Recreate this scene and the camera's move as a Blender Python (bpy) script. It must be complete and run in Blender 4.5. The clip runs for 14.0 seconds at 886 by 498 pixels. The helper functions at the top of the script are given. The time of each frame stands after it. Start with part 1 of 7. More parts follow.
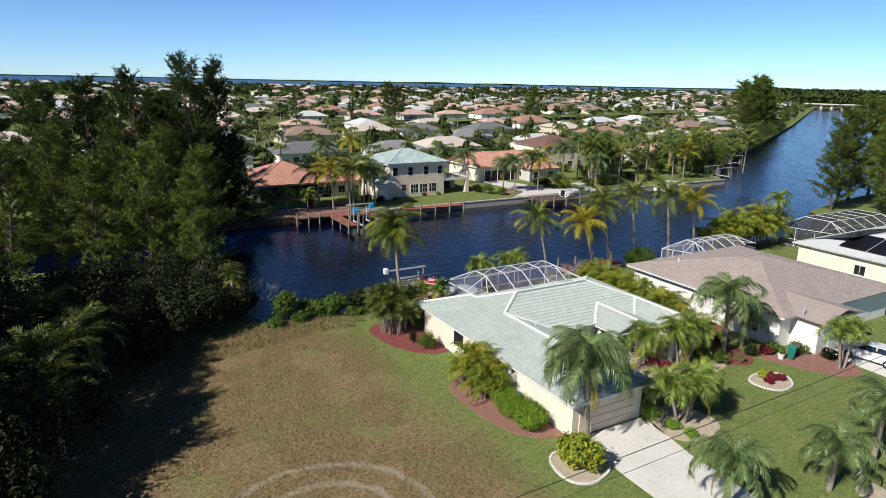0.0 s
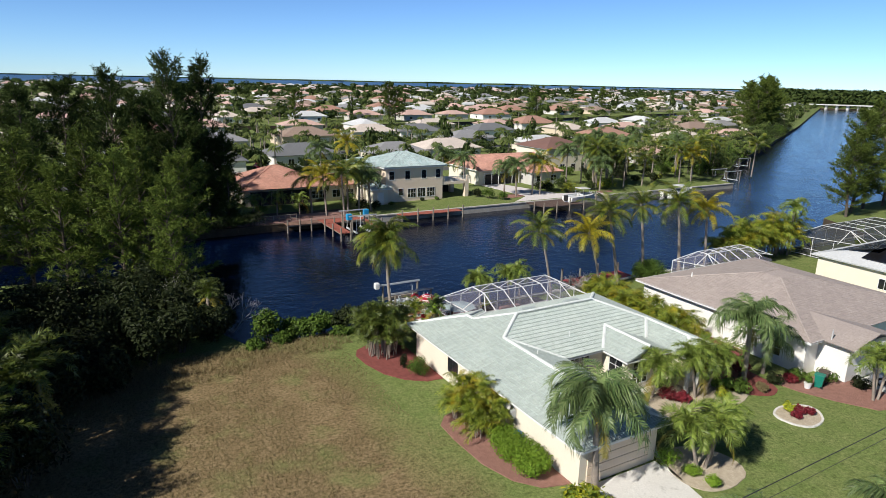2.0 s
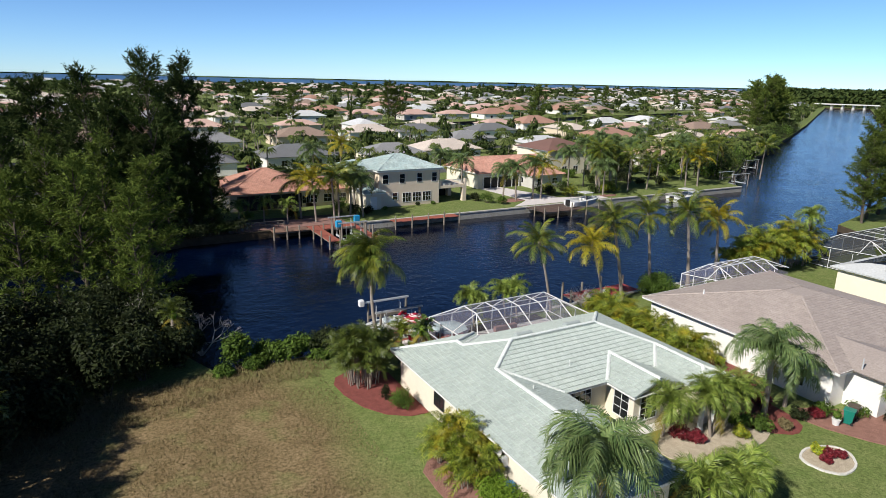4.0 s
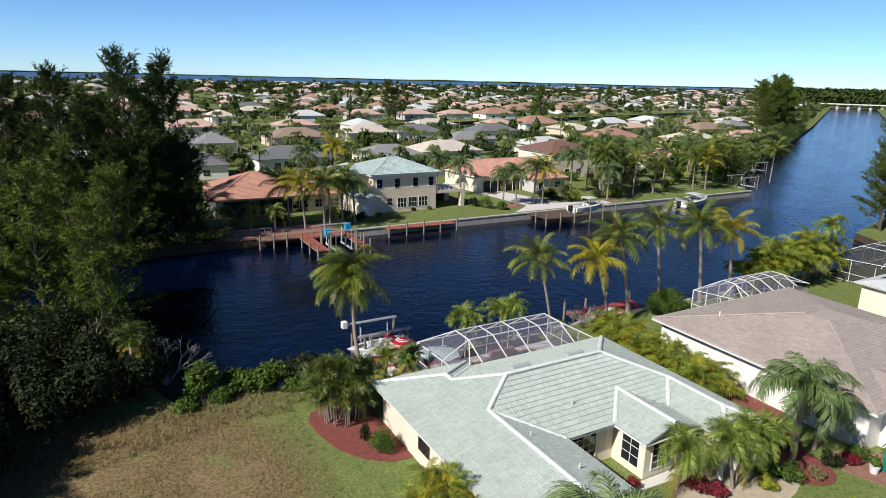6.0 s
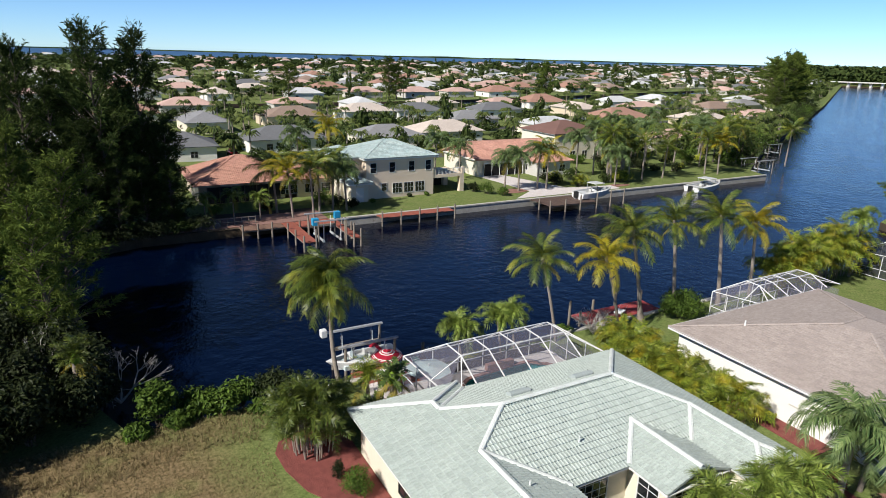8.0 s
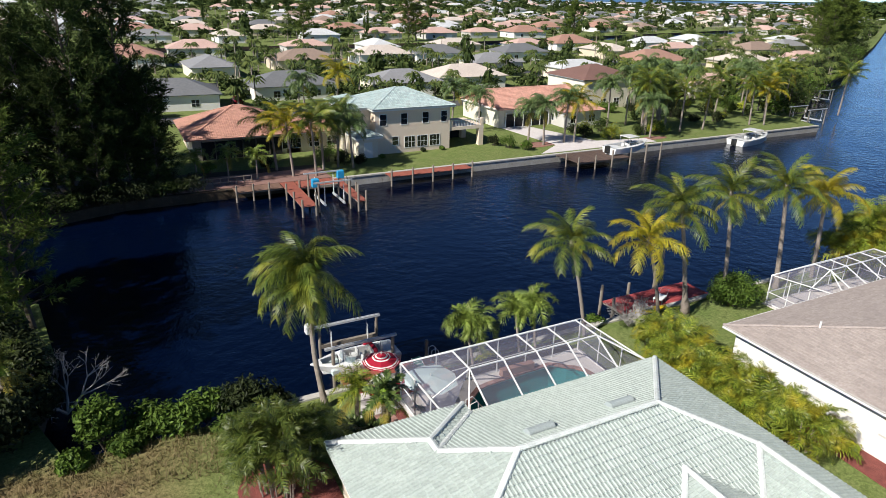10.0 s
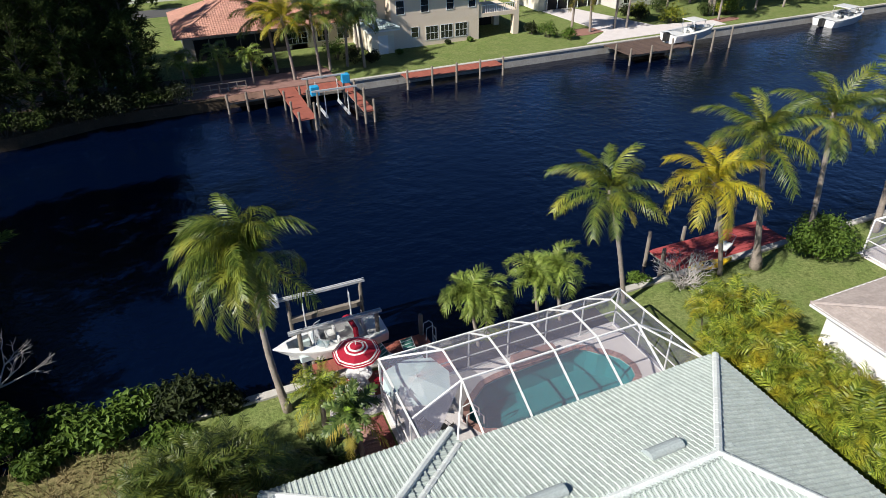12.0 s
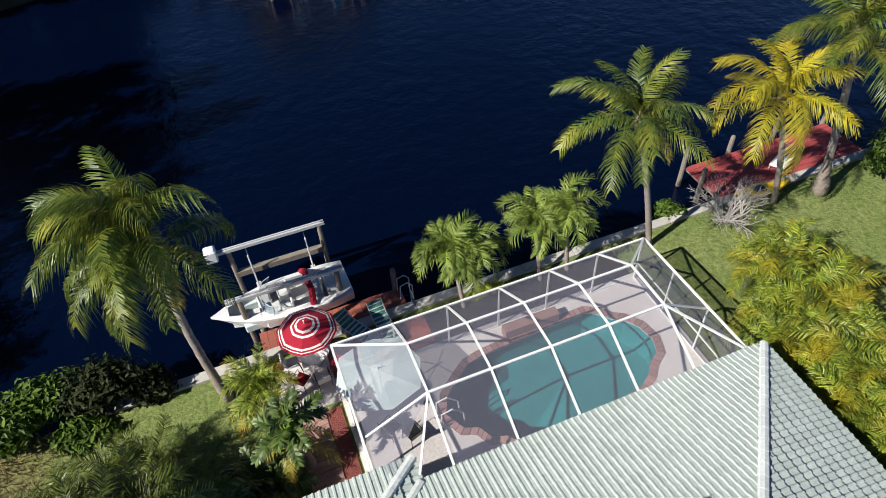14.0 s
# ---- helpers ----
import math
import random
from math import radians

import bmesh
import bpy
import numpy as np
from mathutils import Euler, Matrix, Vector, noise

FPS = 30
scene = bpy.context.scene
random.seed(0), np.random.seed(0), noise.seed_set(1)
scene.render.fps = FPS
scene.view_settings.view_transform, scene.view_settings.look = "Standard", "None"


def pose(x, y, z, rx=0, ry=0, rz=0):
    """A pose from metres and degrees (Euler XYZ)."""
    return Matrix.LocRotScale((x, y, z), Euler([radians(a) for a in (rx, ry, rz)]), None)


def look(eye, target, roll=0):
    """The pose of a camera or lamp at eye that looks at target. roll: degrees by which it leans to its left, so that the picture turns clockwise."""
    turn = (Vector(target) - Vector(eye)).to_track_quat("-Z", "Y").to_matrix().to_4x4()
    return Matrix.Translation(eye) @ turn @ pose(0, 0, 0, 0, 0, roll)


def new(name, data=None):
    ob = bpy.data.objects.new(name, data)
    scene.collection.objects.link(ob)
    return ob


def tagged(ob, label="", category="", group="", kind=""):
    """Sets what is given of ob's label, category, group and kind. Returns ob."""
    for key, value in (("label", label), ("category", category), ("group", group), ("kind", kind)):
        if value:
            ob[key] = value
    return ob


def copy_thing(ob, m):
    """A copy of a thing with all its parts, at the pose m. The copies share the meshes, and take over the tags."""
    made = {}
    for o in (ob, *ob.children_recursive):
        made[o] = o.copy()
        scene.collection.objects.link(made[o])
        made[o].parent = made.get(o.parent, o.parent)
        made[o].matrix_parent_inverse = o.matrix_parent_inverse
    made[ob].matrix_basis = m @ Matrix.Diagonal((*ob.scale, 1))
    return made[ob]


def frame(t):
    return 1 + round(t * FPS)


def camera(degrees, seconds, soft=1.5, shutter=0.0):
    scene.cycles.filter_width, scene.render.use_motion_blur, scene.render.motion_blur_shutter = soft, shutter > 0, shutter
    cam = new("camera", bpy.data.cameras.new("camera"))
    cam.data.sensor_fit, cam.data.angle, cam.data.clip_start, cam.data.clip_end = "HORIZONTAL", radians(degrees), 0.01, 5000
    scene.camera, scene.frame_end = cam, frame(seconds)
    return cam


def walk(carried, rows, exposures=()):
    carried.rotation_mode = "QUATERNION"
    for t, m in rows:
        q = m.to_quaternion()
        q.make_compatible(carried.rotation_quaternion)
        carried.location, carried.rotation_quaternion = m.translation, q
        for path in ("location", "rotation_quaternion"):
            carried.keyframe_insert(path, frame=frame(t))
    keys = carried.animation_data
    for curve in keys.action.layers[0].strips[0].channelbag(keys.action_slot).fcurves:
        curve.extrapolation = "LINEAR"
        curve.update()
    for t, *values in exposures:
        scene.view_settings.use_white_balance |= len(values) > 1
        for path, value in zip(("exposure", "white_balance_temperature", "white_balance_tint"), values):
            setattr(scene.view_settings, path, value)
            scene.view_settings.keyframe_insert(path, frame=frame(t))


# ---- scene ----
cam = camera(69.8, 14.0, 0.35)
PATH = [
    (0, (-24.589, -46.192, 21.764), (-23.621, -44.519, 21.25), 1.2),
    (0.5, (-23.958, -45.2, 21.782), (-22.99, -43.526, 21.268), 1.2),
    (1, (-23.219, -44.214, 21.794), (-22.253, -42.54, 21.279), 1.2),
    (1.5, (-22.396, -43.245, 21.81), (-21.432, -41.57, 21.295), 1.2),
    (2, (-21.606, -42.279, 21.855), (-20.643, -40.603, 21.34), 1.3),
    (2.5, (-20.786, -41.348, 21.863), (-19.824, -39.672, 21.348), 1.3),
    (3, (-19.876, -40.384, 21.909), (-18.916, -38.707, 21.393), 1.3),
    (5.5, (-15.561, -35.348, 22.019), (-14.611, -33.666, 21.499), 1.4),
    (6, (-14.721, -34.345, 22.109), (-13.773, -32.663, 21.588), 1.4),
    (6.5, (-13.865, -33.233, 22.151), (-12.919, -31.553, 21.619), 1.4),
    (7, (-12.894, -32.023, 22.182), (-11.953, -30.348, 21.626), 1.5),
    (7.5, (-11.942, -30.796, 22.166), (-11.005, -29.124, 21.595), 1.5),
    (10, (-6.06, -22.381, 21.84), (-5.215, -20.731, 21.089), 1.2),
    (10.5, (-4.491, -20.344, 21.792), (-3.693, -18.708, 20.964), 0.7),
    (11, (-2.81, -18.317, 21.699), (-2.059, -16.702, 20.789), 0.1),
    (11.5, (-1.059, -16.383, 21.527), (-0.362, -14.79, 20.539), -0.6),
    (12, (0.652, -14.474, 21.336), (1.295, -12.914, 20.263), -1.2),
    (12.5, (2.233, -12.579, 21.092), (2.824, -11.061, 19.932), -1.8),
    (13, (3.634, -10.703, 20.852), (4.173, -9.247, 19.591), -2.7),
    (13.5, (4.867, -8.984, 20.581), (5.349, -7.606, 19.215), -3.6),
    (14, (5.605, -7.831, 20.439), (6.05, -6.515, 18.999), -4.1),
]
walk(cam, [(t, look(eye, target, roll)) for t, eye, target, roll in PATH],
     [(0.0, 0.32), (7.5, 0.34), (10.0, 0.52), (14.0, 0.62)])

# ---- light ----
SUN_AZ, SUN_EL = 194.0, 39.0          # where the sun stands: degrees from +x towards +y, and its height
_a, _e = radians(SUN_AZ), radians(SUN_EL)
to_sun = Vector((math.cos(_a) * math.cos(_e), math.sin(_a) * math.cos(_e), math.sin(_e)))
sun = new("sun", bpy.data.lights.new("sun", "SUN"))
sun.data.energy, sun.data.angle, sun.data.color = 5.0, radians(0.53), (1.0, 0.955, 0.88)
sun.matrix_world = look((0, 0, 60), Vector((0, 0, 60)) - to_sun)
world = bpy.data.worlds.new("sky")
scene.world = world
world.use_nodes = True
_sky = world.node_tree.nodes.new("ShaderNodeTexSky")
_sky.sky_type, _sky.sun_disc = "NISHITA", False
_sky.sun_elevation, _sky.sun_rotation = _e, radians(90) - _a
_sky.air_density, _sky.dust_density, _sky.ozone_density, _sky.altitude = 0.66, 0.0, 4.0, 0
_bg = world.node_tree.nodes["Background"]
_tone = world.node_tree.nodes.new("ShaderNodeMix")        # clear winter air: the whole sky a little bluer
_tone.data_type, _tone.blend_type = "RGBA", "MULTIPLY"
_tone.inputs[0].default_value, _tone.inputs[7].default_value = 1.0, (0.62, 0.80, 1.0, 1)
world.node_tree.links.new(_sky.outputs[0], _tone.inputs[6])
_dir = world.node_tree.nodes.new("ShaderNodeSeparateXYZ")     # dry air: the blue deepens evenly from the horizon to the zenith
world.node_tree.links.new(world.node_tree.nodes.new("ShaderNodeTexCoord").outputs["Generated"], _dir.inputs[0])
_deep = world.node_tree.nodes.new("ShaderNodeMapRange")
_deep.interpolation_type = "SMOOTHSTEP"
for _i, _v in ((1, 0.0), (2, 0.9), (3, 1.0), (4, 0.20)):
    _deep.inputs[_i].default_value = _v
world.node_tree.links.new(_dir.outputs[2], _deep.inputs[0])
_fall = world.node_tree.nodes.new("ShaderNodeVectorMath")
_fall.operation = "SCALE"
world.node_tree.links.new(_tone.outputs[2], _fall.inputs[0])
world.node_tree.links.new(_deep.outputs[0], _fall.inputs[3])
world.node_tree.links.new(_fall.outputs[0], _bg.inputs[0])
_bg.inputs[1].default_value = 0.112


# ---- materials ----
def nodes_of(name):
    m = bpy.data.materials.new(name)
    m.use_nodes = True
    nt = m.node_tree
    return m, nt, nt.nodes["Principled BSDF"]


def noise_node(nt, scale, detail=3.0, rough=0.55, vec=None):
    n = nt.nodes.new("ShaderNodeTexNoise")
    n.inputs["Scale"].default_value, n.inputs["Detail"].default_value, n.inputs["Roughness"].default_value = scale, detail, rough
    if vec is None:
        vec = nt.nodes.new("ShaderNodeNewGeometry").outputs["Position"]
    nt.links.new(vec, n.inputs["Vector"])
    return n


def mixed(nt, fac, a, b, kind="MIX"):
    n = nt.nodes.new("ShaderNodeMix")
    n.data_type, n.blend_type = "RGBA", kind
    for sock, v in ((n.inputs[0], fac), (n.inputs[6], a), (n.inputs[7], b)):
        if hasattr(v, "links"):
            nt.links.new(v, sock)
        elif isinstance(v, (int, float)):
            sock.default_value = v
        else:
            sock.default_value = (*v, 1)
    return n.outputs[2]


def spread(nt, val, lo, hi):
    n = nt.nodes.new("ShaderNodeMapRange")
    n.inputs[1].default_value, n.inputs[2].default_value = lo, hi
    nt.links.new(val, n.inputs[0])
    return n.outputs[0]


def bump(nt, bsdf, height, strength, dist):
    b = nt.nodes.new("ShaderNodeBump")
    b.inputs["Strength"].default_value, b.inputs["Distance"].default_value = strength, dist
    nt.links.new(height, b.inputs["Height"])
    nt.links.new(b.outputs[0], bsdf.inputs["Normal"])


def surface(name, c, c2=None, rough=0.7, big=0.6, fine=14.0, metal=0.0, bump_s=0.25, bump_d=0.01, pieces=0.0, stain=None, spec=0.4):
    """A worn surface: two colours in large patches, fine grain, and relief. pieces: how far single pieces differ."""
    m, nt, b = nodes_of(name)
    c2 = c2 or tuple(v * 0.78 for v in c)
    n1, n2 = noise_node(nt, big, 4), noise_node(nt, fine, 4)
    col = mixed(nt, spread(nt, n1.outputs[0], 0.35, 0.68), c, c2)
    col = mixed(nt, spread(nt, n2.outputs[0], 0.3, 0.75), col, tuple(v * 0.82 for v in c2))
    if stain:
        n3 = noise_node(nt, big * 2.7, 6, 0.7)
        col = mixed(nt, spread(nt, n3.outputs[0], 0.58, 0.75), col, stain)
    if pieces:
        info = nt.nodes.new("ShaderNodeObjectInfo")
        isl = nt.nodes.new("ShaderNodeNewGeometry")
        add = nt.nodes.new("ShaderNodeMath")
        add.operation = "ADD"
        nt.links.new(info.outputs["Random"], add.inputs[0])
        nt.links.new(isl.outputs["Random Per Island"], add.inputs[1])
        fr = nt.nodes.new("ShaderNodeMath")
        fr.operation = "FRACT"
        nt.links.new(add.outputs[0], fr.inputs[0])
        hs = nt.nodes.new("ShaderNodeHueSaturation")
        nt.links.new(col, hs.inputs["Color"])
        mr = nt.nodes.new("ShaderNodeMapRange")
        mr.inputs[3].default_value, mr.inputs[4].default_value = 1 - pieces, 1 + pieces * 0.6
        nt.links.new(fr.outputs[0], mr.inputs[0])
        nt.links.new(mr.outputs[0], hs.inputs["Value"])
        col = hs.outputs[0]
    nt.links.new(col, b.inputs["Base Color"])
    b.inputs["Roughness"].default_value, b.inputs["Metallic"].default_value = rough, metal
    b.inputs["Specular IOR Level"].default_value = spec
    bump(nt, b, n2.outputs[0], bump_s, bump_d)
    return m


def foliage(name, c, c2, rough=0.5, through_light=0.25, c3=None, at=0.35):
    """Leaves: each leaf a shade of its own between two colours, some light through them."""
    m, nt, b = nodes_of(name)
    isl = nt.nodes.new("ShaderNodeNewGeometry").outputs["Random Per Island"]
    info = nt.nodes.new("ShaderNodeObjectInfo").outputs["Random"]
    col = mixed(nt, isl, c, c2)
    if c3:
        n = noise_node(nt, at, 3)
        col = mixed(nt, spread(nt, n.outputs[0], 0.48, 0.72), col, c3)
    hs = nt.nodes.new("ShaderNodeHueSaturation")
    mr = nt.nodes.new("ShaderNodeMapRange")
    mr.inputs[3].default_value, mr.inputs[4].default_value = 0.75, 1.25
    nt.links.new(info, mr.inputs[0])
    nt.links.new(mr.outputs[0], hs.inputs["Value"])
    nt.links.new(col, hs.inputs["Color"])
    nt.links.new(hs.outputs[0], b.inputs["Base Color"])
    b.inputs["Roughness"].default_value = rough
    b.inputs["Specular IOR Level"].default_value = 0.28 if rough < 0.45 else 0.1
    tr = nt.nodes.new("ShaderNodeBsdfTranslucent")
    nt.links.new(hs.outputs[0], tr.inputs[0])
    mx = nt.nodes.new("ShaderNodeMixShader")
    mx.inputs[0].default_value = through_light
    out = nt.nodes["Material Output"]
    nt.links.new(b.outputs[0], mx.inputs[1])
    nt.links.new(tr.outputs[0], mx.inputs[2])
    nt.links.new(mx.outputs[0], out.inputs[0])
    return m


def water_material(name, deep, ripple, rough):
    m, nt, b = nodes_of(name)
    b.inputs["Base Color"].default_value = (*deep, 1)
    b.inputs["Roughness"].default_value, b.inputs["IOR"].default_value = rough, 1.33
    n1, n2 = noise_node(nt, 0.9, 4, 0.6), noise_node(nt, 0.12, 3)
    s = nt.nodes.new("ShaderNodeMath")
    s.operation = "MULTIPLY"
    nt.links.new(n1.outputs[0], s.inputs[0])
    nt.links.new(n2.outputs[0], s.inputs[1])
    bump(nt, b, s.outputs[0], ripple, 0.25)
    return m


def clear_sheet(name, tint, cover, rough=0.6, gloss=0.0):
    """A thin sheet that lets most light pass: insect screen, glass, clear water."""
    m, nt, b = nodes_of(name)
    b.inputs["Base Color"].default_value = (*tint, 1)
    b.inputs["Roughness"].default_value = rough
    t = nt.nodes.new("ShaderNodeBsdfTransparent")
    mx = nt.nodes.new("ShaderNodeMixShader")
    mx.inputs[0].default_value = cover
    nt.links.new(t.outputs[0], mx.inputs[1])
    nt.links.new(b.outputs[0], mx.inputs[2])
    nt.links.new(mx.outputs[0], nt.nodes["Material Output"].inputs[0])
    return m


def pool_water_material():
    m, nt, b = nodes_of("pool_water")
    out = nt.nodes["Material Output"]
    t = nt.nodes.new("ShaderNodeBsdfTransparent")
    t.inputs[0].default_value = (0.08, 0.46, 0.48, 1)
    g = nt.nodes.new("ShaderNodeBsdfGlossy")
    g.inputs["Roughness"].default_value = 0.05
    fr = nt.nodes.new("ShaderNodeFresnel")
    fr.inputs[0].default_value = 1.33
    n = noise_node(nt, 4.2, 3, 0.65)
    bp = nt.nodes.new("ShaderNodeBump")
    bp.inputs["Strength"].default_value, bp.inputs["Distance"].default_value = 0.9, 0.16
    nt.links.new(n.outputs[0], bp.inputs["Height"])
    nt.links.new(bp.outputs[0], g.inputs["Normal"])
    nt.links.new(bp.outputs[0], fr.inputs["Normal"])
    mx = nt.nodes.new("ShaderNodeMixShader")
    nt.links.new(fr.outputs[0], mx.inputs[0])
    nt.links.new(t.outputs[0], mx.inputs[1])
    nt.links.new(g.outputs[0], mx.inputs[2])
    nt.links.new(mx.outputs[0], out.inputs[0])
    nt.nodes.remove(b)
    return m


def ground_material():
    """Mown lawn, with a dry unmown lot west of the house and bare tracks on it."""
    m, nt, b = nodes_of("grass_ground")
    pos = nt.nodes.new("ShaderNodeNewGeometry").outputs["Position"]
    sep = nt.nodes.new("ShaderNodeSeparateXYZ")
    nt.links.new(pos, sep.inputs[0])
    big, mid, fine, blade = (noise_node(nt, s, 5, 0.6, pos) for s in (0.09, 0.7, 5.0, 22.0))
    green = mixed(nt, spread(nt, mid.outputs[0], 0.35, 0.7), (0.165, 0.225, 0.066), (0.245, 0.275, 0.105))
    green = mixed(nt, spread(nt, fine.outputs[0], 0.4, 0.75), green, (0.100, 0.130, 0.040))
    dry = mixed(nt, spread(nt, mid.outputs[0], 0.32, 0.68), (0.335, 0.245, 0.140), (0.240, 0.172, 0.092))
    dry = mixed(nt, spread(nt, fine.outputs[0], 0.38, 0.72), dry, (0.100, 0.078, 0.036))
    w = nt.nodes.new("ShaderNodeMath")          # distance into the dry lot, its border uneven
    w.operation = "MULTIPLY_ADD"
    nt.links.new(big.outputs[0], w.inputs[0])
    w.inputs[1].default_value = 9.0
    nt.links.new(sep.outputs[0], w.inputs[2])
    isdry = spread(nt, w.outputs[0], 0.8, -3.2)
    far = spread(nt, sep.outputs[1], 9.0, 7.0)
    mul = nt.nodes.new("ShaderNodeMath")
    mul.operation = "MULTIPLY"
    nt.links.new(isdry, mul.inputs[0])
    nt.links.new(far, mul.inputs[1])
    patch = spread(nt, noise_node(nt, 0.25, 4, 0.6, pos).outputs[0], 0.80, 0.52)
    mul2 = nt.nodes.new("ShaderNodeMath")
    mul2.operation = "MULTIPLY"
    nt.links.new(mul.outputs[0], mul2.inputs[0])
    nt.links.new(patch, mul2.inputs[1])
    col = mixed(nt, mul2.outputs[0], green, dry)
    tuft = noise_node(nt, 2.4, 6, 0.7, pos)
    col = mixed(nt, spread(nt, tuft.outputs[0], 0.50, 0.66), col, (0.64, 0.66, 0.60), "MULTIPLY")
    col = mixed(nt, spread(nt, blade.outputs[0], 0.46, 0.64), col, (0.66, 0.66, 0.62), "MULTIPLY")
    # two pale wheel rings, worn by turning cars
    d = nt.nodes.new("ShaderNodeVectorMath")
    d.operation = "DISTANCE"
    nt.links.new(pos, d.inputs[0])
    d.inputs[1].default_value = (-15.8, -20.3, 0)
    wob = nt.nodes.new("ShaderNodeMath")
    wob.operation = "MULTIPLY_ADD"
    nt.links.new(mid.outputs[0], wob.inputs[0])
    wob.inputs[1].default_value = 0.9
    nt.links.new(d.outputs["Value"], wob.inputs[2])
    for r in (4.35, 6.2):
        off = nt.nodes.new("ShaderNodeMath")
        off.operation = "SUBTRACT"
        nt.links.new(wob.outputs[0], off.inputs[0])
        off.inputs[1].default_value = r
        ab = nt.nodes.new("ShaderNodeMath")
        ab.operation = "ABSOLUTE"
        nt.links.new(off.outputs[0], ab.inputs[0])
        ring = spread(nt, ab.outputs[0], 0.32, 0.10)
        brk = nt.nodes.new("ShaderNodeMath")
        brk.operation = "MULTIPLY"
        nt.links.new(ring, brk.inputs[0])
        nt.links.new(spread(nt, fine.outputs[0], 0.3, 0.6), brk.inputs[1])
        col = mixed(nt, brk.outputs[0], col, (0.30, 0.26, 0.20))
    nt.links.new(col, b.inputs["Base Color"])
    b.inputs["Roughness"].default_value = 0.95
    b.inputs["Specular IOR Level"].default_value = 0.1
    bump(nt, b, fine.outputs[0], 0.6, 0.12)
    return m


M = {}
M["ground"] = ground_material()
M["canal"] = water_material("canal_water", (0.0003, 0.0022, 0.0115), 0.65, 0.12)
M["bay"] = water_material("bay_water", (0.010, 0.035, 0.085), 0.3, 0.3)
M["pool"] = pool_water_material()
M["plaster_pool"] = surface("pool_plaster", (0.27, 0.49, 0.49), (0.20, 0.41, 0.42), big=1.2)
M["concrete"] = surface("pale_concrete", (0.74, 0.72, 0.68), (0.64, 0.62, 0.58), stain=(0.36, 0.35, 0.32), big=0.5, rough=0.85)
M["cap_concrete"] = surface("weathered_concrete_cap", (0.56, 0.54, 0.50), (0.44, 0.42, 0.38), stain=(0.28, 0.26, 0.23), big=0.9, rough=0.9)
M["deck_stone"] = surface("pool_deck_concrete", (0.71, 0.66, 0.65), (0.62, 0.57, 0.56), big=0.9, rough=0.8)
M["seawall"] = surface("weathered_seawall", (0.50, 0.48, 0.44), (0.36, 0.34, 0.30), stain=(0.16, 0.14, 0.11), big=0.8, rough=0.9)
M["coping"] = surface("red_brick_coping", (0.42, 0.25, 0.21), (0.32, 0.18, 0.15), big=2.0, pieces=0.25)
M["mulch"] = surface("red_bark_mulch", (0.29, 0.085, 0.07), (0.18, 0.05, 0.043), big=2.5, fine=20, bump_s=0.9, bump_d=0.06, rough=0.95, stain=(0.11, 0.04, 0.035))
M["mulch_faded"] = surface("faded_pink_mulch", (0.36, 0.19, 0.15), (0.26, 0.13, 0.10), big=2.5, fine=20, bump_s=0.9, bump_d=0.06, rough=0.95, stain=(0.19, 0.10, 0.08))
M["gravel"] = surface("cream_gravel", (0.58, 0.50, 0.38), (0.42, 0.35, 0.26), big=3, fine=24, bump_s=0.9, bump_d=0.04, rough=0.95)
M["stucco"] = surface("cream_stucco", (0.80, 0.73, 0.60), (0.74, 0.67, 0.55), big=0.5, fine=30, rough=0.9)
M["stucco_white"] = surface("white_stucco", (0.82, 0.80, 0.76), (0.76, 0.74, 0.70), big=0.4, fine=30, rough=0.9)
M["stucco_tan"] = surface("tan_stucco", (0.80, 0.67, 0.53), (0.74, 0.61, 0.48), big=0.4, fine=30, rough=0.9)
M["stucco_peach"] = surface("peach_stucco", (0.70, 0.58, 0.44), (0.62, 0.52, 0.40), big=0.4, fine=30, rough=0.9)
M["stucco_grey"] = surface("pale_grey_stucco", (0.60, 0.58, 0.54), (0.52, 0.50, 0.47), big=0.4, fine=30, rough=0.9)
M["tile_pale"] = surface("pale_green_concrete_tile", (0.50, 0.56, 0.52), (0.44, 0.50, 0.47), big=0.5, fine=9, rough=0.8, pieces=0.10, stain=(0.38, 0.43, 0.40))
M["cap_pale"] = surface("white_ridge_cap", (0.74, 0.77, 0.75), (0.66, 0.70, 0.68), big=1.5, rough=0.8, pieces=0.08)
M["vent_grey"] = surface("grey_green_vent_metal", (0.42, 0.47, 0.47), (0.36, 0.41, 0.41), rough=0.6, big=2)
M["tile_red"] = surface("terracotta_tile", (0.60, 0.33, 0.25), (0.48, 0.25, 0.19), big=0.4, fine=5, rough=0.8, pieces=0.15)
M["tile_pink"] = surface("salmon_tile", (0.62, 0.35, 0.27), (0.52, 0.28, 0.22), big=0.4, fine=5, rough=0.8, pieces=0.15)
M["tile_blue"] = surface("blue_green_tile", (0.34, 0.46, 0.47), (0.47, 0.55, 0.54), big=0.9, fine=4, rough=0.75, pieces=0.2)
M["shingle"] = surface("brown_asphalt_shingle", (0.43, 0.37, 0.34), (0.37, 0.315, 0.29), big=0.4, fine=7, rough=0.95, pieces=0.10, stain=(0.31, 0.26, 0.24))
M["roof_white"] = surface("white_roof_tile", (0.68, 0.70, 0.70), (0.58, 0.60, 0.61), big=0.4, fine=5, rough=0.75, pieces=0.08)
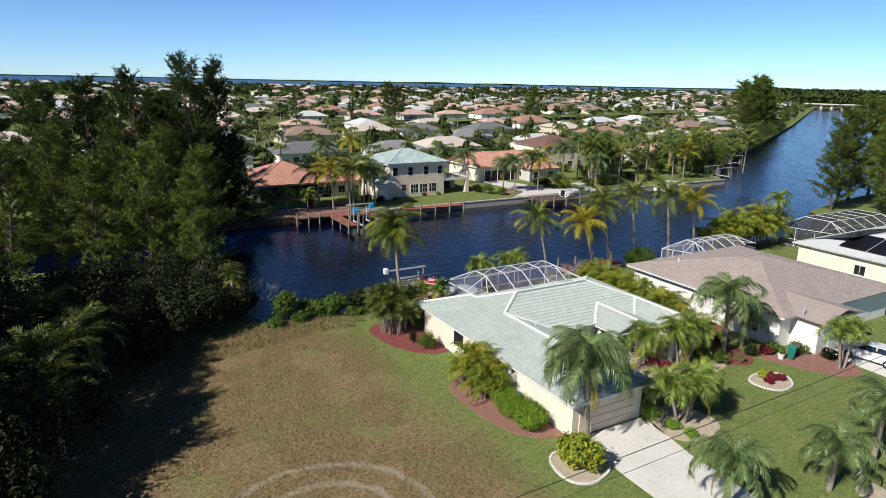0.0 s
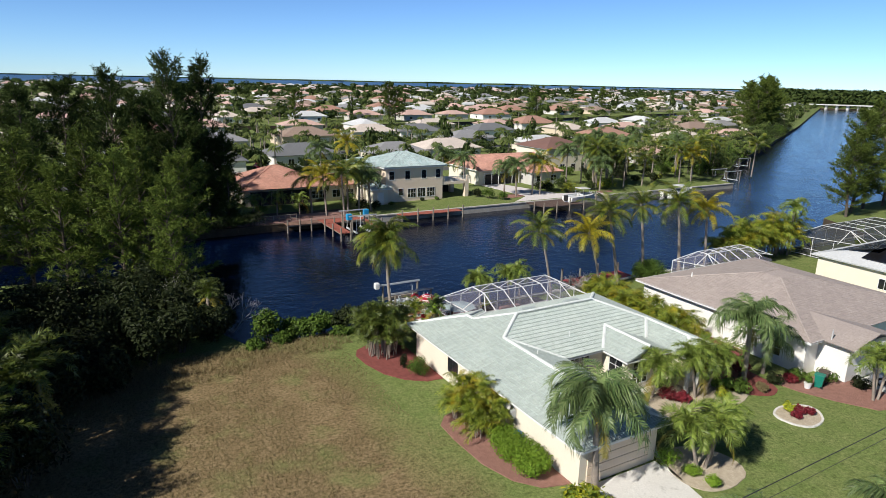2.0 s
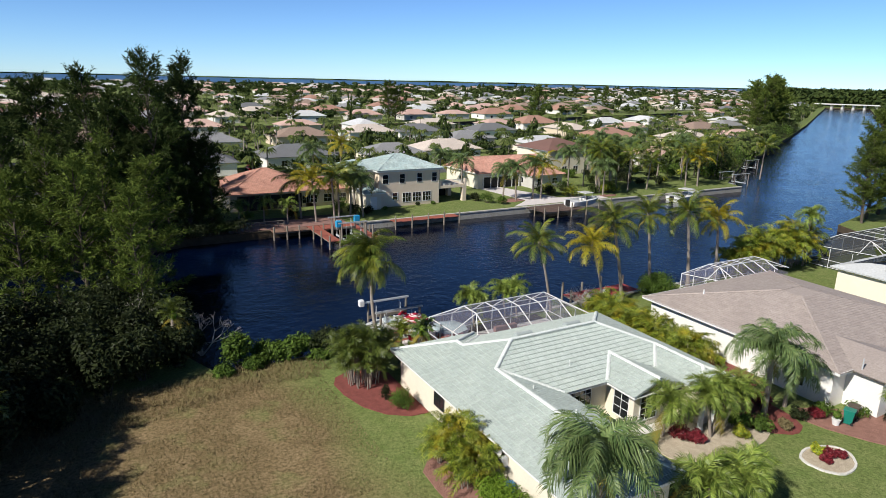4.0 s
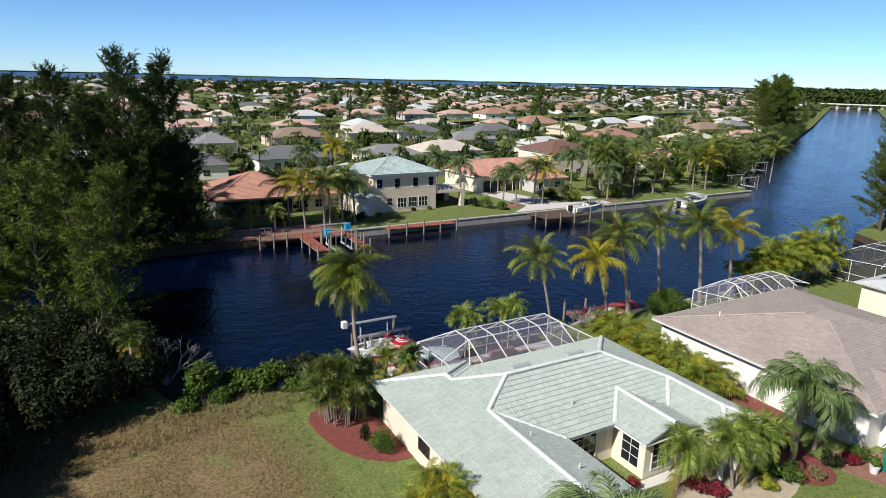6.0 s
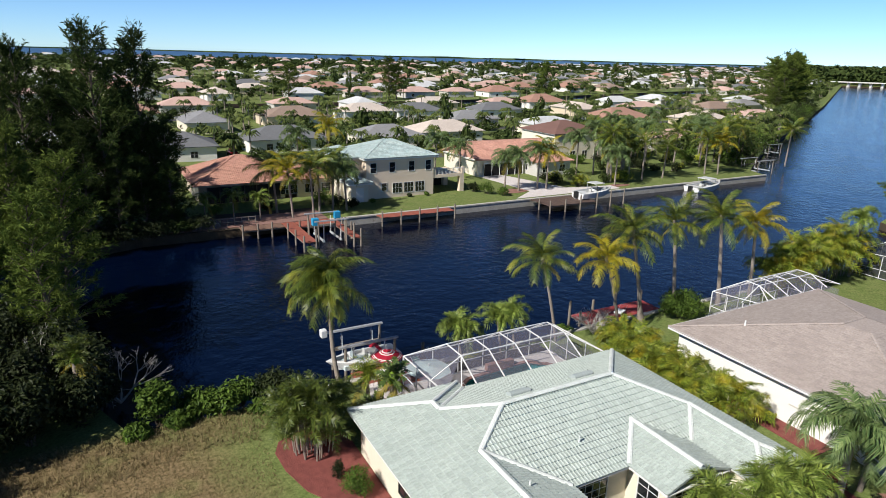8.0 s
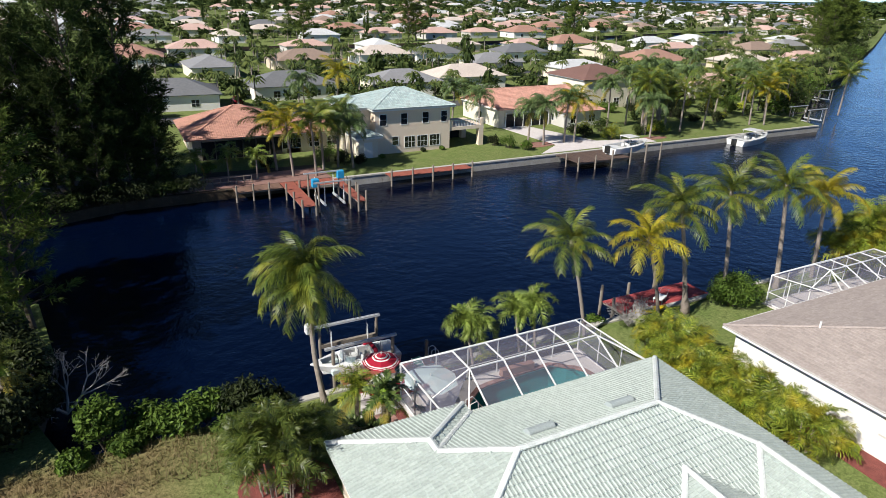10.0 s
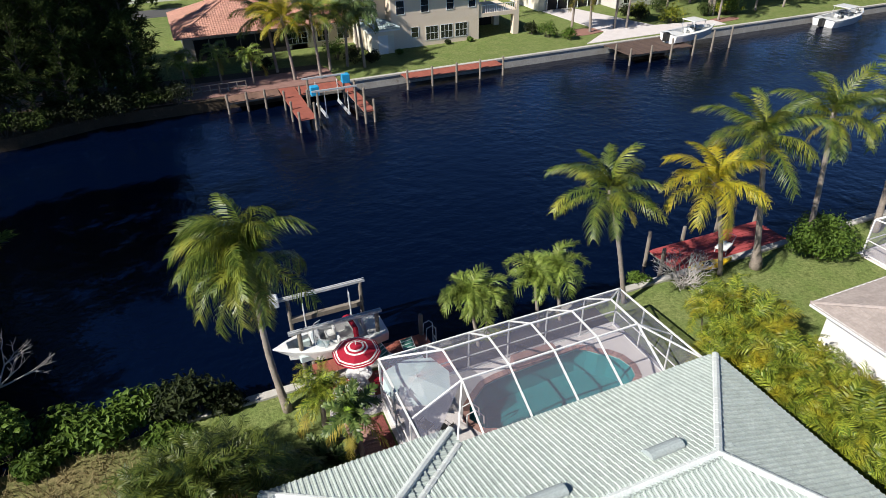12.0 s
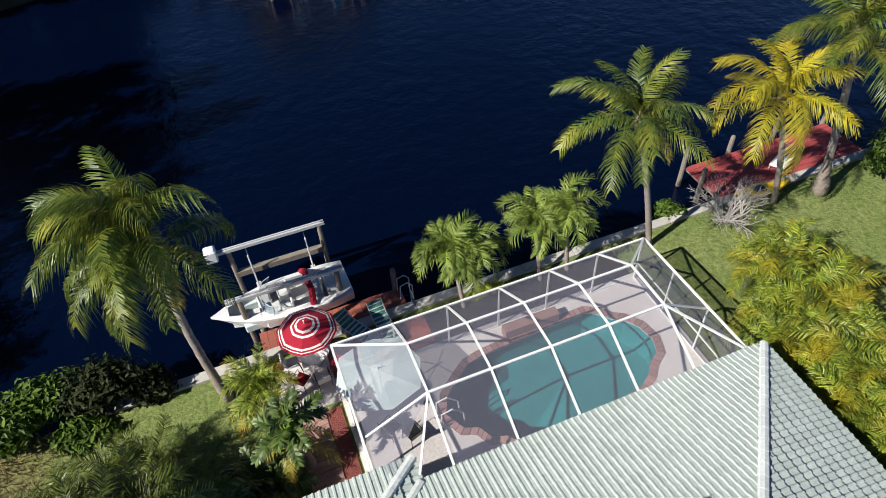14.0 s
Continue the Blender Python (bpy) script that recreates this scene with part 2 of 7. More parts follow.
for key, c in (("roof_grey", (0.28, 0.28, 0.29)), ("roof_dgrey", (0.18, 0.185, 0.195)), ("roof_brown", (0.33, 0.24, 0.19)), ("roof_rose", (0.62, 0.42, 0.36)),
               ("roof_cream", (0.66, 0.57, 0.50)), ("roof_maroon", (0.21, 0.115, 0.095)), ("roof_orange", (0.42, 0.24, 0.18)), ("roof_pale", (0.64, 0.65, 0.66))):
    M[key] = surface(key, c, tuple(v * 0.85 for v in c), big=0.25, fine=2.5, rough=0.85, stain=tuple(v * 0.7 for v in c))
M["white_paint"] = surface("white_painted_metal", (0.80, 0.80, 0.79), (0.74, 0.74, 0.73), big=1.5, rough=0.4, bump_s=0.05)
M["frame_white"] = M["white_paint"]
M["glass_dark"] = surface("dark_window_glass", (0.012, 0.015, 0.018), (0.02, 0.022, 0.025), rough=0.06, bump_s=0.0, spec=0.7)
# Near-black colour that paints the shade inside openings.
M["dark"] = surface("opening_shade", (0.015, 0.014, 0.013), rough=0.8)
M["black_metal"] = surface("black_metal", (0.02, 0.02, 0.02), rough=0.5)
M["steel"] = surface("galvanised_steel", (0.58, 0.59, 0.60), (0.48, 0.49, 0.50), rough=0.45, metal=0.1, big=2)
M["post"] = surface("weathered_grey_post", (0.30, 0.26, 0.21), (0.20, 0.17, 0.14), big=3, fine=18, rough=0.9)
M["deck_red"] = surface("red_brown_decking", (0.36, 0.11, 0.075), (0.28, 0.085, 0.06), big=1.2, fine=14, rough=0.8, pieces=0.10)
M["deck_crimson"] = surface("red_painted_decking", (0.44, 0.075, 0.075), (0.34, 0.06, 0.06), big=1.2, fine=14, rough=0.8, pieces=0.10)
M["deck_dark"] = surface("dark_brown_decking", (0.13, 0.085, 0.065), (0.09, 0.06, 0.05), big=1.2, fine=14, rough=0.8, pieces=0.22)
M["gelcoat"] = surface("white_boat_gelcoat", (0.78, 0.78, 0.77), (0.72, 0.72, 0.71), rough=0.2, bump_s=0.02)
M["vinyl"] = surface("pale_vinyl", (0.66, 0.66, 0.64), (0.55, 0.56, 0.55), rough=0.5)
M["red_cloth"] = surface("crimson_canvas", (0.38, 0.006, 0.030), (0.31, 0.005, 0.024), rough=0.85, big=2)
M["white_cloth"] = surface("white_canvas", (0.78, 0.77, 0.75), rough=0.85, big=2)
M["green_cloth"] = surface("sea_green_webbing", (0.08, 0.26, 0.22), (0.05, 0.18, 0.15), rough=0.8, big=5)
M["pale_cloth"] = surface("pale_aqua_canvas", (0.60, 0.70, 0.69), (0.54, 0.64, 0.64), rough=0.8, big=1.5)
M["yellow"] = surface("yellow_plastic", (0.72, 0.50, 0.02), (0.62, 0.42, 0.02), rough=0.35, bump_s=0.02)
M["blue"] = surface("blue_plastic", (0.02, 0.18, 0.55), rough=0.4)
M["sky_blue"] = surface("sky_blue_plastic", (0.03, 0.38, 0.70), rough=0.4)
M["green_bin"] = surface("green_plastic", (0.01, 0.22, 0.16), rough=0.45)
M["tyre"] = surface("rubber", (0.02, 0.02, 0.02), rough=0.85)
M["car_white"] = surface("white_car_paint", (0.75, 0.76, 0.77), (0.72, 0.73, 0.74), rough=0.15, bump_s=0.0)
M["car_red"] = surface("dark_red_car_paint", (0.20, 0.02, 0.03), rough=0.2, bump_s=0.0)
M["solar"] = surface("black_solar_panel", (0.012, 0.012, 0.014), rough=0.25, bump_s=0.0)
M["asphalt"] = surface("asphalt", (0.10, 0.10, 0.10), (0.075, 0.075, 0.075), big=0.3, rough=0.95)
M["screen"] = clear_sheet("insect_screen", (0.21, 0.21, 0.28), 0.29)
M["screen_dark"] = clear_sheet("dark_insect_screen", (0.05, 0.055, 0.06), 0.62)
M["glass"] = clear_sheet("boat_windscreen", (0.25, 0.35, 0.38), 0.45, 0.05)
M["bark"] = surface("grey_palm_bark", (0.34, 0.29, 0.24), (0.24, 0.20, 0.17), big=2.0, fine=9, rough=0.95, bump_s=0.6, bump_d=0.03)
M["bark_dark"] = surface("dark_bark", (0.13, 0.10, 0.08), (0.08, 0.065, 0.05), big=2.0, fine=9, rough=0.95, bump_s=0.6, bump_d=0.03)
M["bark_white"] = surface("bleached_dead_wood", (0.52, 0.49, 0.46), (0.38, 0.35, 0.33), big=2.0, fine=9, rough=0.95)
M["coconut"] = foliage("coconut_frond", (0.026, 0.058, 0.010), (0.145, 0.185, 0.030), 0.40, 0.16, c3=(0.25, 0.25, 0.03), at=0.9)
M["coconut_wind"] = M["coconut"]
M["coconut_gold"] = foliage("golden_coconut_frond", (0.40, 0.32, 0.02), (0.17, 0.19, 0.02), 0.42, 0.2, c3=(0.46, 0.35, 0.02), at=1.1)
M["frond_old"] = foliage("yellow_old_frond", (0.30, 0.26, 0.04), (0.24, 0.19, 0.05), 0.6, 0.25)
M["queen"] = foliage("queen_palm_frond", (0.060, 0.110, 0.034), (0.180, 0.235, 0.085), 0.40, 0.15)
M["areca"] = foliage("areca_frond", (0.048, 0.095, 0.010), (0.280, 0.320, 0.040), 0.42, 0.2, c3=(0.34, 0.27, 0.02), at=0.8)
# Dark green fronds, their colour lowered further to stand in for shade.
M["areca_dark"] = foliage("dark_areca_frond_shade_tone", (0.030, 0.056, 0.010), (0.130, 0.155, 0.028), 0.42, 0.15)
M["adonidia"] = foliage("bright_palm_frond", (0.090, 0.150, 0.022), (0.260, 0.315, 0.065), 0.40, 0.18)
M["sago"] = foliage("bird_of_paradise_leaf", (0.030, 0.060, 0.014), (0.125, 0.170, 0.045), 0.40, 0.15)
M["thin_cloth"] = clear_sheet("open_weave_canvas", (0.64, 0.79, 0.79), 0.66, 0.8)
M["litter"] = surface("leaf_litter", (0.105, 0.072, 0.045), (0.060, 0.045, 0.028), big=0.8, fine=10, rough=0.95, bump_s=0.8, bump_d=0.06, stain=(0.16, 0.115, 0.08))
# Near-black tone for the ground strip behind the pool cage.
M["dark_ground"] = surface("dark_ground_strip", (0.040, 0.030, 0.022), (0.022, 0.018, 0.013), big=1.5, fine=14, rough=0.95, bump_s=0.8, bump_d=0.05)
M["deck_worn"] = surface("worn_brown_decking", (0.25, 0.145, 0.105), (0.17, 0.10, 0.075), big=0.9, fine=14, rough=0.9, pieces=0.25, stain=(0.11, 0.075, 0.055))
# One pine, two copies: shade and sunlight put into the needle colours.
M["casuarina"] = foliage("casuarina_needles_shade_tone", (0.018, 0.030, 0.008), (0.060, 0.086, 0.020), 0.8, 0.12)
M["casuarina_light"] = foliage("casuarina_needles_sun_tone", (0.040, 0.066, 0.012), (0.150, 0.195, 0.036), 0.8, 0.15)
M["bush"] = foliage("bush_leaves", (0.035, 0.068, 0.011), (0.125, 0.195, 0.034), 0.48, 0.18)
# Leaf colour lowered to hold the near-black shade inside the thicket.
M["bush_dark"] = foliage("shade_darkened_leaves", (0.008, 0.013, 0.005), (0.034, 0.044, 0.016), 0.5, 0.10)
M["hedge"] = foliage("clipped_hedge_leaves", (0.130, 0.230, 0.020), (0.215, 0.320, 0.040), 0.5, 0.25)
M["croton"] = foliage("croton_leaves", (0.46, 0.44, 0.03), (0.14, 0.22, 0.03), 0.4, 0.25)
M["red_leaf"] = foliage("red_leaves", (0.20, 0.02, 0.03), (0.10, 0.015, 0.02), 0.4, 0.2)
M["far_leaf"] = foliage("distant_tree_leaves", (0.024, 0.042, 0.012), (0.072, 0.098, 0.026), 0.8, 0.1)
M["far_palm"] = foliage("distant_palm_leaves", (0.035, 0.055, 0.016), (0.105, 0.125, 0.034), 0.6, 0.15)
M["tall_grass"] = foliage("dry_tall_grass", (0.26, 0.21, 0.11), (0.17, 0.14, 0.07), 0.8, 0.3)


# ---- mesh building ----
class Build:
    """Collects the faces of one mesh."""

    def __init__(self):
        self.v, self.f = [], []

    def add(self, verts, faces):
        k = len(self.v)
        self.v.extend(tuple(p) for p in verts)
        self.f.extend(tuple(i + k for i in f) for f in faces)
        return self

    def box(self, x0, y0, z0, x1, y1, z1, ch=0.0):
        if ch <= 0:
            vs = [(x, y, z) for z in (z0, z1) for x, y in ((x0, y0), (x1, y0), (x1, y1), (x0, y1))]
            return self.add(vs, [(3, 2, 1, 0), (4, 5, 6, 7), (0, 1, 5, 4), (1, 2, 6, 5), (2, 3, 7, 6), (3, 0, 4, 7)])
        rings = [(z0, ch), (z0 + ch, 0), (z1 - ch, 0), (z1, ch)]
        vs, fs = [], []
        for z, o in rings:
            a, b, c, d = x0 + o, y0 + o, x1 - o, y1 - o
            e = ch * 0.8
            vs += [(a + e, b, z), (c - e, b, z), (c, b + e, z), (c, d - e, z), (c - e, d, z), (a + e, d, z), (a, d - e, z), (a, b + e, z)]
        for r in range(3):
            fs += [(r * 8 + i, r * 8 + (i + 1) % 8, r * 8 + 8 + (i + 1) % 8, r * 8 + 8 + i) for i in range(8)]
        fs += [tuple(range(7, -1, -1)), tuple(range(24, 32))]
        return self.add(vs, fs)

    def tube(self, pts, radii, n=8, caps=True):
        pts = [Vector(p) for p in pts]
        if not hasattr(radii, "__len__"):
            radii = [radii] * len(pts)
        k = len(self.v)
        for i, p in enumerate(pts):
            d = (pts[min(i + 1, len(pts) - 1)] - pts[max(i - 1, 0)]).normalized()
            u = d.orthogonal().normalized() if abs(d.z) > 0.98 else d.cross(Vector((0, 0, 1))).normalized()
            if abs(d.z) > 0.98:
                u = (Vector((1, 0, 0)) - d * d.x).normalized()
            w = d.cross(u)
            for j in range(n):
                a = 2 * math.pi * j / n
                self.v.append(tuple(p + (u * math.cos(a) + w * math.sin(a)) * radii[i]))
        for i in range(len(pts) - 1):
            for j in range(n):
                a, b = k + i * n + j, k + i * n + (j + 1) % n
                self.f.append((a, b, b + n, a + n))
        if caps:
            self.f.append(tuple(k + j for j in range(n - 1, -1, -1)))
            self.f.append(tuple(k + (len(pts) - 1) * n + j for j in range(n)))
        return self

    def prism(self, poly, z0, z1):
        """A flat-topped slab over a simple outline (counter-clockwise)."""
        n = len(poly)
        vs = [(x, y, z0) for x, y in poly] + [(x, y, z1) for x, y in poly]
        return self.add(vs, [tuple(range(n - 1, -1, -1)), tuple(range(n, 2 * n))] + [(i, (i + 1) % n, n + (i + 1) % n, n + i) for i in range(n)])

    def slab(self, quad, t):
        """A sheet of thickness t under a flat outline in space."""
        q = [Vector(p) for p in quad]
        nrm = (q[1] - q[0]).cross(q[2] - q[0]).normalized()
        if nrm.z < 0:
            q.reverse()
            nrm.negate()
        n = len(q)
        vs = [p - nrm * t for p in q] + q
        return self.add(vs, [tuple(range(n - 1, -1, -1)), tuple(range(n, 2 * n))] + [(i, (i + 1) % n, n + (i + 1) % n, n + i) for i in range(n)])

    def weld(self):
        """Joins corners that lie in one place, so that neighbouring faces make one sheet."""
        at, keep, to = {}, [], []
        for p in self.v:
            k = tuple(round(c, 4) for c in p)
            if k not in at:
                at[k] = len(keep)
                keep.append(p)
            to.append(at[k])
        fs = []
        for f in self.f:
            g = [to[i] for i in f]
            g = [a for i, a in enumerate(g) if a != g[i - 1]]
            if len(g) > 2:
                fs.append(tuple(g))
        self.v, self.f = keep, fs
        return self

    def bar(self, a, b, w, h):
        """A straight bar of oblong section from a to b."""
        a, b = Vector(a), Vector(b)
        d = (b - a).normalized()
        s = d.cross(Vector((0, 0, 1)))
        s = Vector((1, 0, 0)) if s.length < 1e-4 else s.normalized()
        u = s.cross(d).normalized()
        vs = [p + s * (i * w / 2) + u * (j * h / 2) for p in (a, b) for i, j in ((-1, -1), (1, -1), (1, 1), (-1, 1))]
        return self.add(vs, [(3, 2, 1, 0), (4, 5, 6, 7), (0, 1, 5, 4), (1, 2, 6, 5), (2, 3, 7, 6), (3, 0, 4, 7)])

    def mesh(self, name, material, smooth=False):
        me = bpy.data.meshes.new(name)
        me.from_pydata(self.v, [], self.f)
        for m in material if isinstance(material, (list, tuple)) else [material]:
            me.materials.append(m)
        if smooth:
            me.polygons.foreach_set("use_smooth", [True] * len(me.polygons))
        me.update()
        return me

    def thing(self, name, material, label="", category="", group="", kind="", smooth=False):
        return tagged(new(name, self.mesh(name, material, smooth)), label, category, group, kind)

    def part(self, name, material, parent, label="", smooth=False):
        ob = new(name, self.mesh(name, material, smooth))
        ob.parent = parent
        return tagged(ob, label)


def empty(name, m, label, category, group=""):
    ob = new(name)
    ob.matrix_world = m
    return tagged(ob, label, category, group)


def shared(name, me, parent, m):
    ob = new(name, me)
    ob.parent = parent
    ob.matrix_local = m
    return ob


# ---- ground and water ----
FAR_Y, NEAR_Y, WATER = 52.0, 8.15, -1.1
canal_outline = [(-11, NEAR_Y), (84, NEAR_Y), (90, 19), (108, 23.5), (134, 26), (300, 113), (745, 356), (722, 392), (356, 189), (270, 143), (146, 78), (112, 57), (110, FAR_Y), (-7, FAR_Y), (-14, 49.5), (-40, 47), (-90, 47),
                 (-90, 36), (-40, 36), (-19, 34), (-13.5, 28), (-12, 19), (-12.5, 12)]
canal_two = [(-60, 228), (40, 230), (150, 234), (420, 300), (415, 322), (145, 254), (40, 250), (-60, 248)]
pool_pit = [(8.3, 0.65), (18.2, 0.65), (18.2, 5.7), (8.3, 5.7)]


def ring_area(p):
    return sum(p[i][0] * p[(i + 1) % len(p)][1] - p[(i + 1) % len(p)][0] * p[i][1] for i in range(len(p)))


def build_ground():
    from mathutils.geometry import tessellate_polygon
    outer = [(-2500, -400), (4600, -400), (4600, 1300), (2600, 1500), (300, 1650), (-2500, 1650)]
    loops = [outer, canal_outline, canal_two, pool_pit]
    tri = tessellate_polygon([[Vector((x, y, 0)) for x, y in lp] for lp in loops])
    flat = [p for lp in loops for p in lp]
    b = Build()
    fs = []
    for t in tri:
        a = sum(flat[t[i]][0] * flat[t[(i + 1) % 3]][1] - flat[t[(i + 1) % 3]][0] * flat[t[i]][1] for i in range(3))
        if abs(a) > 1e-6:
            fs.append(tuple(t) if a > 0 else tuple(reversed(t)))
    b.add([(x, y, 0) for x, y in flat], fs)
    for lp in (canal_outline, canal_two):
        n = len(lp)
        bank = Build().add([(x, y, 0) for x, y in lp] + [(x, y, -3) for x, y in lp], [(i, (i + 1) % n, n + (i + 1) % n, n + i) for i in range(n)])
        bank.thing("canal_bank", M["litter"], "brown earth bank of the canal", "bank", kind="structure")
    b.thing("ground", M["ground"], "mown lawns and a dry brown vacant lot", "ground", kind="structure")
    for k, lp in enumerate((canal_outline, canal_two)):
        tri = tessellate_polygon([[Vector((x, y, 0)) for x, y in lp]])
        w = Build()
        fs = []
        for t in tri:
            a = sum(lp[t[i]][0] * lp[t[(i + 1) % 3]][1] - lp[t[(i + 1) % 3]][0] * lp[t[i]][1] for i in range(3))
            fs.append(tuple(t) if a > 0 else tuple(reversed(t)))
        w.add([(x, y, WATER) for x, y in lp], fs)
        w.thing("water", M["canal"], "dark blue rippled canal water", "water", kind="structure")
    bay = Build().add([(-3000, 1640, -0.3), (300, 1640, -0.3), (2600, 1490, -0.3), (4600, 1290, -0.3), (4900, 4600, -0.3), (-3000, 4700, -0.3)], [(0, 1, 2, 3, 4, 5)])
    bay.thing("water", M["bay"], "blue bay water along the horizon", "water", kind="structure")
    rim = Build()
    r = random.Random(5)
    pts = []
    for i in range(90):
        x = -2800 + i * 85
        pts.append((x, 4000 - max(0, x - 300) * 0.42 + r.uniform(-40, 40), 5 + 9 * abs(noise.noise((i * 0.21, 0, 3)))))
    for (xa, ya, za), (xb, yb, zb) in zip(pts, pts[1:]):
        rim.add([(xa, ya, -1), (xb, yb, -1), (xb, yb, zb), (xa, ya, za), (xa, ya + 300, -1), (xb, yb + 300, -1)], [(0, 1, 2, 3), (3, 2, 5, 4)])
    rim.thing("backdrop", M["far_leaf"], "low wooded shore on the horizon", "backdrop", kind="structure")


def seawall(x0, x1, y, out):
    """A concrete retaining wall with its cap; out: +1 where the water lies towards +y."""
    w = Build().box(x0, min(y, y + out * 0.25), -2.8, x1, max(y, y + out * 0.25), -0.08)
    k = int((x1 - x0) / 2.4)
    wall = w.thing("seawall", M["seawall"], "grey concrete seawall along the canal", "seawall", kind="structure")
    cap = Build()
    for i in range(k):
        a, b = x0 + (x1 - x0) * i / k + 0.012, x0 + (x1 - x0) * (i + 1) / k - 0.012
        cap.box(a, min(y - out * 0.12, y + out * 0.34), -0.08, b, max(y - out * 0.12, y + out * 0.34), 0.13, 0.02)
    cap.part("cap", M["cap_concrete"], wall, "pale concrete cap")


build_ground()
seawall(-2.5, 100, NEAR_Y, 1)
seawall(16.5, 110, FAR_Y, -1)


# ---- roofs of tiles ----
def inside(poly, x, y):
    c = False
    for i in range(len(poly)):
        (x1, y1), (x2, y2) = poly[i], poly[i - 1]
        if (y1 > y) != (y2 > y) and x < (x2 - x1) * (y - y1) / (y2 - y1) + x1:
            c = not c
    return c


def tile_shape(w, e, t, wave):
    """One roof tile, its lower edge at the origin, running up +y: a flat pan and a raised roll."""
    prof = [(0.0, 0.0), (w * 0.45, 0.0), (w * 0.55, wave), (w * 0.80, wave * 1.15), (w * 0.97, wave * 0.2)]
    vs = [(x, 0, z + t) for x, z in prof] + [(x, e * 1.12, z) for x, z in prof] + [(x, 0, z - 0.01) for x, z in prof]
    n = len(prof)
    fs = [(i, i + 1, n + i + 1, n + i) for i in range(n - 1)] + [(2 * n + i, 2 * n + i + 1, i + 1, i) for i in range(n - 1)]
    return vs, fs


def tiled_slope(poly, roof, material, w=0.205, e=0.38, wave=0.026, t=0.058, near=None, base_mat=None):
    """Covers one flat roof slope with tiles. poly: corners, the first two along the eave. near: which tiles are objects of their own."""
    p = [Vector(q) for q in poly]
    n = (p[1] - p[0]).cross(p[2] - p[0]).normalized()
    if n.z < 0:
        n.negate()
    up = (Vector((0, 0, 1)) - n * n.z).normalized()
    along = up.cross(n).normalized()
    o = p[0]
    flat = [((q - o).dot(along), (q - o).dot(up)) for q in p]
    u0, u1 = min(f[0] for f in flat), max(f[0] for f in flat)
    v1 = max(f[1] for f in flat)
    tv, tf = tile_shape(w, e, t, wave)
    rest = Build()
    single = []
    rot = Matrix((along, up, n)).transposed().to_4x4()
    v = -0.06
    while v < v1 - e * 0.3:
        u = u0
        while u < u1:
            if inside(flat, u + w / 2, max(v + e * 0.5, 0.02)):
                q = o + along * u + up * v
                if near and near(q):
                    single.append(Matrix.Translation(q) @ rot)
                else:
                    rest.add([q + along * a + up * b + n * c for a, b, c in tv], tf)
            u += w
        v += e
    if rest.v:
        tagged(rest.part("roof_tiles", material, roof), kind="stuff")
    return single, (tv, tf)


def cap_line(a, b, roof, material, r=0.15, apart=False):
    """Half-round caps along a ridge or hip; apart: each cap an object of its own."""
    a, b = Vector(a), Vector(b)
    L = (b - a).length
    k = max(1, int(L / 0.42))
    cp = Build()
    d = (b - a) / k
    dd = d.normalized()
    s = dd.cross(Vector((0, 0, 1))).normalized()
    for i in range(k):
        vs = []
        for pnt, rr in ((a + d * i - d * 0.06, r * 1.1), (a + d * (i + 1), r)):
            for ang in (0, 45, 90, 135, 180):
                c, sn = math.cos(radians(ang)), math.sin(radians(ang))
                vs.append(pnt + s * (rr * c) + Vector((0, 0, rr * 0.75 * sn - 0.01)))
        fs = [(j, j + 1, 6 + j, 5 + j) for j in range(4)] + [(4, 3, 2, 1, 0)]
        if apart:
            Build().add(vs, fs).part("ridge_cap", material, roof)
        else:
            cp.add(vs, fs)
    if not apart:
        tagged(cp.part("ridge_capping", material, roof), kind="stuff")


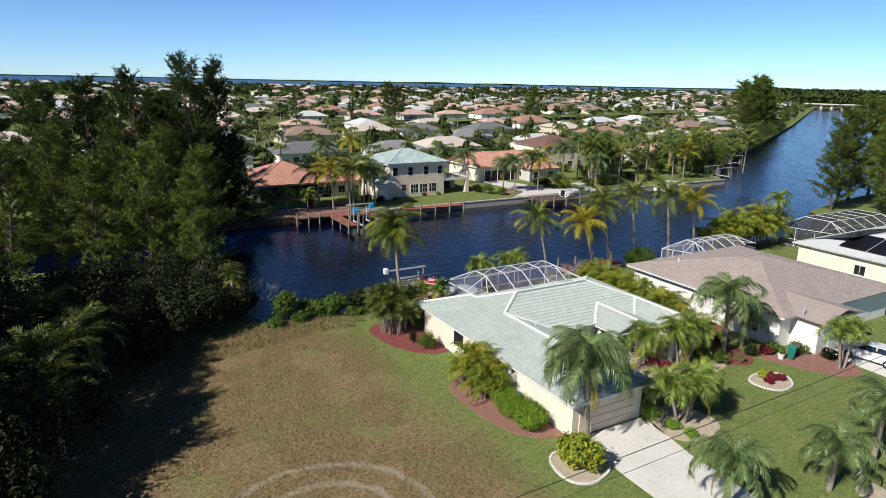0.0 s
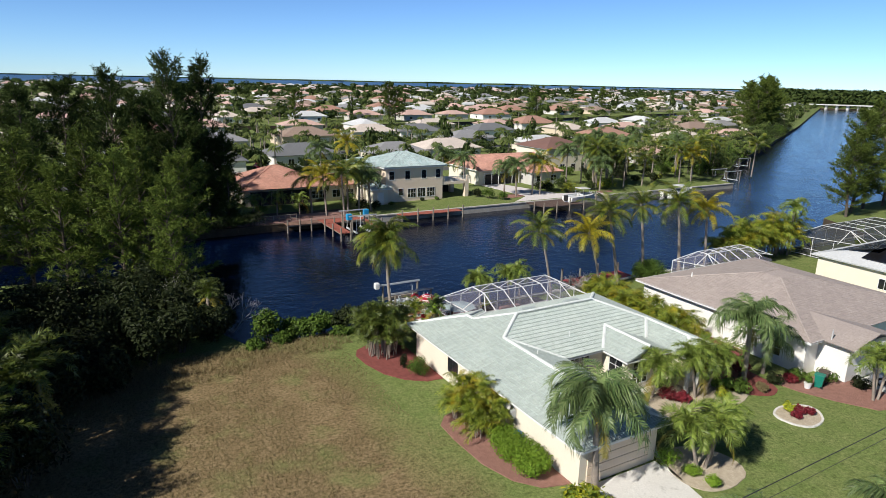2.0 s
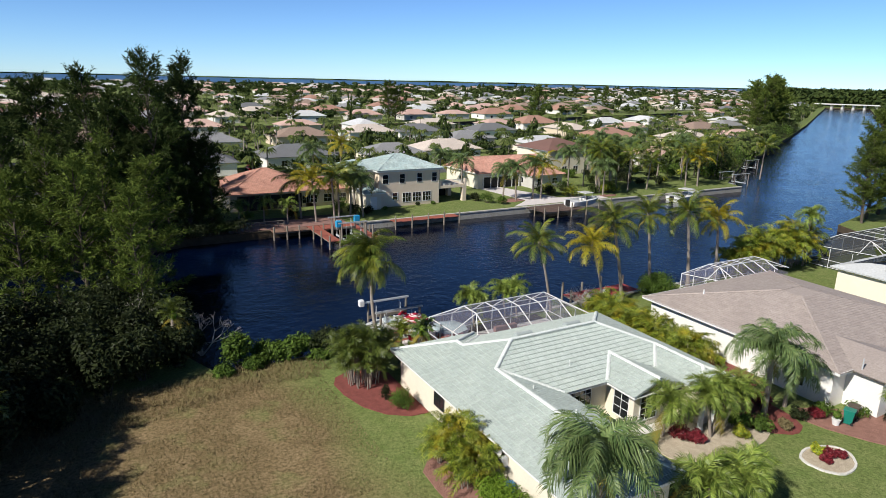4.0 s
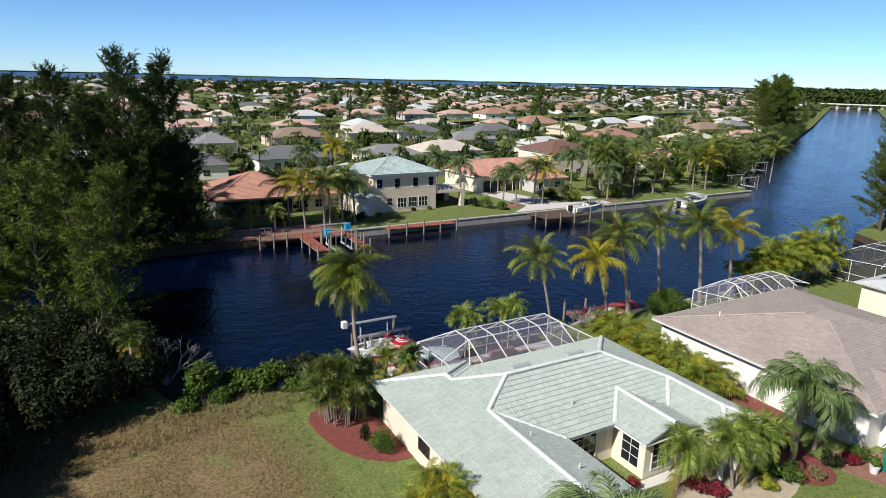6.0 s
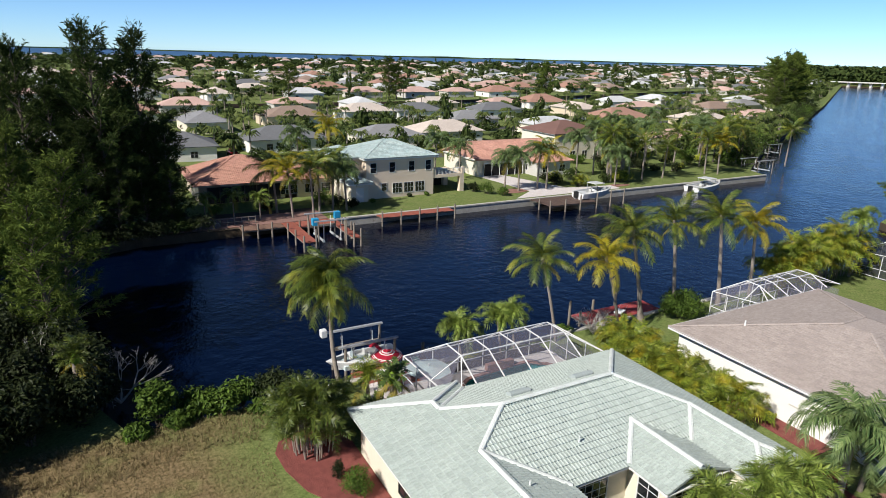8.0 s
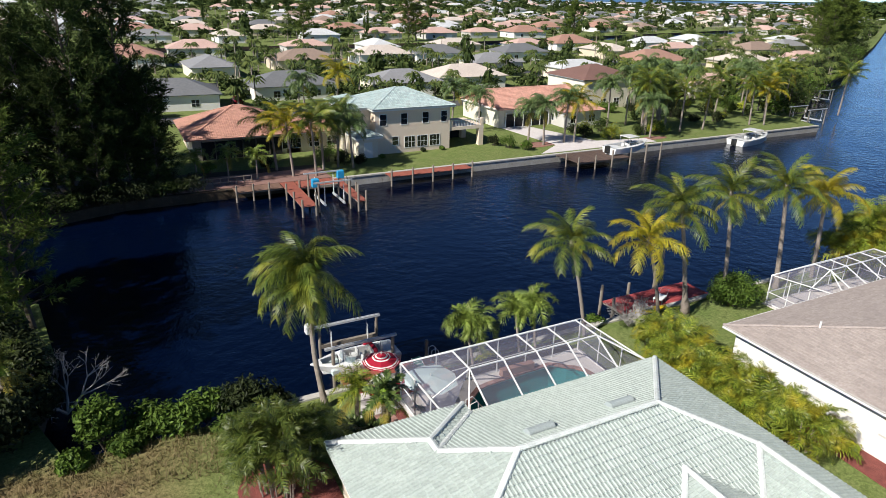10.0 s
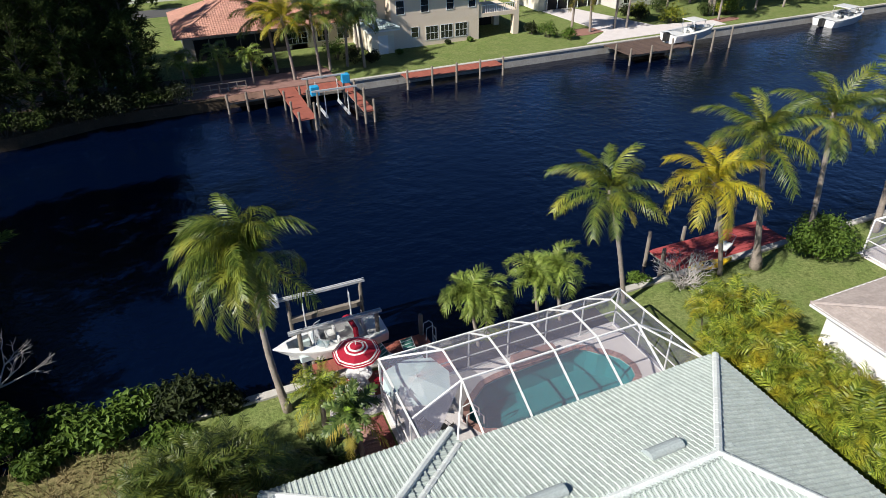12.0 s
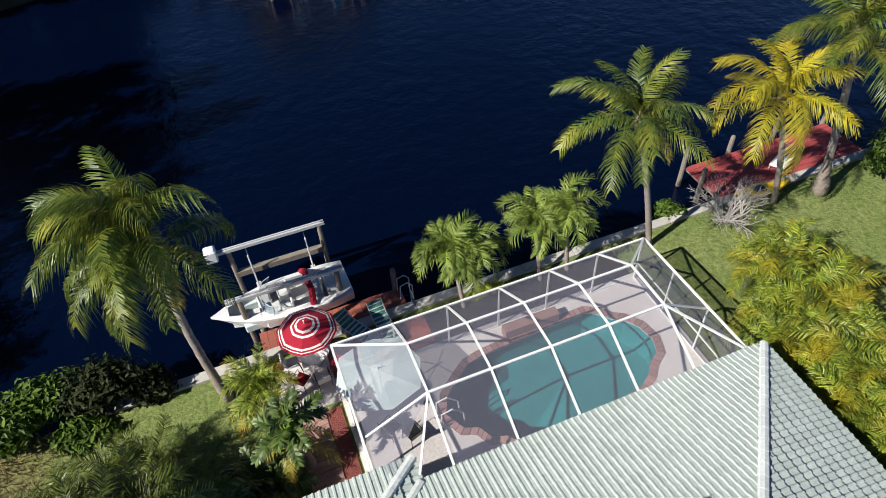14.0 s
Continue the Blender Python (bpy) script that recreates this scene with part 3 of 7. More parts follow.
# ---- foliage shapes ----
def frond_mesh(name, L, material, rise=0.7, droop=1.5, pairs=34, leaf=0.62, hang=0.6, width=0.045, seed=0, twist=0.0, stalk=0.12, vee=0.35):
    """A feather leaf that starts at the origin and arches along +x. rise: its first slope in radians; droop: how far it bends down in all."""
    r = random.Random(seed)
    pts = [Vector((0, 0, 0))]
    n = 12
    dirs = []
    for i in range(n):
        a = rise - droop * ((i + 0.5) / n) ** 1.3
        d = Vector((math.cos(a), twist * (i / n) ** 1.5, math.sin(a))).normalized()
        dirs.append(d)
        pts.append(pts[-1] + d * (L / n))
    b = Build()
    b.tube([pts[0], pts[4], pts[8], pts[12]], [0.035 * L / 3, 0.028 * L / 3, 0.016 * L / 3, 0.005], 4, False)
    for k in range(pairs):
        f = stalk + (1 - stalk) * (k + 0.5) / pairs
        i = min(n - 1, int(f * n))
        p = pts[i].lerp(pts[i + 1], f * n - i)
        d = dirs[i]
        side0 = Vector((-d.y, d.x, 0)).normalized()
        upv = side0.cross(d) * -1
        if upv.z < 0:
            upv.negate()
        ln = leaf * (0.35 + 0.65 * math.sin(math.pi * min(1, 0.12 + 0.86 * f)) ** 0.7) * r.uniform(0.82, 1.12)
        for sg in (-1, 1):
            out = (side0 * sg * 0.85 + d * (0.35 + 0.4 * f) * r.uniform(0.6, 1.5) + upv * vee * r.uniform(0.0, 1.4)).normalized()
            fall = hang * r.uniform(0.40, 0.62)
            q1, q2, q3 = (p + out * ln * s * (1 - 0.2 * min(hang, 1.6) * s) + Vector((0, 0, -fall * ln * s * s)) for s in (0.4, 0.75, 1.0))
            wv = d * (width * r.uniform(0.8, 1.2))
            b.add([p - wv * 0.5, p + wv * 0.5, q1 + wv * 0.55, q1 - wv * 0.55, q2 + wv * 0.4, q2 - wv * 0.4, q3], [(0, 1, 2, 3), (3, 2, 4, 5), (5, 4, 6)])
    return b.mesh(name, material)


def trunk_curve(h, lean, bend, r):
    """Points of a leaning, slightly curved stem."""
    out = []
    for i in range(8):
        f = i / 7
        out.append(Vector((lean[0] * f + bend[0] * math.sin(math.pi * f), lean[1] * f + bend[1] * math.sin(math.pi * f), h * f)))
    return out


FRONDS = {}


def fronds(kind):
    if kind not in FRONDS:
        spec = dict(
            coconut=dict(L=3.7, rise=0.38, droop=1.35, pairs=64, leaf=1.0, hang=1.25, width=0.042, vee=0.3),
            coconut_wind=dict(L=3.9, rise=0.75, droop=1.9, pairs=66, leaf=1.1, hang=1.5, width=0.042, vee=0.3),
            coconut_gold=dict(L=3.4, rise=0.42, droop=1.45, pairs=60, leaf=1.0, hang=1.2, width=0.044, vee=0.3),
            queen=dict(L=3.0, rise=0.95, droop=2.3, pairs=60, leaf=1.05, hang=1.5, width=0.046, vee=0.6),
            areca=dict(L=1.9, rise=1.0, droop=1.8, pairs=30, leaf=0.60, hang=0.9, width=0.040, vee=0.8),
            areca_dark=dict(L=2.1, rise=1.15, droop=1.8, pairs=34, leaf=0.58, hang=0.5, width=0.036, vee=0.6),
            adonidia=dict(L=2.0, rise=0.95, droop=2.5, pairs=44, leaf=0.72, hang=0.8, width=0.042, vee=0.9),
            sago=dict(L=1.7, rise=1.0, droop=1.3, pairs=16, leaf=0.50, hang=0.5, width=0.12, vee=0.4),
            frond_old=dict(L=2.9, rise=-0.2, droop=1.1, pairs=36, leaf=0.7, hang=1.0, width=0.05))[kind]
        FRONDS[kind] = [frond_mesh("frond", material=M[kind], seed=i * 7 + 3, twist=(i - 1.5) * 0.25, **{**spec, "L": spec["L"] * (0.9 + 0.08 * i), "droop": spec["droop"] * (0.85 + 0.1 * i)}) for i in range(4)]
    return FRONDS[kind]


def palm(name, x, y, h, kind, label, count=20, lean=(0, 0), bend=(0, 0), r0=0.17, r1=0.11, seed=0, wind=(0, 0), size=1.0, old=2, group="", category="palm tree", bulb=1.0, z=0.0):
    """A feather palm: a ringed stem and its fronds, blown a little towards wind."""
    rnd = random.Random(seed)
    base = empty(name, pose(x, y, z), label, category, group)
    pts = trunk_curve(h, lean, bend, r0)
    b = Build()
    fine, rad = [], []
    for i in range(29):
        f = i / 28
        k = min(6, int(f * 7))
        fine.append(pts[k].lerp(pts[k + 1], f * 7 - k))
        rad.append((r0 + (r1 - r0) * f) * (1.06 if i % 2 else 0.98) * (bulb if f < 0.08 else 1 + (bulb - 1) * max(0, 1 - f * 5)))
    fine[0].z -= 0.15
    b.tube(fine, rad, 9)
    b.part("trunk", M["bark"], base, smooth=True)
    top = pts[-1]
    ms = fronds(kind)
    for i in range(count):
        f = i / count
        az = i * 2.39996 + rnd.uniform(-0.25, 0.25)
        el = (1.12 - 1.62 * f if kind.startswith("coco") else 0.75 - 1.4 * f) + rnd.uniform(-0.15, 0.15)
        d = Vector((math.cos(az) + wind[0], math.sin(az) + wind[1], 0))
        az = math.atan2(d.y, d.x)
        s = size * rnd.uniform(0.85, 1.12)
        m = Matrix.Translation(top - Vector((0, 0, 0.25 * f))) @ Euler((rnd.uniform(-0.4, 0.4), -el, az)).to_matrix().to_4x4() @ Matrix.Scale(s, 4)
        shared("frond", ms[rnd.randrange(4)], base, m)
    for i in range(old):
        az = rnd.uniform(0, 6.28)
        shared("dead_frond", fronds("frond_old")[rnd.randrange(4)], base,
               Matrix.Translation(top - Vector((0, 0, 0.35))) @ Euler((rnd.uniform(-0.3, 0.3), rnd.uniform(0.0, 0.5), az)).to_matrix().to_4x4() @ Matrix.Scale(size * 0.85, 4))
    cb = Build().tube([top + Vector((0, 0, -0.55)), top + Vector((0, 0, -0.1)), top + Vector((0, 0, 0.45))], [r1 * 1.05, r1 * 1.5, r1 * 0.4], 8)
    cb.part("crown_shaft", M["bark"] if kind.startswith("coco") else M["hedge"], base, smooth=True)
    return base


def clump(name, x, y, rx, ry, h, kind, label, canes=26, seed=0, category="palm clump", size=1.0, group=""):
    """A thicket of palm canes that rise from one patch and arch outwards."""
    rnd = random.Random(seed)
    base = empty(name, pose(x, y, 0), label, category, group)
    ms = fronds(kind)
    stems = Build()
    for i in range(canes):
        a, q = rnd.uniform(0, 6.283), rnd.random() ** 0.6
        px, py = rx * q * math.cos(a), ry * q * math.sin(a)
        hh = h * rnd.uniform(0.25, 0.62) * (1.1 - 0.35 * q)
        stems.tube([(px * 0.8, py * 0.8, -0.05), (px, py, hh)], [0.045, 0.035], 5)
        k = rnd.randint(3, 5)
        for j in range(k):
            az = math.atan2(py, px) + rnd.uniform(-2.0, 2.0)
            s = size * rnd.uniform(0.75, 1.15)
            m = Matrix.Translation((px, py, hh)) @ Euler((rnd.uniform(-0.8, 0.8), rnd.uniform(-0.6, 0.5), az)).to_matrix().to_4x4() @ Matrix.Scale(s, 4)
            shared("frond", ms[rnd.randrange(4)], base, m)
    tagged(stems.part("cane_cluster", M["bark"], base), kind="stuff")
    return base


def leaf_cloud(b, rnd, c, rad, count, size, hollow=0.55, flat=1.0):
    """Scatters leaves through a lumpy ball: small folded diamonds."""
    for _ in range(count):
        d = Vector((rnd.gauss(0, 1), rnd.gauss(0, 1), rnd.gauss(0, 1))).normalized()
        q = hollow + (1 - hollow) * rnd.random()
        lump = 0.8 + 0.35 * noise.noise((d.x * 2.1 + c[0], d.y * 2.1 + c[1], d.z * 2.1))
        p = Vector((c[0] + d.x * rad[0] * q * lump, c[1] + d.y * rad[1] * q * lump, c[2] + d.z * rad[2] * q * lump))
        nrm = (d + Vector((rnd.gauss(0, 0.5), rnd.gauss(0, 0.5), rnd.gauss(0, 0.5) + 0.3))).normalized()
        u = nrm.orthogonal().normalized()
        u.rotate(Matrix.Rotation(rnd.uniform(0, 6.28), 3, nrm))
        w = nrm.cross(u)
        s = size * rnd.uniform(0.6, 1.3)
        b.add([p - u * s, p + w * s * 0.45 + nrm * s * 0.15, p + u * s, p - w * s * 0.45 + nrm * s * 0.15], [(0, 1, 2), (0, 2, 3)])


def bush(name, x, y, rad, material, label, count=900, size=0.09, lumps=6, seed=0, category="bush", group="", stem=True, z=0.0):
    """A shrub of several leafy lumps on short stems."""
    rnd = random.Random(seed)
    base = empty(name, pose(x, y, z), label, category, group)
    leaves, wood = Build(), Build()
    for i in range(lumps):
        a = 2 * math.pi * i / lumps + rnd.uniform(-0.4, 0.4)
        q = 0.0 if i == 0 else rnd.uniform(0.35, 0.62)
        c = (rad[0] * q * math.cos(a), rad[1] * q * math.sin(a), rad[2] * rnd.uniform(0.42, 0.66) * (1.15 if i == 0 else 1))
        f = rnd.uniform(0.5, 0.68)
        leaf_cloud(leaves, rnd, c, (rad[0] * f, rad[1] * f, rad[2] * 0.5 * f * 1.6), count // lumps, size)
        wood.tube([(c[0] * 0.2, c[1] * 0.2, -0.1), (c[0] * 0.8, c[1] * 0.8, c[2])], [0.05, 0.02], 5)
    leaves.part("foliage", material, base)
    wood.part("branching_stem", M["bark_dark"], base)
    return base


def casuarina_meshes(seed, h, material, dense=1.0):
    """Trunk and feathery crown of an Australian pine, h metres high."""
    rnd = random.Random(seed)
    trunk, crown = Build(), Build()
    top = Vector((rnd.uniform(-0.8, 0.8), rnd.uniform(-0.8, 0.8), h))
    spine = [Vector((0, 0, -0.3)), top * 0.35 + Vector((rnd.uniform(-0.4, 0.4), rnd.uniform(-0.4, 0.4), 0)), top * 0.7 + Vector((rnd.uniform(-0.4, 0.4), 0, 0)), top]
    trunk.tube(spine, [h * 0.014, h * 0.010, h * 0.005, 0.03], 7)
    nb = int(38 * dense * (h / 16))
    for i in range(nb):
        f = 0.10 + 0.9 * (i + rnd.random()) / nb
        k = min(2, int(f * 3))
        p = spine[k].lerp(spine[k + 1], f * 3 - k)
        az = i * 2.4 + rnd.uniform(-0.7, 0.7)
        env = (0.95 if f > 0.22 else 0.6) * (1.04 - f) ** 0.6 * h * 0.25 * rnd.uniform(0.5, 1.4) + 0.6
        d = Vector((math.cos(az), math.sin(az), rnd.uniform(0.4, 1.25) * (0.6 + 0.8 * f))).normalized()
        e = p + d * env
        trunk.tube([p, p.lerp(e, 0.6) + Vector((0, 0, 0.1)), e], [0.05 + 0.004 * h * (1 - f), 0.03, 0.01], 4, False)
        plumes = int(4 + env * 1.5)
        for j in range(plumes):               # side twigs, each a loose brush of needles
            g = 0.25 + 0.75 * (j + rnd.random()) / plumes
            c = p + d * env * g
            q = (d * 0.8 + Vector((rnd.gauss(0, 0.55), rnd.gauss(0, 0.55), rnd.gauss(0.45, 0.35)))).normalized()
            reach = rnd.uniform(0.7, 1.7) * (1.15 - 0.4 * g)
            for n in range(30):
                a = rnd.random()
                o = c + q * reach * a + Vector((rnd.gauss(0, 0.08), rnd.gauss(0, 0.08), rnd.gauss(0, 0.08)))
                dd = (q * 0.8 + Vector((rnd.gauss(0, 0.5), rnd.gauss(0, 0.5), rnd.gauss(0.05, 0.45)))).normalized()
                ln = rnd.uniform(0.3, 0.75)
                tip = o + dd * ln + Vector((0, 0, -0.18 * ln))
                s = dd.orthogonal().normalized()
                s.rotate(Matrix.Rotation(rnd.uniform(0, 6.28), 3, dd))
                w = rnd.uniform(0.025, 0.055)
                mid = o + dd * ln * 0.5
                crown.add([o, mid + s * w, tip, mid - s * w], [(0, 1, 2, 3)])
    return trunk.mesh("trunk", M["bark_dark"]), crown.mesh("crown", material)


CAS = {}


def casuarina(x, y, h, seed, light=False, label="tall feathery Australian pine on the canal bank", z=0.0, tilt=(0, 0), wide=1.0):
    # light picks the needles whose colour is brightened as if sunlit
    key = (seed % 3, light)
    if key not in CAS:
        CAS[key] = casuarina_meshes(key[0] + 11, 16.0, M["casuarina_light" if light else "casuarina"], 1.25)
    rnd = random.Random(seed * 13 + 1)
    base = empty("pine_tree", pose(x, y, z, tilt[0], tilt[1], rnd.uniform(0, 360)), label, "tree", "pines")
    s = h / 16.0
    for nm, me in zip(("trunk", "crown"), CAS[key]):
        shared(nm, me, base, Matrix.Diagonal((wide * s ** 0.75 * rnd.uniform(0.9, 1.15), wide * s ** 0.75 * rnd.uniform(0.9, 1.15), s, 1)))
    return base


# ---- the tiled house by the pool ----
ZE, PM, PL = 2.70, 0.355, 0.285        # eave height, pitch of the main roof, pitch of the garage wing
RX, RY = 3.80, -5.15                   # ridge of the wing (x) and of the main roof (y)
ZW, ZM = ZE + PL * RX, ZE - PM * RY
XE = 19.15


def window(parent, x, y, z, w, h, face, bars=(2, 1), mat=None):
    """A framed window set into a wall. face: the way it looks, 'x', '-x', 'y' or '-y'."""
    g, f = Build(), Build()
    s = -1 if face[0] == "-" else 1
    ax = face[-1]

    def bx(bd, a0, a1, z0, z1, d0, d1):
        d0, d1 = sorted((d0 * s, d1 * s))
        if ax == "x":
            bd.box(x + d0, y + a0, z0, x + d1, y + a1, z1)
        else:
            bd.box(x + a0, y + d0, z0, x + a1, y + d1, z1)
    bx(g, -w / 2, w / 2, z, z + h, -0.02, 0.012)
    for a0, a1, z0, z1 in ((-w / 2 - 0.06, w / 2 + 0.06, z - 0.06, z), (-w / 2 - 0.06, w / 2 + 0.06, z + h, z + h + 0.06), (-w / 2 - 0.06, -w / 2, z, z + h), (w / 2, w / 2 + 0.06, z, z + h)):
        bx(f, a0, a1, z0, z1, -0.02, 0.05)
    for i in range(1, bars[0]):
        c = -w / 2 + w * i / bars[0]
        bx(f, c - 0.02, c + 0.02, z, z + h, -0.01, 0.03)
    for i in range(1, bars[1]):
        c = z + h * i / bars[1]
        bx(f, -w / 2, w / 2, c - 0.015, c + 0.015, -0.01, 0.028)
    win = g.part("window", M["glass_dark"], parent)
    f.part("window_frame", mat or M["white_paint"], win)
    return win


def main_house():
    h = empty("house", pose(0, 0, 0), "cream stucco single-storey house with pale green tiled hip roof", "house")
    w = Build()
    w.box(0.55, -19.4, -0.2, 6.55, 0.25, ZE - 0.1)
    w.part("wall", M["stucco"], h, "garage wing wall")
    Build().box(6.56, -9.75, -0.2, 18.6, -0.55, ZE - 0.12).part("wall", M["stucco"], h)
    Build().box(11.25, -12.3, -0.2, 14.55, -9.76, ZE - 0.12).part("wall", M["stucco"], h)
    Build().box(15.75, -14.0, -0.2, 18.6, -9.76, ZE - 0.12).part("wall", M["stucco"], h)
    Build().prism([(0, -19.95), (7.1, -19.95), (7.1, -10.3), (10.7, -10.3), (10.7, -12.8), (15.1, -12.8), (15.1, -10.3), (15.2, -10.3), (15.2, -14.6), (XE, -14.6),
                   (XE, 0), (7.1, 0), (7.1, 0.8), (0, 0.8)], ZE - 0.16, ZE - 0.10).part("soffit", M["white_paint"], h, "white soffit")
    roof = Build()
    yb, yf, bw = 0.8, -19.95, RX * PL / PM
    a_b, a_f = (RX, yb - bw, ZW), (RX, yf + bw, ZW)
    jb, jf = (RX, -(ZW - ZE) / PM, ZW), (RX, -10.3 + (ZW - ZE) / PM, ZW)
    xl = (ZM - ZE) / PL
    ml, mr = (xl, RY, ZM), (XE + RY, RY, ZM)
    rz = ZE + PM * 2.2
    e_l, e_t, e_f = (10.7, -10.3, ZE), (12.9, -8.1, rz), (12.9, -12.8, rz)
    r_l, r_t = (15.2, -10.3, ZE), (17.175, -8.325, ZE + PM * 1.975)
    r_f = (17.175, -12.62, ZE + PM * 1.975)
    slopes = [
        [(0, yb, ZE), (0, yf, ZE), a_f, jf, ml, jb, a_b],
        [(7.1, yb, ZE), (0, yb, ZE), a_b],
        [(0, yf, ZE), (7.1, yf, ZE), a_f],
        [(7.1, yf, ZE), (7.1, -10.3, ZE), jf, a_f],
        [(7.1, 0, ZE), (7.1, yb, ZE), a_b, jb],
        [(XE, 0, ZE), (7.1, 0, ZE), jb, ml, mr],
        [(7.1, -10.3, ZE), e_l, e_t, (15.1, -10.3, ZE), r_l, r_t, mr, ml, jf],
        [(XE, -14.6, ZE), (XE, 0, ZE), mr, r_t, r_f],
        [(10.7, -12.8, ZE), e_l, e_t, e_f][1::-1] + [e_f, e_t],
        [(15.1, -12.8, ZE), (15.1, -10.3, ZE), e_t, e_f],
        [(15.2, -14.6, ZE), r_l, r_t, r_f],
        [(15.2, -14.6, ZE), (XE, -14.6, ZE), r_f],
    ]
    for s in slopes:
        roof.slab(s, 0.10)
    rf = roof.part("roof", M["tile_pale"], h, "pale green tiled hip roof")
    tile_me = None
    for i, s in enumerate(slopes):
        if i == 8:
            s = [e_l, (10.7, -12.8, ZE), e_f, e_t]
        near = (lambda q: 11.0 < q.x < 17.5 and q.y > -2.95) if i == 5 else None
        singles, shape = tiled_slope(s, rf, M["tile_pale"], near=near)
        if singles:
            tile_me = Build().add(*shape).mesh("roof_tile", M["tile_pale"])
            for m in singles[:300]:
                shared("roof_tile", tile_me, rf, m)
    lift = Vector((0, 0, 0.05))
    for a, b in (((0, yb, ZE), a_b), ((7.1, yb, ZE), a_b), (a_b, jb), (jb, ml), (ml, mr), (mr, (XE, 0, ZE)), (mr, r_t), (ml, jf), (jf, a_f), (a_f, (0, yf, ZE)), (a_f, (7.1, yf, ZE)),
                 (e_t, e_f), (r_t, r_f), (r_f, (15.2, -14.6, ZE)), (r_f, (XE, -14.6, ZE)), (jf, (7.1, -10.3, ZE)), (e_t, e_l), (r_t, r_l), (jb, (7.1, 0, ZE))):
        cap_line(Vector(a) + lift, Vector(b) + lift, rf, M["cap_pale"], 0.14, True)
    # gable wall under the entry ridge
    Build().add([(10.95, -12.55, ZE - 0.1), (14.85, -12.55, ZE - 0.1), (12.9, -12.55, rz - 0.13), (10.95, -12.35, ZE - 0.1), (14.85, -12.35, ZE - 0.1), (12.9, -12.35, rz - 0.13)],
                [(0, 1, 2), (5, 4, 3), (0, 3, 4, 1), (1, 4, 5, 2), (2, 5, 3, 0)]).part("gable", M["stucco"], h)
    fa = Build()
    for p, q in (((0, yf), (0, yb)), ((0, yf), (7.1, yf)), ((7.1, yf), (7.1, -10.3)), ((7.1, -10.3), (10.7, -10.3)), ((10.7, -10.3), (10.7, -12.8)), ((7.1, 0), (XE, 0)), ((XE, 0), (XE, -14.6)), ((0, yb), (7.1, yb)), ((15.2, -14.6), (XE, -14.6))):
        fa.bar((*p, ZE - 0.08), (*q, ZE - 0.08), 0.05, 0.19)
    fa.part("fascia", M["white_paint"], h, "white fascia board")
    for cx, cy in ((12.7, -4.1), (8.2, -4.1)):
        z = ZE - PM * cy
        v = Build()
        for a0, b0 in ((cx - 0.66, cx + 0.66),):          # a half-round hood that lies along the slope
            ring = [(0.30 * math.cos(math.pi * j / 8), 0.27 * math.sin(math.pi * j / 8)) for j in range(9)]
            v.add([(a0, cy - p, z + PM * p + 0.03 + q) for p, q in ring] + [(b0, cy - p, z + PM * p + 0.03 + q) for p, q in ring], [(j, j + 1, 10 + j, 9 + j) for j in range(8)] + [tuple(range(8, -1, -1)), tuple(range(9, 18))])
        Build().box(cx + 0.665, cy - 0.22, z - 0.02, cx + 0.675, cy + 0.22, z + 0.22).part("vent_mouth", M["dark"], h, "dark louvred end")
        v.part("roof_vent", M["vent_grey"], h, "pale metal roof vent")
    for cx, cy, z in ((5.2, -13.5, ZE + PL * 1.9), (4.6, -10.2, ZE + PL * 2.5), (9.0, -8.4, ZE + PM * 1.9)):
        Build().tube([(cx, cy, z), (cx, cy, z + 0.4)], 0.05, 8).part("vent_pipe", M["cap_pale"], h)
    for y, zz in ((-5.6, 1.0), (-11.3, 0.95)):
        window(h, 0.55, y, zz, 1.25, 1.15, "-x", (2, 1), M["black_metal"])
    window(h, 8.9, -9.75, 0.55, 1.9, 1.75, "-y", (4, 4))
    window(h, 11.25, -11.2, 0.5, 1.3, 1.8, "-x", (2, 3))
    window(h, 12.6, -12.3, 0.5, 1.5, 1.7, "-y", (3, 4))
    window(h, 17.2, -14.0, 0.6, 1.8, 1.6, "-y", (3, 3))
    for x in (8.6, 12.6, 16.3):
        window(h, x, -0.55, 0.15, 2.6, 2.1, "y", (3, 1))
    gd = Build()
    for i in range(4):
        gd.box(1.1, -19.46, 0.02 + i * 0.56, 5.9, -19.38, 0.56 + i * 0.56, 0.02)
    gd.part("garage_door", M["stucco_tan"], h, "beige panelled garage door")
    Build().box(0.15, -13.5, 1.35, 0.5, -13.2, 1.9).part("meter_box", M["steel"], h, "grey electric meter box")
    Build().tube([(0.3, -12.9, 2.0), (0.05, -13.0, 2.1)], [0.05, 0.33], 12).part("satellite_dish", M["stucco_grey"], h, "grey satellite dish")
    # pillars of the entry porch
    for x in (15.3, 16.5, 17.8):
        Build().tube([(x, -14.35, 0), (x, -14.35, 0.15), (x, -14.35, 0.2), (x, -14.35, 2.5), (x, -14.35, 2.6)], [0.24, 0.24, 0.17, 0.15, 0.24], 14).part("pillar", M["white_paint"], h, "round white pillar")
    return h


main_house()


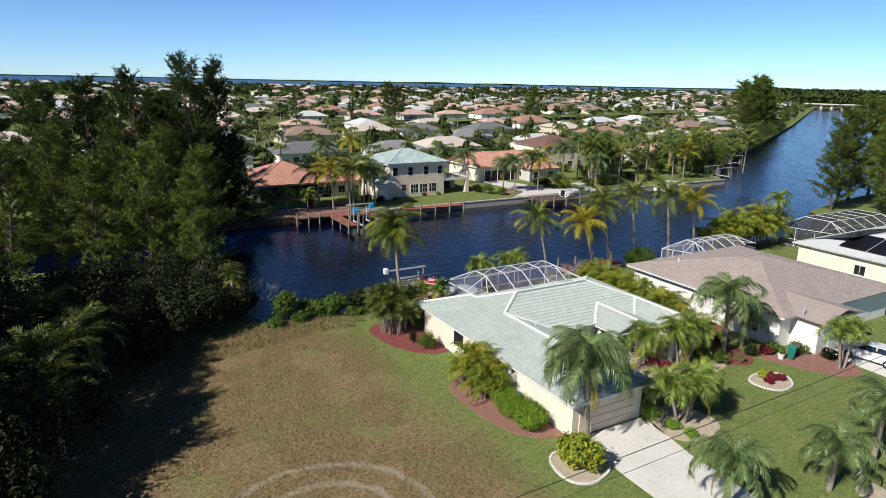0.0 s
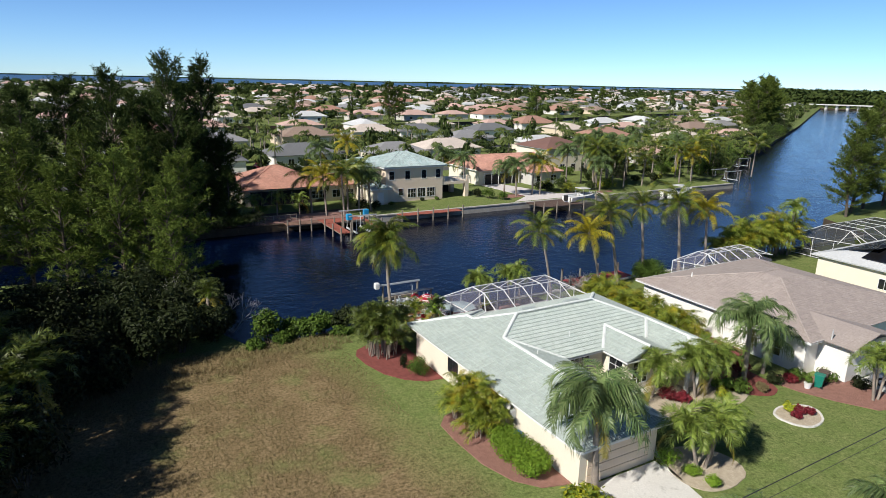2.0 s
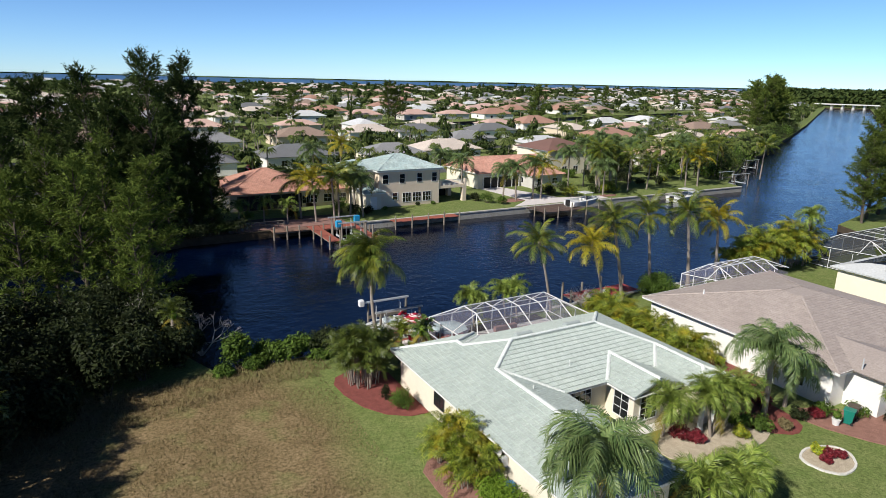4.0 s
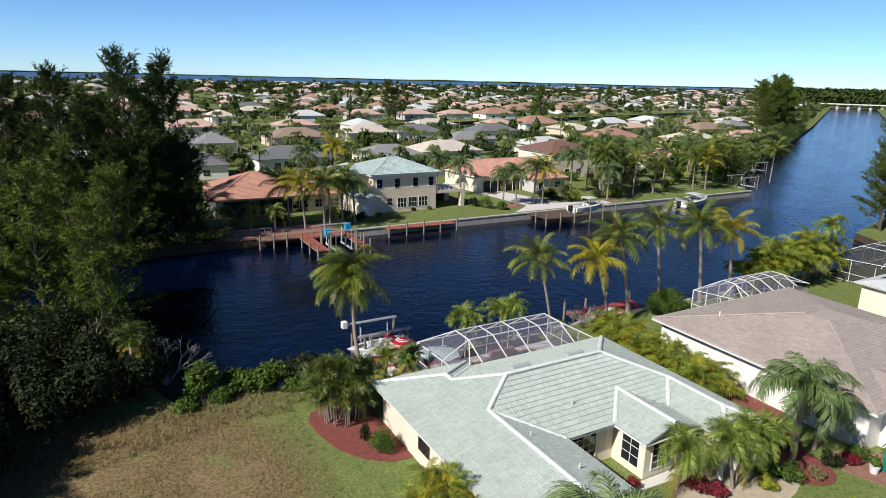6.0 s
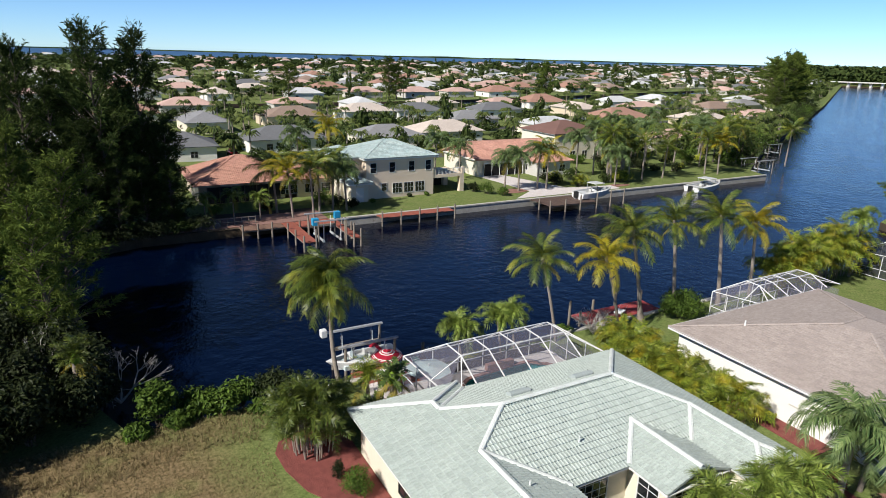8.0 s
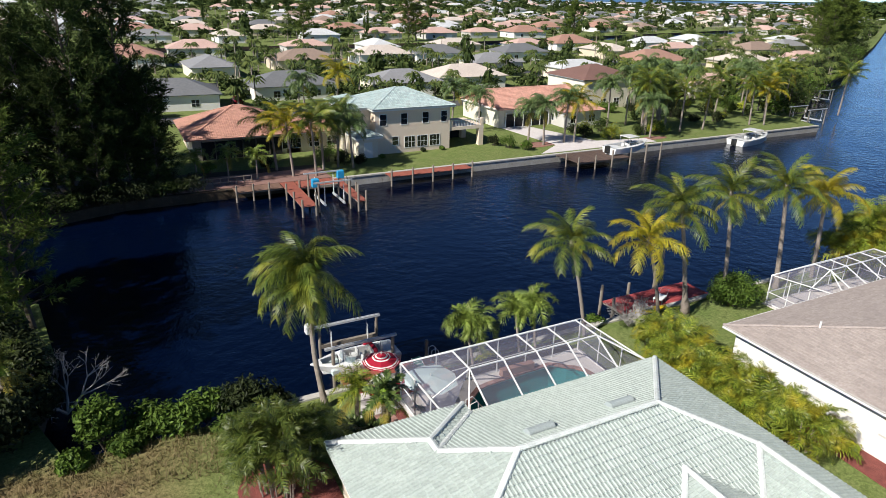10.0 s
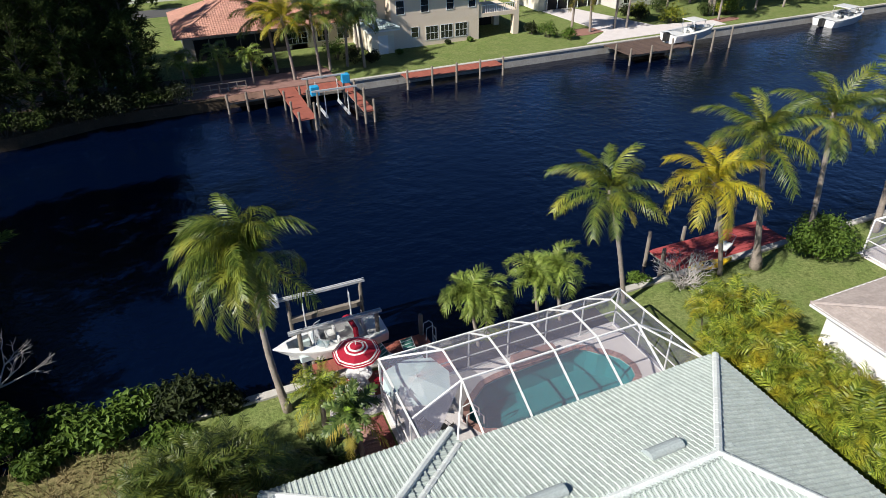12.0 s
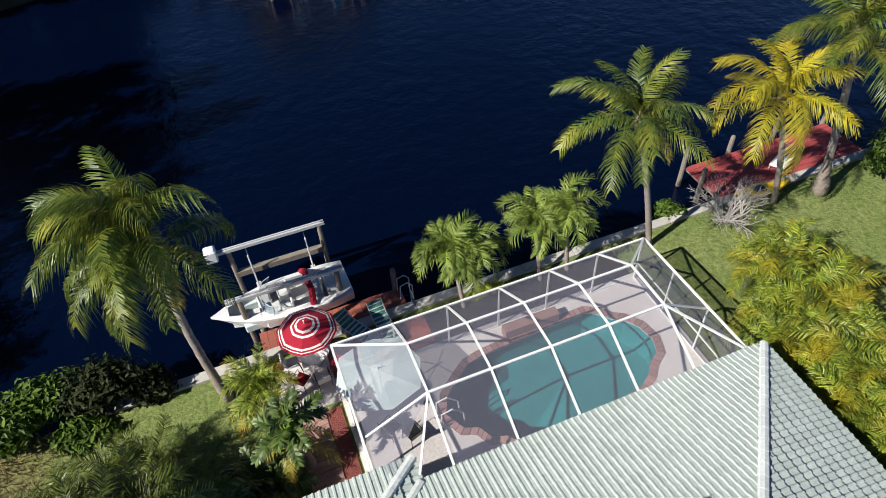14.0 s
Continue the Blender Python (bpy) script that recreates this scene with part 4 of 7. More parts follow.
# ---- pool, deck and cage ----
POOL = [(8.95, 3.1), (9.35, 2.35), (9.85, 2.15), (10.1, 1.65), (10.6, 1.5), (10.9, 1.15), (12.7, 1.05), (14.8, 1.15), (15.9, 1.35), (16.4, 1.65), (16.75, 2.05), (17.3, 2.4), (17.5, 3.0),
        (17.35, 3.7), (17.0, 4.2), (16.6, 4.45), (16.2, 4.9), (15.8, 5.15), (14.3, 5.1), (12.6, 5.0), (11.9, 4.95), (11.2, 4.9), (10.5, 4.75), (9.9, 4.3), (9.3, 3.8)]
DZ = 0.12


def grow(poly, d):
    n = len(poly)
    out = []
    for i in range(n):
        a, b = Vector(poly[i - 1]), Vector(poly[(i + 1) % n])
        t = (b - a).normalized()
        out.append((poly[i][0] + t.y * d, poly[i][1] - t.x * d))
    return out


def pool_and_deck():
    from mathutils.geometry import tessellate_polygon
    rim = grow(POOL, 0.28)
    outer = [(5.7, -0.5), (18.75, -0.5), (18.75, 6.15), (5.7, 6.15)]
    lp = [outer, rim]
    flat = [p for q in lp for p in q]
    b = Build()
    fs = []
    for t in tessellate_polygon([[Vector((x, y, 0)) for x, y in q] for q in lp]):
        a = sum(flat[t[i]][0] * flat[t[(i + 1) % 3]][1] - flat[t[(i + 1) % 3]][0] * flat[t[i]][1] for i in range(3))
        fs.append(tuple(t) if a > 0 else tuple(reversed(t)))
    b.add([(x, y, DZ) for x, y in flat], fs)
    b.add([(x, y, z) for z in (-0.1, DZ) for x, y in outer], [(i, (i + 1) % 4, 4 + (i + 1) % 4, 4 + i) for i in range(4)])
    b.thing("pool_deck", M["deck_stone"], "pale beige textured concrete pool deck", "deck", kind="structure")
    n = len(POOL)
    shell = Build()
    shell.add([(x, y, DZ) for x, y in rim] + [(x, y, -1.4) for x, y in POOL], [tuple(range(n, 2 * n))] + [((i + 1) % n, i, n + i, n + (i + 1) % n) for i in range(n)])
    pool = shell.thing("swimming_pool", M["plaster_pool"], "freeform teal swimming pool with brick coping", "pool")
    inner = grow(POOL, -0.02)
    per = []
    for i in range(n):
        a, c = Vector(inner[i]), Vector(inner[(i + 1) % n])
        k = max(1, round((c - a).length / 0.22))
        oa, oc = Vector(rim[i]), Vector(rim[(i + 1) % n])
        for j in range(k):
            f0, f1 = (j + 0.04) / k, (j + 0.96) / k
            per.append([a.lerp(c, f0), a.lerp(c, f1), oa.lerp(oc, f1), oa.lerp(oc, f0)])
    for q in per:
        if ring_area(q) < 0:
            q.reverse()
        Build().prism([tuple(p) for p in q], DZ - 0.06, DZ + 0.035).part("brick", M["coping"], pool)
    ws = Build().add([(x, y, DZ - 0.13) for x, y in POOL], [tuple(range(n))]).part("water", M["pool"], pool, "clear teal pool water")
    ws.visible_shadow = False
    sp = Build().prism([(12.3, 5.15), (14.6, 5.15), (14.6, 5.55), (12.3, 5.55)], DZ, DZ + 0.5)
    sp.part("raised_wall", M["coping"], pool, "raised brick wall with spillway")
    for y in (2.75, 3.25):
        Build().tube([(8.7, y, DZ), (8.7, y, DZ + 0.75), (9.1, y, DZ + 0.85), (9.5, y, DZ + 0.35), (9.55, y, DZ - 0.4)], 0.03, 6).part("grab_rail", M["white_paint"], pool, "white pool grab rail")


pool_and_deck()


def screen_cage(x0, x1, yb, yf, zb, zt, inb, inf, inl, inr, bays, m_frame, m_screen, label, house_eave):
    """A screened pool cage with a mansard roof: back wall at yb, house eave at yf."""
    c = empty("pool_cage", pose(0, 0, 0), label, "pool cage")
    g = 0.05
    b0, b1 = Vector((x0, yb, zb)), Vector((x1, yb, zb))
    f0, f1 = Vector((x0, yf, house_eave)), Vector((x1, yf, house_eave))
    t0, t1 = Vector((x0 + inl, yb - inb, zt)), Vector((x1 - inr, yb - inb, zt))
    u0, u1 = Vector((x0 + inl, yf + inf, zt)), Vector((x1 - inr, yf + inf, zt))

    def beam(a, b, w=0.075, hh=0.06, nm="beam"):
        Build().bar(a, b, w, hh).part(nm, m_frame, c)
    for a, b in ((b0, b1), (t0, t1), (u0, u1), (t0, u0), (t1, u1), (b0, t0), (b1, t1), (b0, f0), (b1, f1)):
        beam(a, b)
    lft = Vector((x0, u0.y, zb))
    beam(u0, lft, 0.07)
    beam(u0, (x0 + inl * 0.5, yf, house_eave), 0.07)
    beam(u1, (x1, u1.y, zb), 0.07)
    beam(u1, f1, 0.07)
    for k in range(bays + 1):
        f = k / bays
        a, b = t0.lerp(t1, f), u0.lerp(u1, f)
        beam(a, b, 0.07, 0.07, "rafter")
        beam(b, (b.x, yf, house_eave), 0.07, 0.07, "rafter")
        beam(a, (a.x, yb, zb), 0.07, 0.07, "rafter")
        beam((a.x, yb, 0), (a.x, yb, zb), 0.06, 0.06, "post")
    beam((x0, yb, 0), b0, 0.08, 0.08, "post")
    beam((x1, yb, 0), b1, 0.08, 0.08, "post")
    for z in (0.15, 1.05):
        beam((x0, yb, z), (x1, yb, z), 0.05, 0.05, "rail")
        beam((x0, yb, z), (x0, yf + 0.3, z), 0.05, 0.05, "rail")
        beam((x1, yb, z), (x1, yf + 0.3, z), 0.05, 0.05, "rail")
    for k in range(1, 3):
        y = yb + (yf - yb) * k / 3
        for x in (x0, x1):
            beam((x, y, 0), (x, y, zb), 0.06, 0.06, "post")

    def sheet(*q):
        Build().add(q, [tuple(range(len(q)))]).part("screen", m_screen, c)
    for k in range(bays):
        a0, a1 = t0.lerp(t1, k / bays), t0.lerp(t1, (k + 1) / bays)
        c0, c1 = u0.lerp(u1, k / bays), u0.lerp(u1, (k + 1) / bays)
        sheet(a0, a1, c1, c0)
        sheet((a0.x, yb, zb), (a1.x, yb, zb), a1, a0)
        sheet(c0, c1, (c1.x, yf, house_eave), (c0.x, yf, house_eave))
        sheet((a0.x, yb, 0), (a1.x, yb, 0), (a1.x, yb, zb), (a0.x, yb, zb))
    sheet(b0, t0, (t0.x, yb, zb))
    sheet(b1, t1, (t1.x, yb, zb))
    sheet(b0, t0, u0, lft)
    sheet(lft, u0, f0)
    sheet(b1, t1, u1, (x1, u1.y, zb))
    sheet((x1, u1.y, zb), u1, f1)
    sheet((x0, yb, 0), (x0, yf, 0), (x0, yf, zb), (x0, yb, zb))
    sheet((x1, yb, 0), (x1, yf, 0), (x1, yf, zb), (x1, yb, zb))
    return c


screen_cage(5.9, 18.55, 5.9, 0.02, 2.45, 3.72, 1.9, 2.05, 2.25, 2.05, 4, M["white_paint"], M["screen"], "white aluminium pool cage with grey insect screen", ZE - 0.05)


# ---- other houses ----
def hip_house(x, y, w, d, zw, pitch, wall, roof, label, turn=0.0, over=0.5, windows=4, garage=False, category="house", tiles=None, z=0.0, gable=False, group=""):
    """A house w wide and d deep about (x, y), front to -y, with hip (or gable) roof; w > d."""
    h = empty("house", pose(x, y, z, 0, 0, turn), label, category, group)
    Build().box(-w / 2, -d / 2, -0.2, w / 2, d / 2, zw).part("wall", wall, h)
    W2, D2 = w / 2 + over, d / 2 + over
    rise = pitch * D2
    r = W2 - D2 if not gable else W2
    A, B, C, D = (-W2, -D2, zw), (W2, -D2, zw), (W2, D2, zw), (-W2, D2, zw)
    P, Q = (-r, 0, zw + rise), (r, 0, zw + rise)
    rb = Build()
    sl = [[A, B, Q, P], [C, D, P, Q]] + ([] if gable else [[B, C, Q], [D, A, P]])
    for s in sl:
        rb.slab(s, 0.12)
    if gable:
        for xx in (-w / 2, w / 2):
            rb.add([(xx, -d / 2, zw), (xx, d / 2, zw), (xx, 0, zw + pitch * d / 2)], [(0, 1, 2)])
    rf = rb.part("roof", roof, h)
    if tiles:
        for s in sl:
            tiled_slope(s, rf, roof, *tiles)
        for a, b in ([(P, Q)] + ([] if gable else [(A, P), (D, P), (B, Q), (C, Q)])):
            cap_line(Vector(a) + Vector((0, 0, 0.04)), Vector(b) + Vector((0, 0, 0.04)), rf, roof, 0.13)
    Build().box(-W2 + 0.06, -D2 + 0.06, zw - 0.17, W2 - 0.06, D2 - 0.06, zw - 0.125).part("soffit", M["white_paint"], h)
    for i in range(windows):
        px = -w / 2 + w * (i + 0.5) / windows
        if garage and i == windows - 1:
            Build().box(px - 1.6, -d / 2 - 0.06, 0, px + 1.6, -d / 2 + 0.02, 2.15).part("garage_door", M["stucco_white"], h)
        else:
            window(h, px, -d / 2, 0.7, 1.4, 1.3, "-y", (2, 2))
    window(h, -w / 2, 0, 0.8, 1.2, 1.1, "-x", (2, 1))
    return h


def brown_roof_neighbour():
    h = empty("house", pose(0, 0, 0), "white stucco house with brown shingle hip roof", "house")
    Build().box(26.0, -16.6, -0.2, 43.5, 0.1, 2.95).part("wall", M["stucco_white"], h)
    Build().box(27.6, -19.0, -0.2, 33.0, -16.61, 2.95).part("wall", M["stucco_white"], h, "white garage wall")
    z, p = 3.02, 0.235
    x0, x1, yb, yf = 25.4, 44.1, 0.7, -17.2
    sl = [[(x0, yb, z), (x0, yf, z), (33.4, -9.2, z + p * 8), (33.4, -7.3, z + p * 8)], [(x1, yb, z), (x0, yb, z), (33.4, -7.3, z + p * 8), (36.1, -7.3, z + p * 8)],
          [(x0, yf, z), (x1, yf, z), (36.1, -9.2, z + p * 8), (33.4, -9.2, z + p * 8)], [(x1, yf, z), (x1, yb, z), (36.1, -7.3, z + p * 8), (36.1, -9.2, z + p * 8)],
          [(33.4, -7.3, z + p * 8), (33.4, -9.2, z + p * 8), (36.1, -9.2, z + p * 8), (36.1, -7.3, z + p * 8)],
          [(27.0, -19.6, z), (30.3, -19.6, z + 0.78), (30.3, -13.3, z + 0.78), (27.0, -16.0, z)], [(30.3, -19.6, z + 0.78), (33.6, -19.6, z), (33.6, -16.0, z), (30.3, -13.3, z + 0.78)]]
    b = Build()
    for s in sl:
        b.slab(s, 0.1)
    rf = b.part("roof", M["shingle"], h, "brown asphalt shingle roof")
    for s in sl[:4]:
        tiled_slope(s, rf, M["shingle"], 0.42, 0.26, 0.004, 0.02)
    for a, c in (((x0, yb, z), sl[0][3]), ((x0, yf, z), sl[0][2]), ((x1, yb, z), sl[1][3]), (sl[0][3], sl[1][3])):
        cap_line(Vector(a) + Vector((0, 0, 0.03)), Vector(c) + Vector((0, 0, 0.03)), rf, M["shingle"], 0.10)
    f = Build()
    f.bar((x0, yb, z - 0.08), (x0, yf, z - 0.08), 0.05, 0.2)
    f.bar((x0, yb, z - 0.08), (x1, yb, z - 0.08), 0.05, 0.2)
    f.bar((27.0, -19.6, z - 0.08), (33.6, -19.6, z - 0.08), 0.05, 0.2)
    f.bar((x0, yf, z - 0.08), (27.0, yf, z - 0.08), 0.05, 0.2)
    f.part("fascia", M["white_paint"], h, "white fascia board")
    Build().box(x0 + 0.05, yf + 0.05, z - 0.18, x1 - 0.05, yb - 0.05, z - 0.13).part("soffit", M["white_paint"], h)
    Build().tube([(29, -3, z + 0.8), (29, -3, z + 1.25)], 0.06, 8).part("vent_pipe", M["white_paint"], h)
    Build().tube([(27.4, -17.6, z), (27.4, -17.6, z + 0.9)], 0.05, 8).part("vent_pipe", M["steel"], h)
    Build().box(29.2, -19.06, 0, 32.2, -18.97, 2.2).part("garage_door", M["stucco_white"], h)
    for y in (-5.5, -9.5):
        Build().box(25.96, y - 0.6, 1.35, 26.02, y + 0.6, 1.45).part("vent_slot", M["stucco_grey"], h)
    window(h, 26.0, -14.0, 0.8, 1.2, 1.2, "-x", (2, 2))
    for x in (30, 35, 40):
        window(h, x, 0.1, 0.2, 2.4, 2.0, "y", (3, 1))


brown_roof_neighbour()
screen_cage(36.2, 47.5, 5.4, 0.72, 2.45, 3.7, 1.7, 1.7, 2.0, 2.0, 4, M["white_paint"], M["screen"], "white pool cage behind the brown-roofed house", 2.95)
Build().prism([(36.0, 0.2), (47.7, 0.2), (47.7, 5.6), (36.0, 5.6)], -0.05, 0.1).thing("patio", M["deck_stone"], "pale concrete patio under the cage", "patio", kind="structure")


def solar_house():
    h = hip_house(67, -9, 28, 15, 3.0, 0.26, M["stucco"], M["roof_white"], "cream house with white roof and black solar panels", 0, 0.6, 4)
    for i in range(3):
        x = -12 + i * 4.2
        s = 0.26
        Build().slab([(x, 7.0, 3.0 + s * 1.25), (x + 4.0, 7.0, 3.0 + s * 1.25), (x + 4.0, 2.2, 3.1 + s * 6.0), (x, 2.2, 3.1 + s * 6.0)], 0.05).part("solar_panel", M["solar"], h, "black solar panel")
    for i in range(2):
        y = -3 + i * 3.2
        Build().slab([(-13.2, y, 3.55), (-13.2, y + 3, 3.55), (-9.2, y + 3, 4.6), (-9.2, y, 4.6)], 0.05).part("solar_panel", M["solar"], h, "black solar panel")


solar_house()
screen_cage(62, 80, 7.2, -0.9, 2.5, 4.0, 2.2, 2.2, 2.5, 2.5, 5, M["white_paint"], M["screen_dark"], "pool cage with dark insect screen", 2.95)


def two_storey():
    h = empty("house", pose(-1.8, 0, 0), "tan two-storey house with blue-green tiled roof", "house")
    Build().box(27.6, 61.5, -0.2, 39.4, 72, 6.35).part("wall", M["stucco_tan"], h)
    Build().box(24.2, 63.6, -0.2, 27.59, 72, 6.3).part("wall", M["stucco"], h, "cream side wall")
    Build().box(24.6, 60.2, -0.2, 27.4, 63.59, 2.9).part("wall", M["stucco"], h, "cream porch wall")

    def roof(x0, y0, x1, y1, z, p, tl=True):
        d = min(x1 - x0, y1 - y0) / 2
        if x1 - x0 > y1 - y0:
            P, Q = (x0 + d, (y0 + y1) / 2, z + p * d), (x1 - d, (y0 + y1) / 2, z + p * d)
            sl = [[(x0, y0, z), (x1, y0, z), Q, P], [(x1, y1, z), (x0, y1, z), P, Q], [(x1, y0, z), (x1, y1, z), Q], [(x0, y1, z), (x0, y0, z), P]]
        else:
            P, Q = ((x0 + x1) / 2, y0 + d, z + p * d), ((x0 + x1) / 2, y1 - d, z + p * d)
            sl = [[(x0, y1, z), (x0, y0, z), P, Q], [(x1, y0, z), (x1, y1, z), Q, P], [(x0, y0, z), (x1, y0, z), P], [(x1, y1, z), (x0, y1, z), Q]]
        b = Build()
        for s in sl:
            b.slab(s, 0.1)
        rf = b.part("roof", M["tile_blue"], h, "blue-green tiled roof")
        for s in sl:
            tiled_slope(s, rf, M["tile_blue"], 0.34, 0.42, 0.05, 0.05)
        for s in sl:
            for a, c in ((s[-1], s[0]), (s[1], s[2])):
                cap_line(Vector(a) + Vector((0, 0, 0.04)), Vector(c) + Vector((0, 0, 0.04)), rf, M["tile_blue"], 0.13)
        f = Build().box(x0 + 0.02, y0 + 0.02, z - 0.3, x1 - 0.02, y1 - 0.02, z - 0.11)
        f.part("fascia", M["white_paint"], h, "white fascia")
    roof(27.0, 60.9, 40.0, 72.6, 6.5, 0.36)
    roof(23.6, 63.0, 29.0, 72.6, 6.45, 0.36)
    roof(24.0, 59.6, 28.0, 63.6, 3.05, 0.36)
    for x, w in ((28.8, 1.0), (32.0, 0.95), (35.4, 0.95), (38.4, 0.95)):
        window(h, x, 61.5, 4.1, w, 1.55, "-y", (1, 2))
    window(h, 30.6, 61.5, 1.2, 0.9, 1.2, "-y", (1, 2))
    for x in (32.9, 34.9, 36.9):
        window(h, x, 61.5, 0.7, 1.6, 1.6, "-y", (3, 2))
    window(h, 25.6, 63.6, 4.1, 1.0, 1.5, "-y", (1, 2))
    Build().box(25.4, 60.14, 0, 26.6, 60.24, 2.2).part("door", M["white_paint"], h, "white double door")
    # covered porch with balcony
    b = Build()
    b.box(39.41, 61.6, 2.6, 45.3, 68, 3.1)
    b.box(44.5, 61.6, -0.1, 45.3, 62.4, 2.6)
    b.box(44.5, 67.2, -0.1, 45.3, 68, 2.6)
    b.part("porch", M["stucco_tan"], h, "covered porch carrying a balcony")
    for x in (39.7, 45.05):
        Build().box(x - 0.2, 61.6, 3.1, x + 0.2, 62.0, 4.2).part("pillar", M["stucco_tan"], h)
    rl = Build().box(39.9, 61.68, 4.0, 44.85, 61.76, 4.08).part("balcony_rail", M["white_paint"], h, "white balcony rail")
    for i in range(19):
        Build().box(39.9 + i * 0.26, 61.7, 3.1, 39.94 + i * 0.26, 61.74, 4.0).part("baluster", M["white_paint"], rl)
    # Thin dark sheet paints the porch's inner shade on its back.
    Build().box(39.5, 67.9, 0, 44.4, 68.0, 2.6).part("porch_wall", M["dark"], h, "back of the porch, its shade painted as a dark sheet")


two_storey()
hip_house(9.2, 74.0, 14.5, 15.5 - 2, 3.0, 0.40, M["stucco_peach"], M["tile_red"], "peach house with terracotta tiled hip roof", 0, 0.9, 4, tiles=(0.30, 0.38, 0.03, 0.03))
# Flat dark panels paint the shade of the deep lanai under the eave.
lanai = empty("lanai_screen", pose(8.5, 66.9, 0), "lanai under the terracotta eave, its shade painted as dark panels", "screen")
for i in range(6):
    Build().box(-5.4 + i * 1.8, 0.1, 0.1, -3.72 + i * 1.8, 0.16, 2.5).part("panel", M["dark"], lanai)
    Build().box(-5.46 + i * 1.8, 0.02, 0.0, -5.36 + i * 1.8, 0.2, 2.6).part("post", M["bark_dark"], lanai)
hip_house(18.5, 70.5, 8.0, 6.5, 2.9, 0.40, M["stucco_peach"], M["tile_red"], "terracotta-roofed wing behind palms", 0, 0.7, 3, tiles=(0.34, 0.42, 0.06, 0.05))
hip_house(62.0, 78.3, 19, 13, 3.2, 0.36, M["stucco"], M["tile_pink"], "cream house with salmon tiled gable roof", 0, 0.6, 5, tiles=(0.36, 0.44, 0.05, 0.05), gable=True)
hip_house(67.5, 71.5, 8, 7.5, 2.8, 0.40, M["stucco_grey"], M["tile_pink"], "salmon-roofed porch of the cream house", 0, 0.5, 2, tiles=(0.36, 0.44, 0.05, 0.05), gable=False)
hip_house(85.5, 88.0, 14, 12.5, 6.0, 0.34, M["stucco"], M["roof_maroon"], "cream two-storey house with maroon hip roof", 0, 0.6, 4)


# ---- distance: houses, trees ----
def far_town():
    rnd = random.Random(21)
    roofs = ["roof_grey", "roof_dgrey", "roof_brown", "roof_rose", "roof_cream", "roof_pale", "roof_orange", "roof_cream", "roof_rose", "roof_pale"]
    walls = ["stucco", "stucco_white", "stucco_peach", "stucco_grey", "stucco_white"]
    words = {"roof_grey": "grey", "roof_dgrey": "dark grey", "roof_brown": "brown", "roof_rose": "rose", "roof_cream": "cream", "roof_pale": "pale", "roof_orange": "orange"}
    kinds = []
    for i, rk in enumerate(roofs):
        w = rnd.uniform(15, 20)
        h = hip_house(0, -3000, w, w * rnd.uniform(0.62, 0.75), 3.0, rnd.uniform(0.32, 0.42), M[walls[i % 5]], M[rk], f"single-storey house with {words[rk]} hip roof", 0, 0.6, 2, i % 2 == 0, group="houses across the canal")
        kinds.append(h)
    fixed = [(3, 113, 1, 0), (28, 119, 1, 0), (53, 116, 0, 0), (72, 121, 4, 0), (17, 160, 0, 90), (45, 170, 2, 0), (58, 216, 3, 0), (73, 180, 4, 0), (92, 178, 1, 0), (96, 148, 0, 0), (112, 128, 5, 0),
             (124, 176, 1, 0), (146, 205, 3, 0), (150, 138, 6, 0), (229, 162, 2, 0), (20, 215, 8, 0), (-2, 190, 6, 0), (300, 202, 5, 0)]
    spots = [(x, y, k, t) for x, y, k, t in fixed]
    for y in (92, 128, 170, 206, 278, 320, 366, 412, 462, 510, 566, 620):
        x = -0.55 * y + 20
        while x < y * 1.9 + 60:
            x += rnd.uniform(25, 40)
            yy = y + rnd.uniform(-5, 5)
            if y == 92 and x < 100:
                continue
            # keep the canals free
            lim = 52 if x < 112 else 52 + (x - 112) * 0.556
            if yy < lim + 18 or any(abs(x - q[0]) < 20 and abs(yy - q[1]) < 17 for q in spots):
                continue
            if 150 < x < 430 and abs(yy - (244 + (x - 150) * 0.25)) < 24:
                continue
            spots.append((x, yy, rnd.randrange(len(kinds)), rnd.choice((0, 0, 180, 90))))
    used = set()
    for x, y, k, t in spots[:215]:
        m = pose(x, y, 0, 0, 0, t + rnd.uniform(-4, 4))
        if k in used:
            copy_thing(kinds[k], m)
        else:
            kinds[k].matrix_world = m
            used.add(k)
    # houses too far to pick apart
    for rk in ("roof_cream", "roof_rose", "roof_pale", "roof_grey"):
        rb, wb = Build(), Build()
        for _ in range(85):
            y = rnd.uniform(640, 1500)
            x = rnd.uniform(-0.5 * y, 1.9 * y)
            w, d = rnd.uniform(8, 11), rnd.uniform(6, 8)
            wb.box(x - w, y - d, 0, x + w, y + d, 3)
            rb.add([(x - w - 0.6, y - d - 0.6, 3), (x + w + 0.6, y - d - 0.6, 3), (x + w + 0.6, y + d + 0.6, 3), (x - w - 0.6, y + d + 0.6, 3), (x - w + d, y, 6), (x + w - d, y, 6)],
                   [(0, 1, 5, 4), (1, 2, 5), (2, 3, 4, 5), (3, 0, 4)])
        rb.thing("distant_roofs", M[rk], "roofs of distant houses among trees", "houses", kind="stuff")
        wb.thing("distant_walls", M["stucco_white"], "walls of distant houses among trees", "houses", kind="stuff")
    return spots


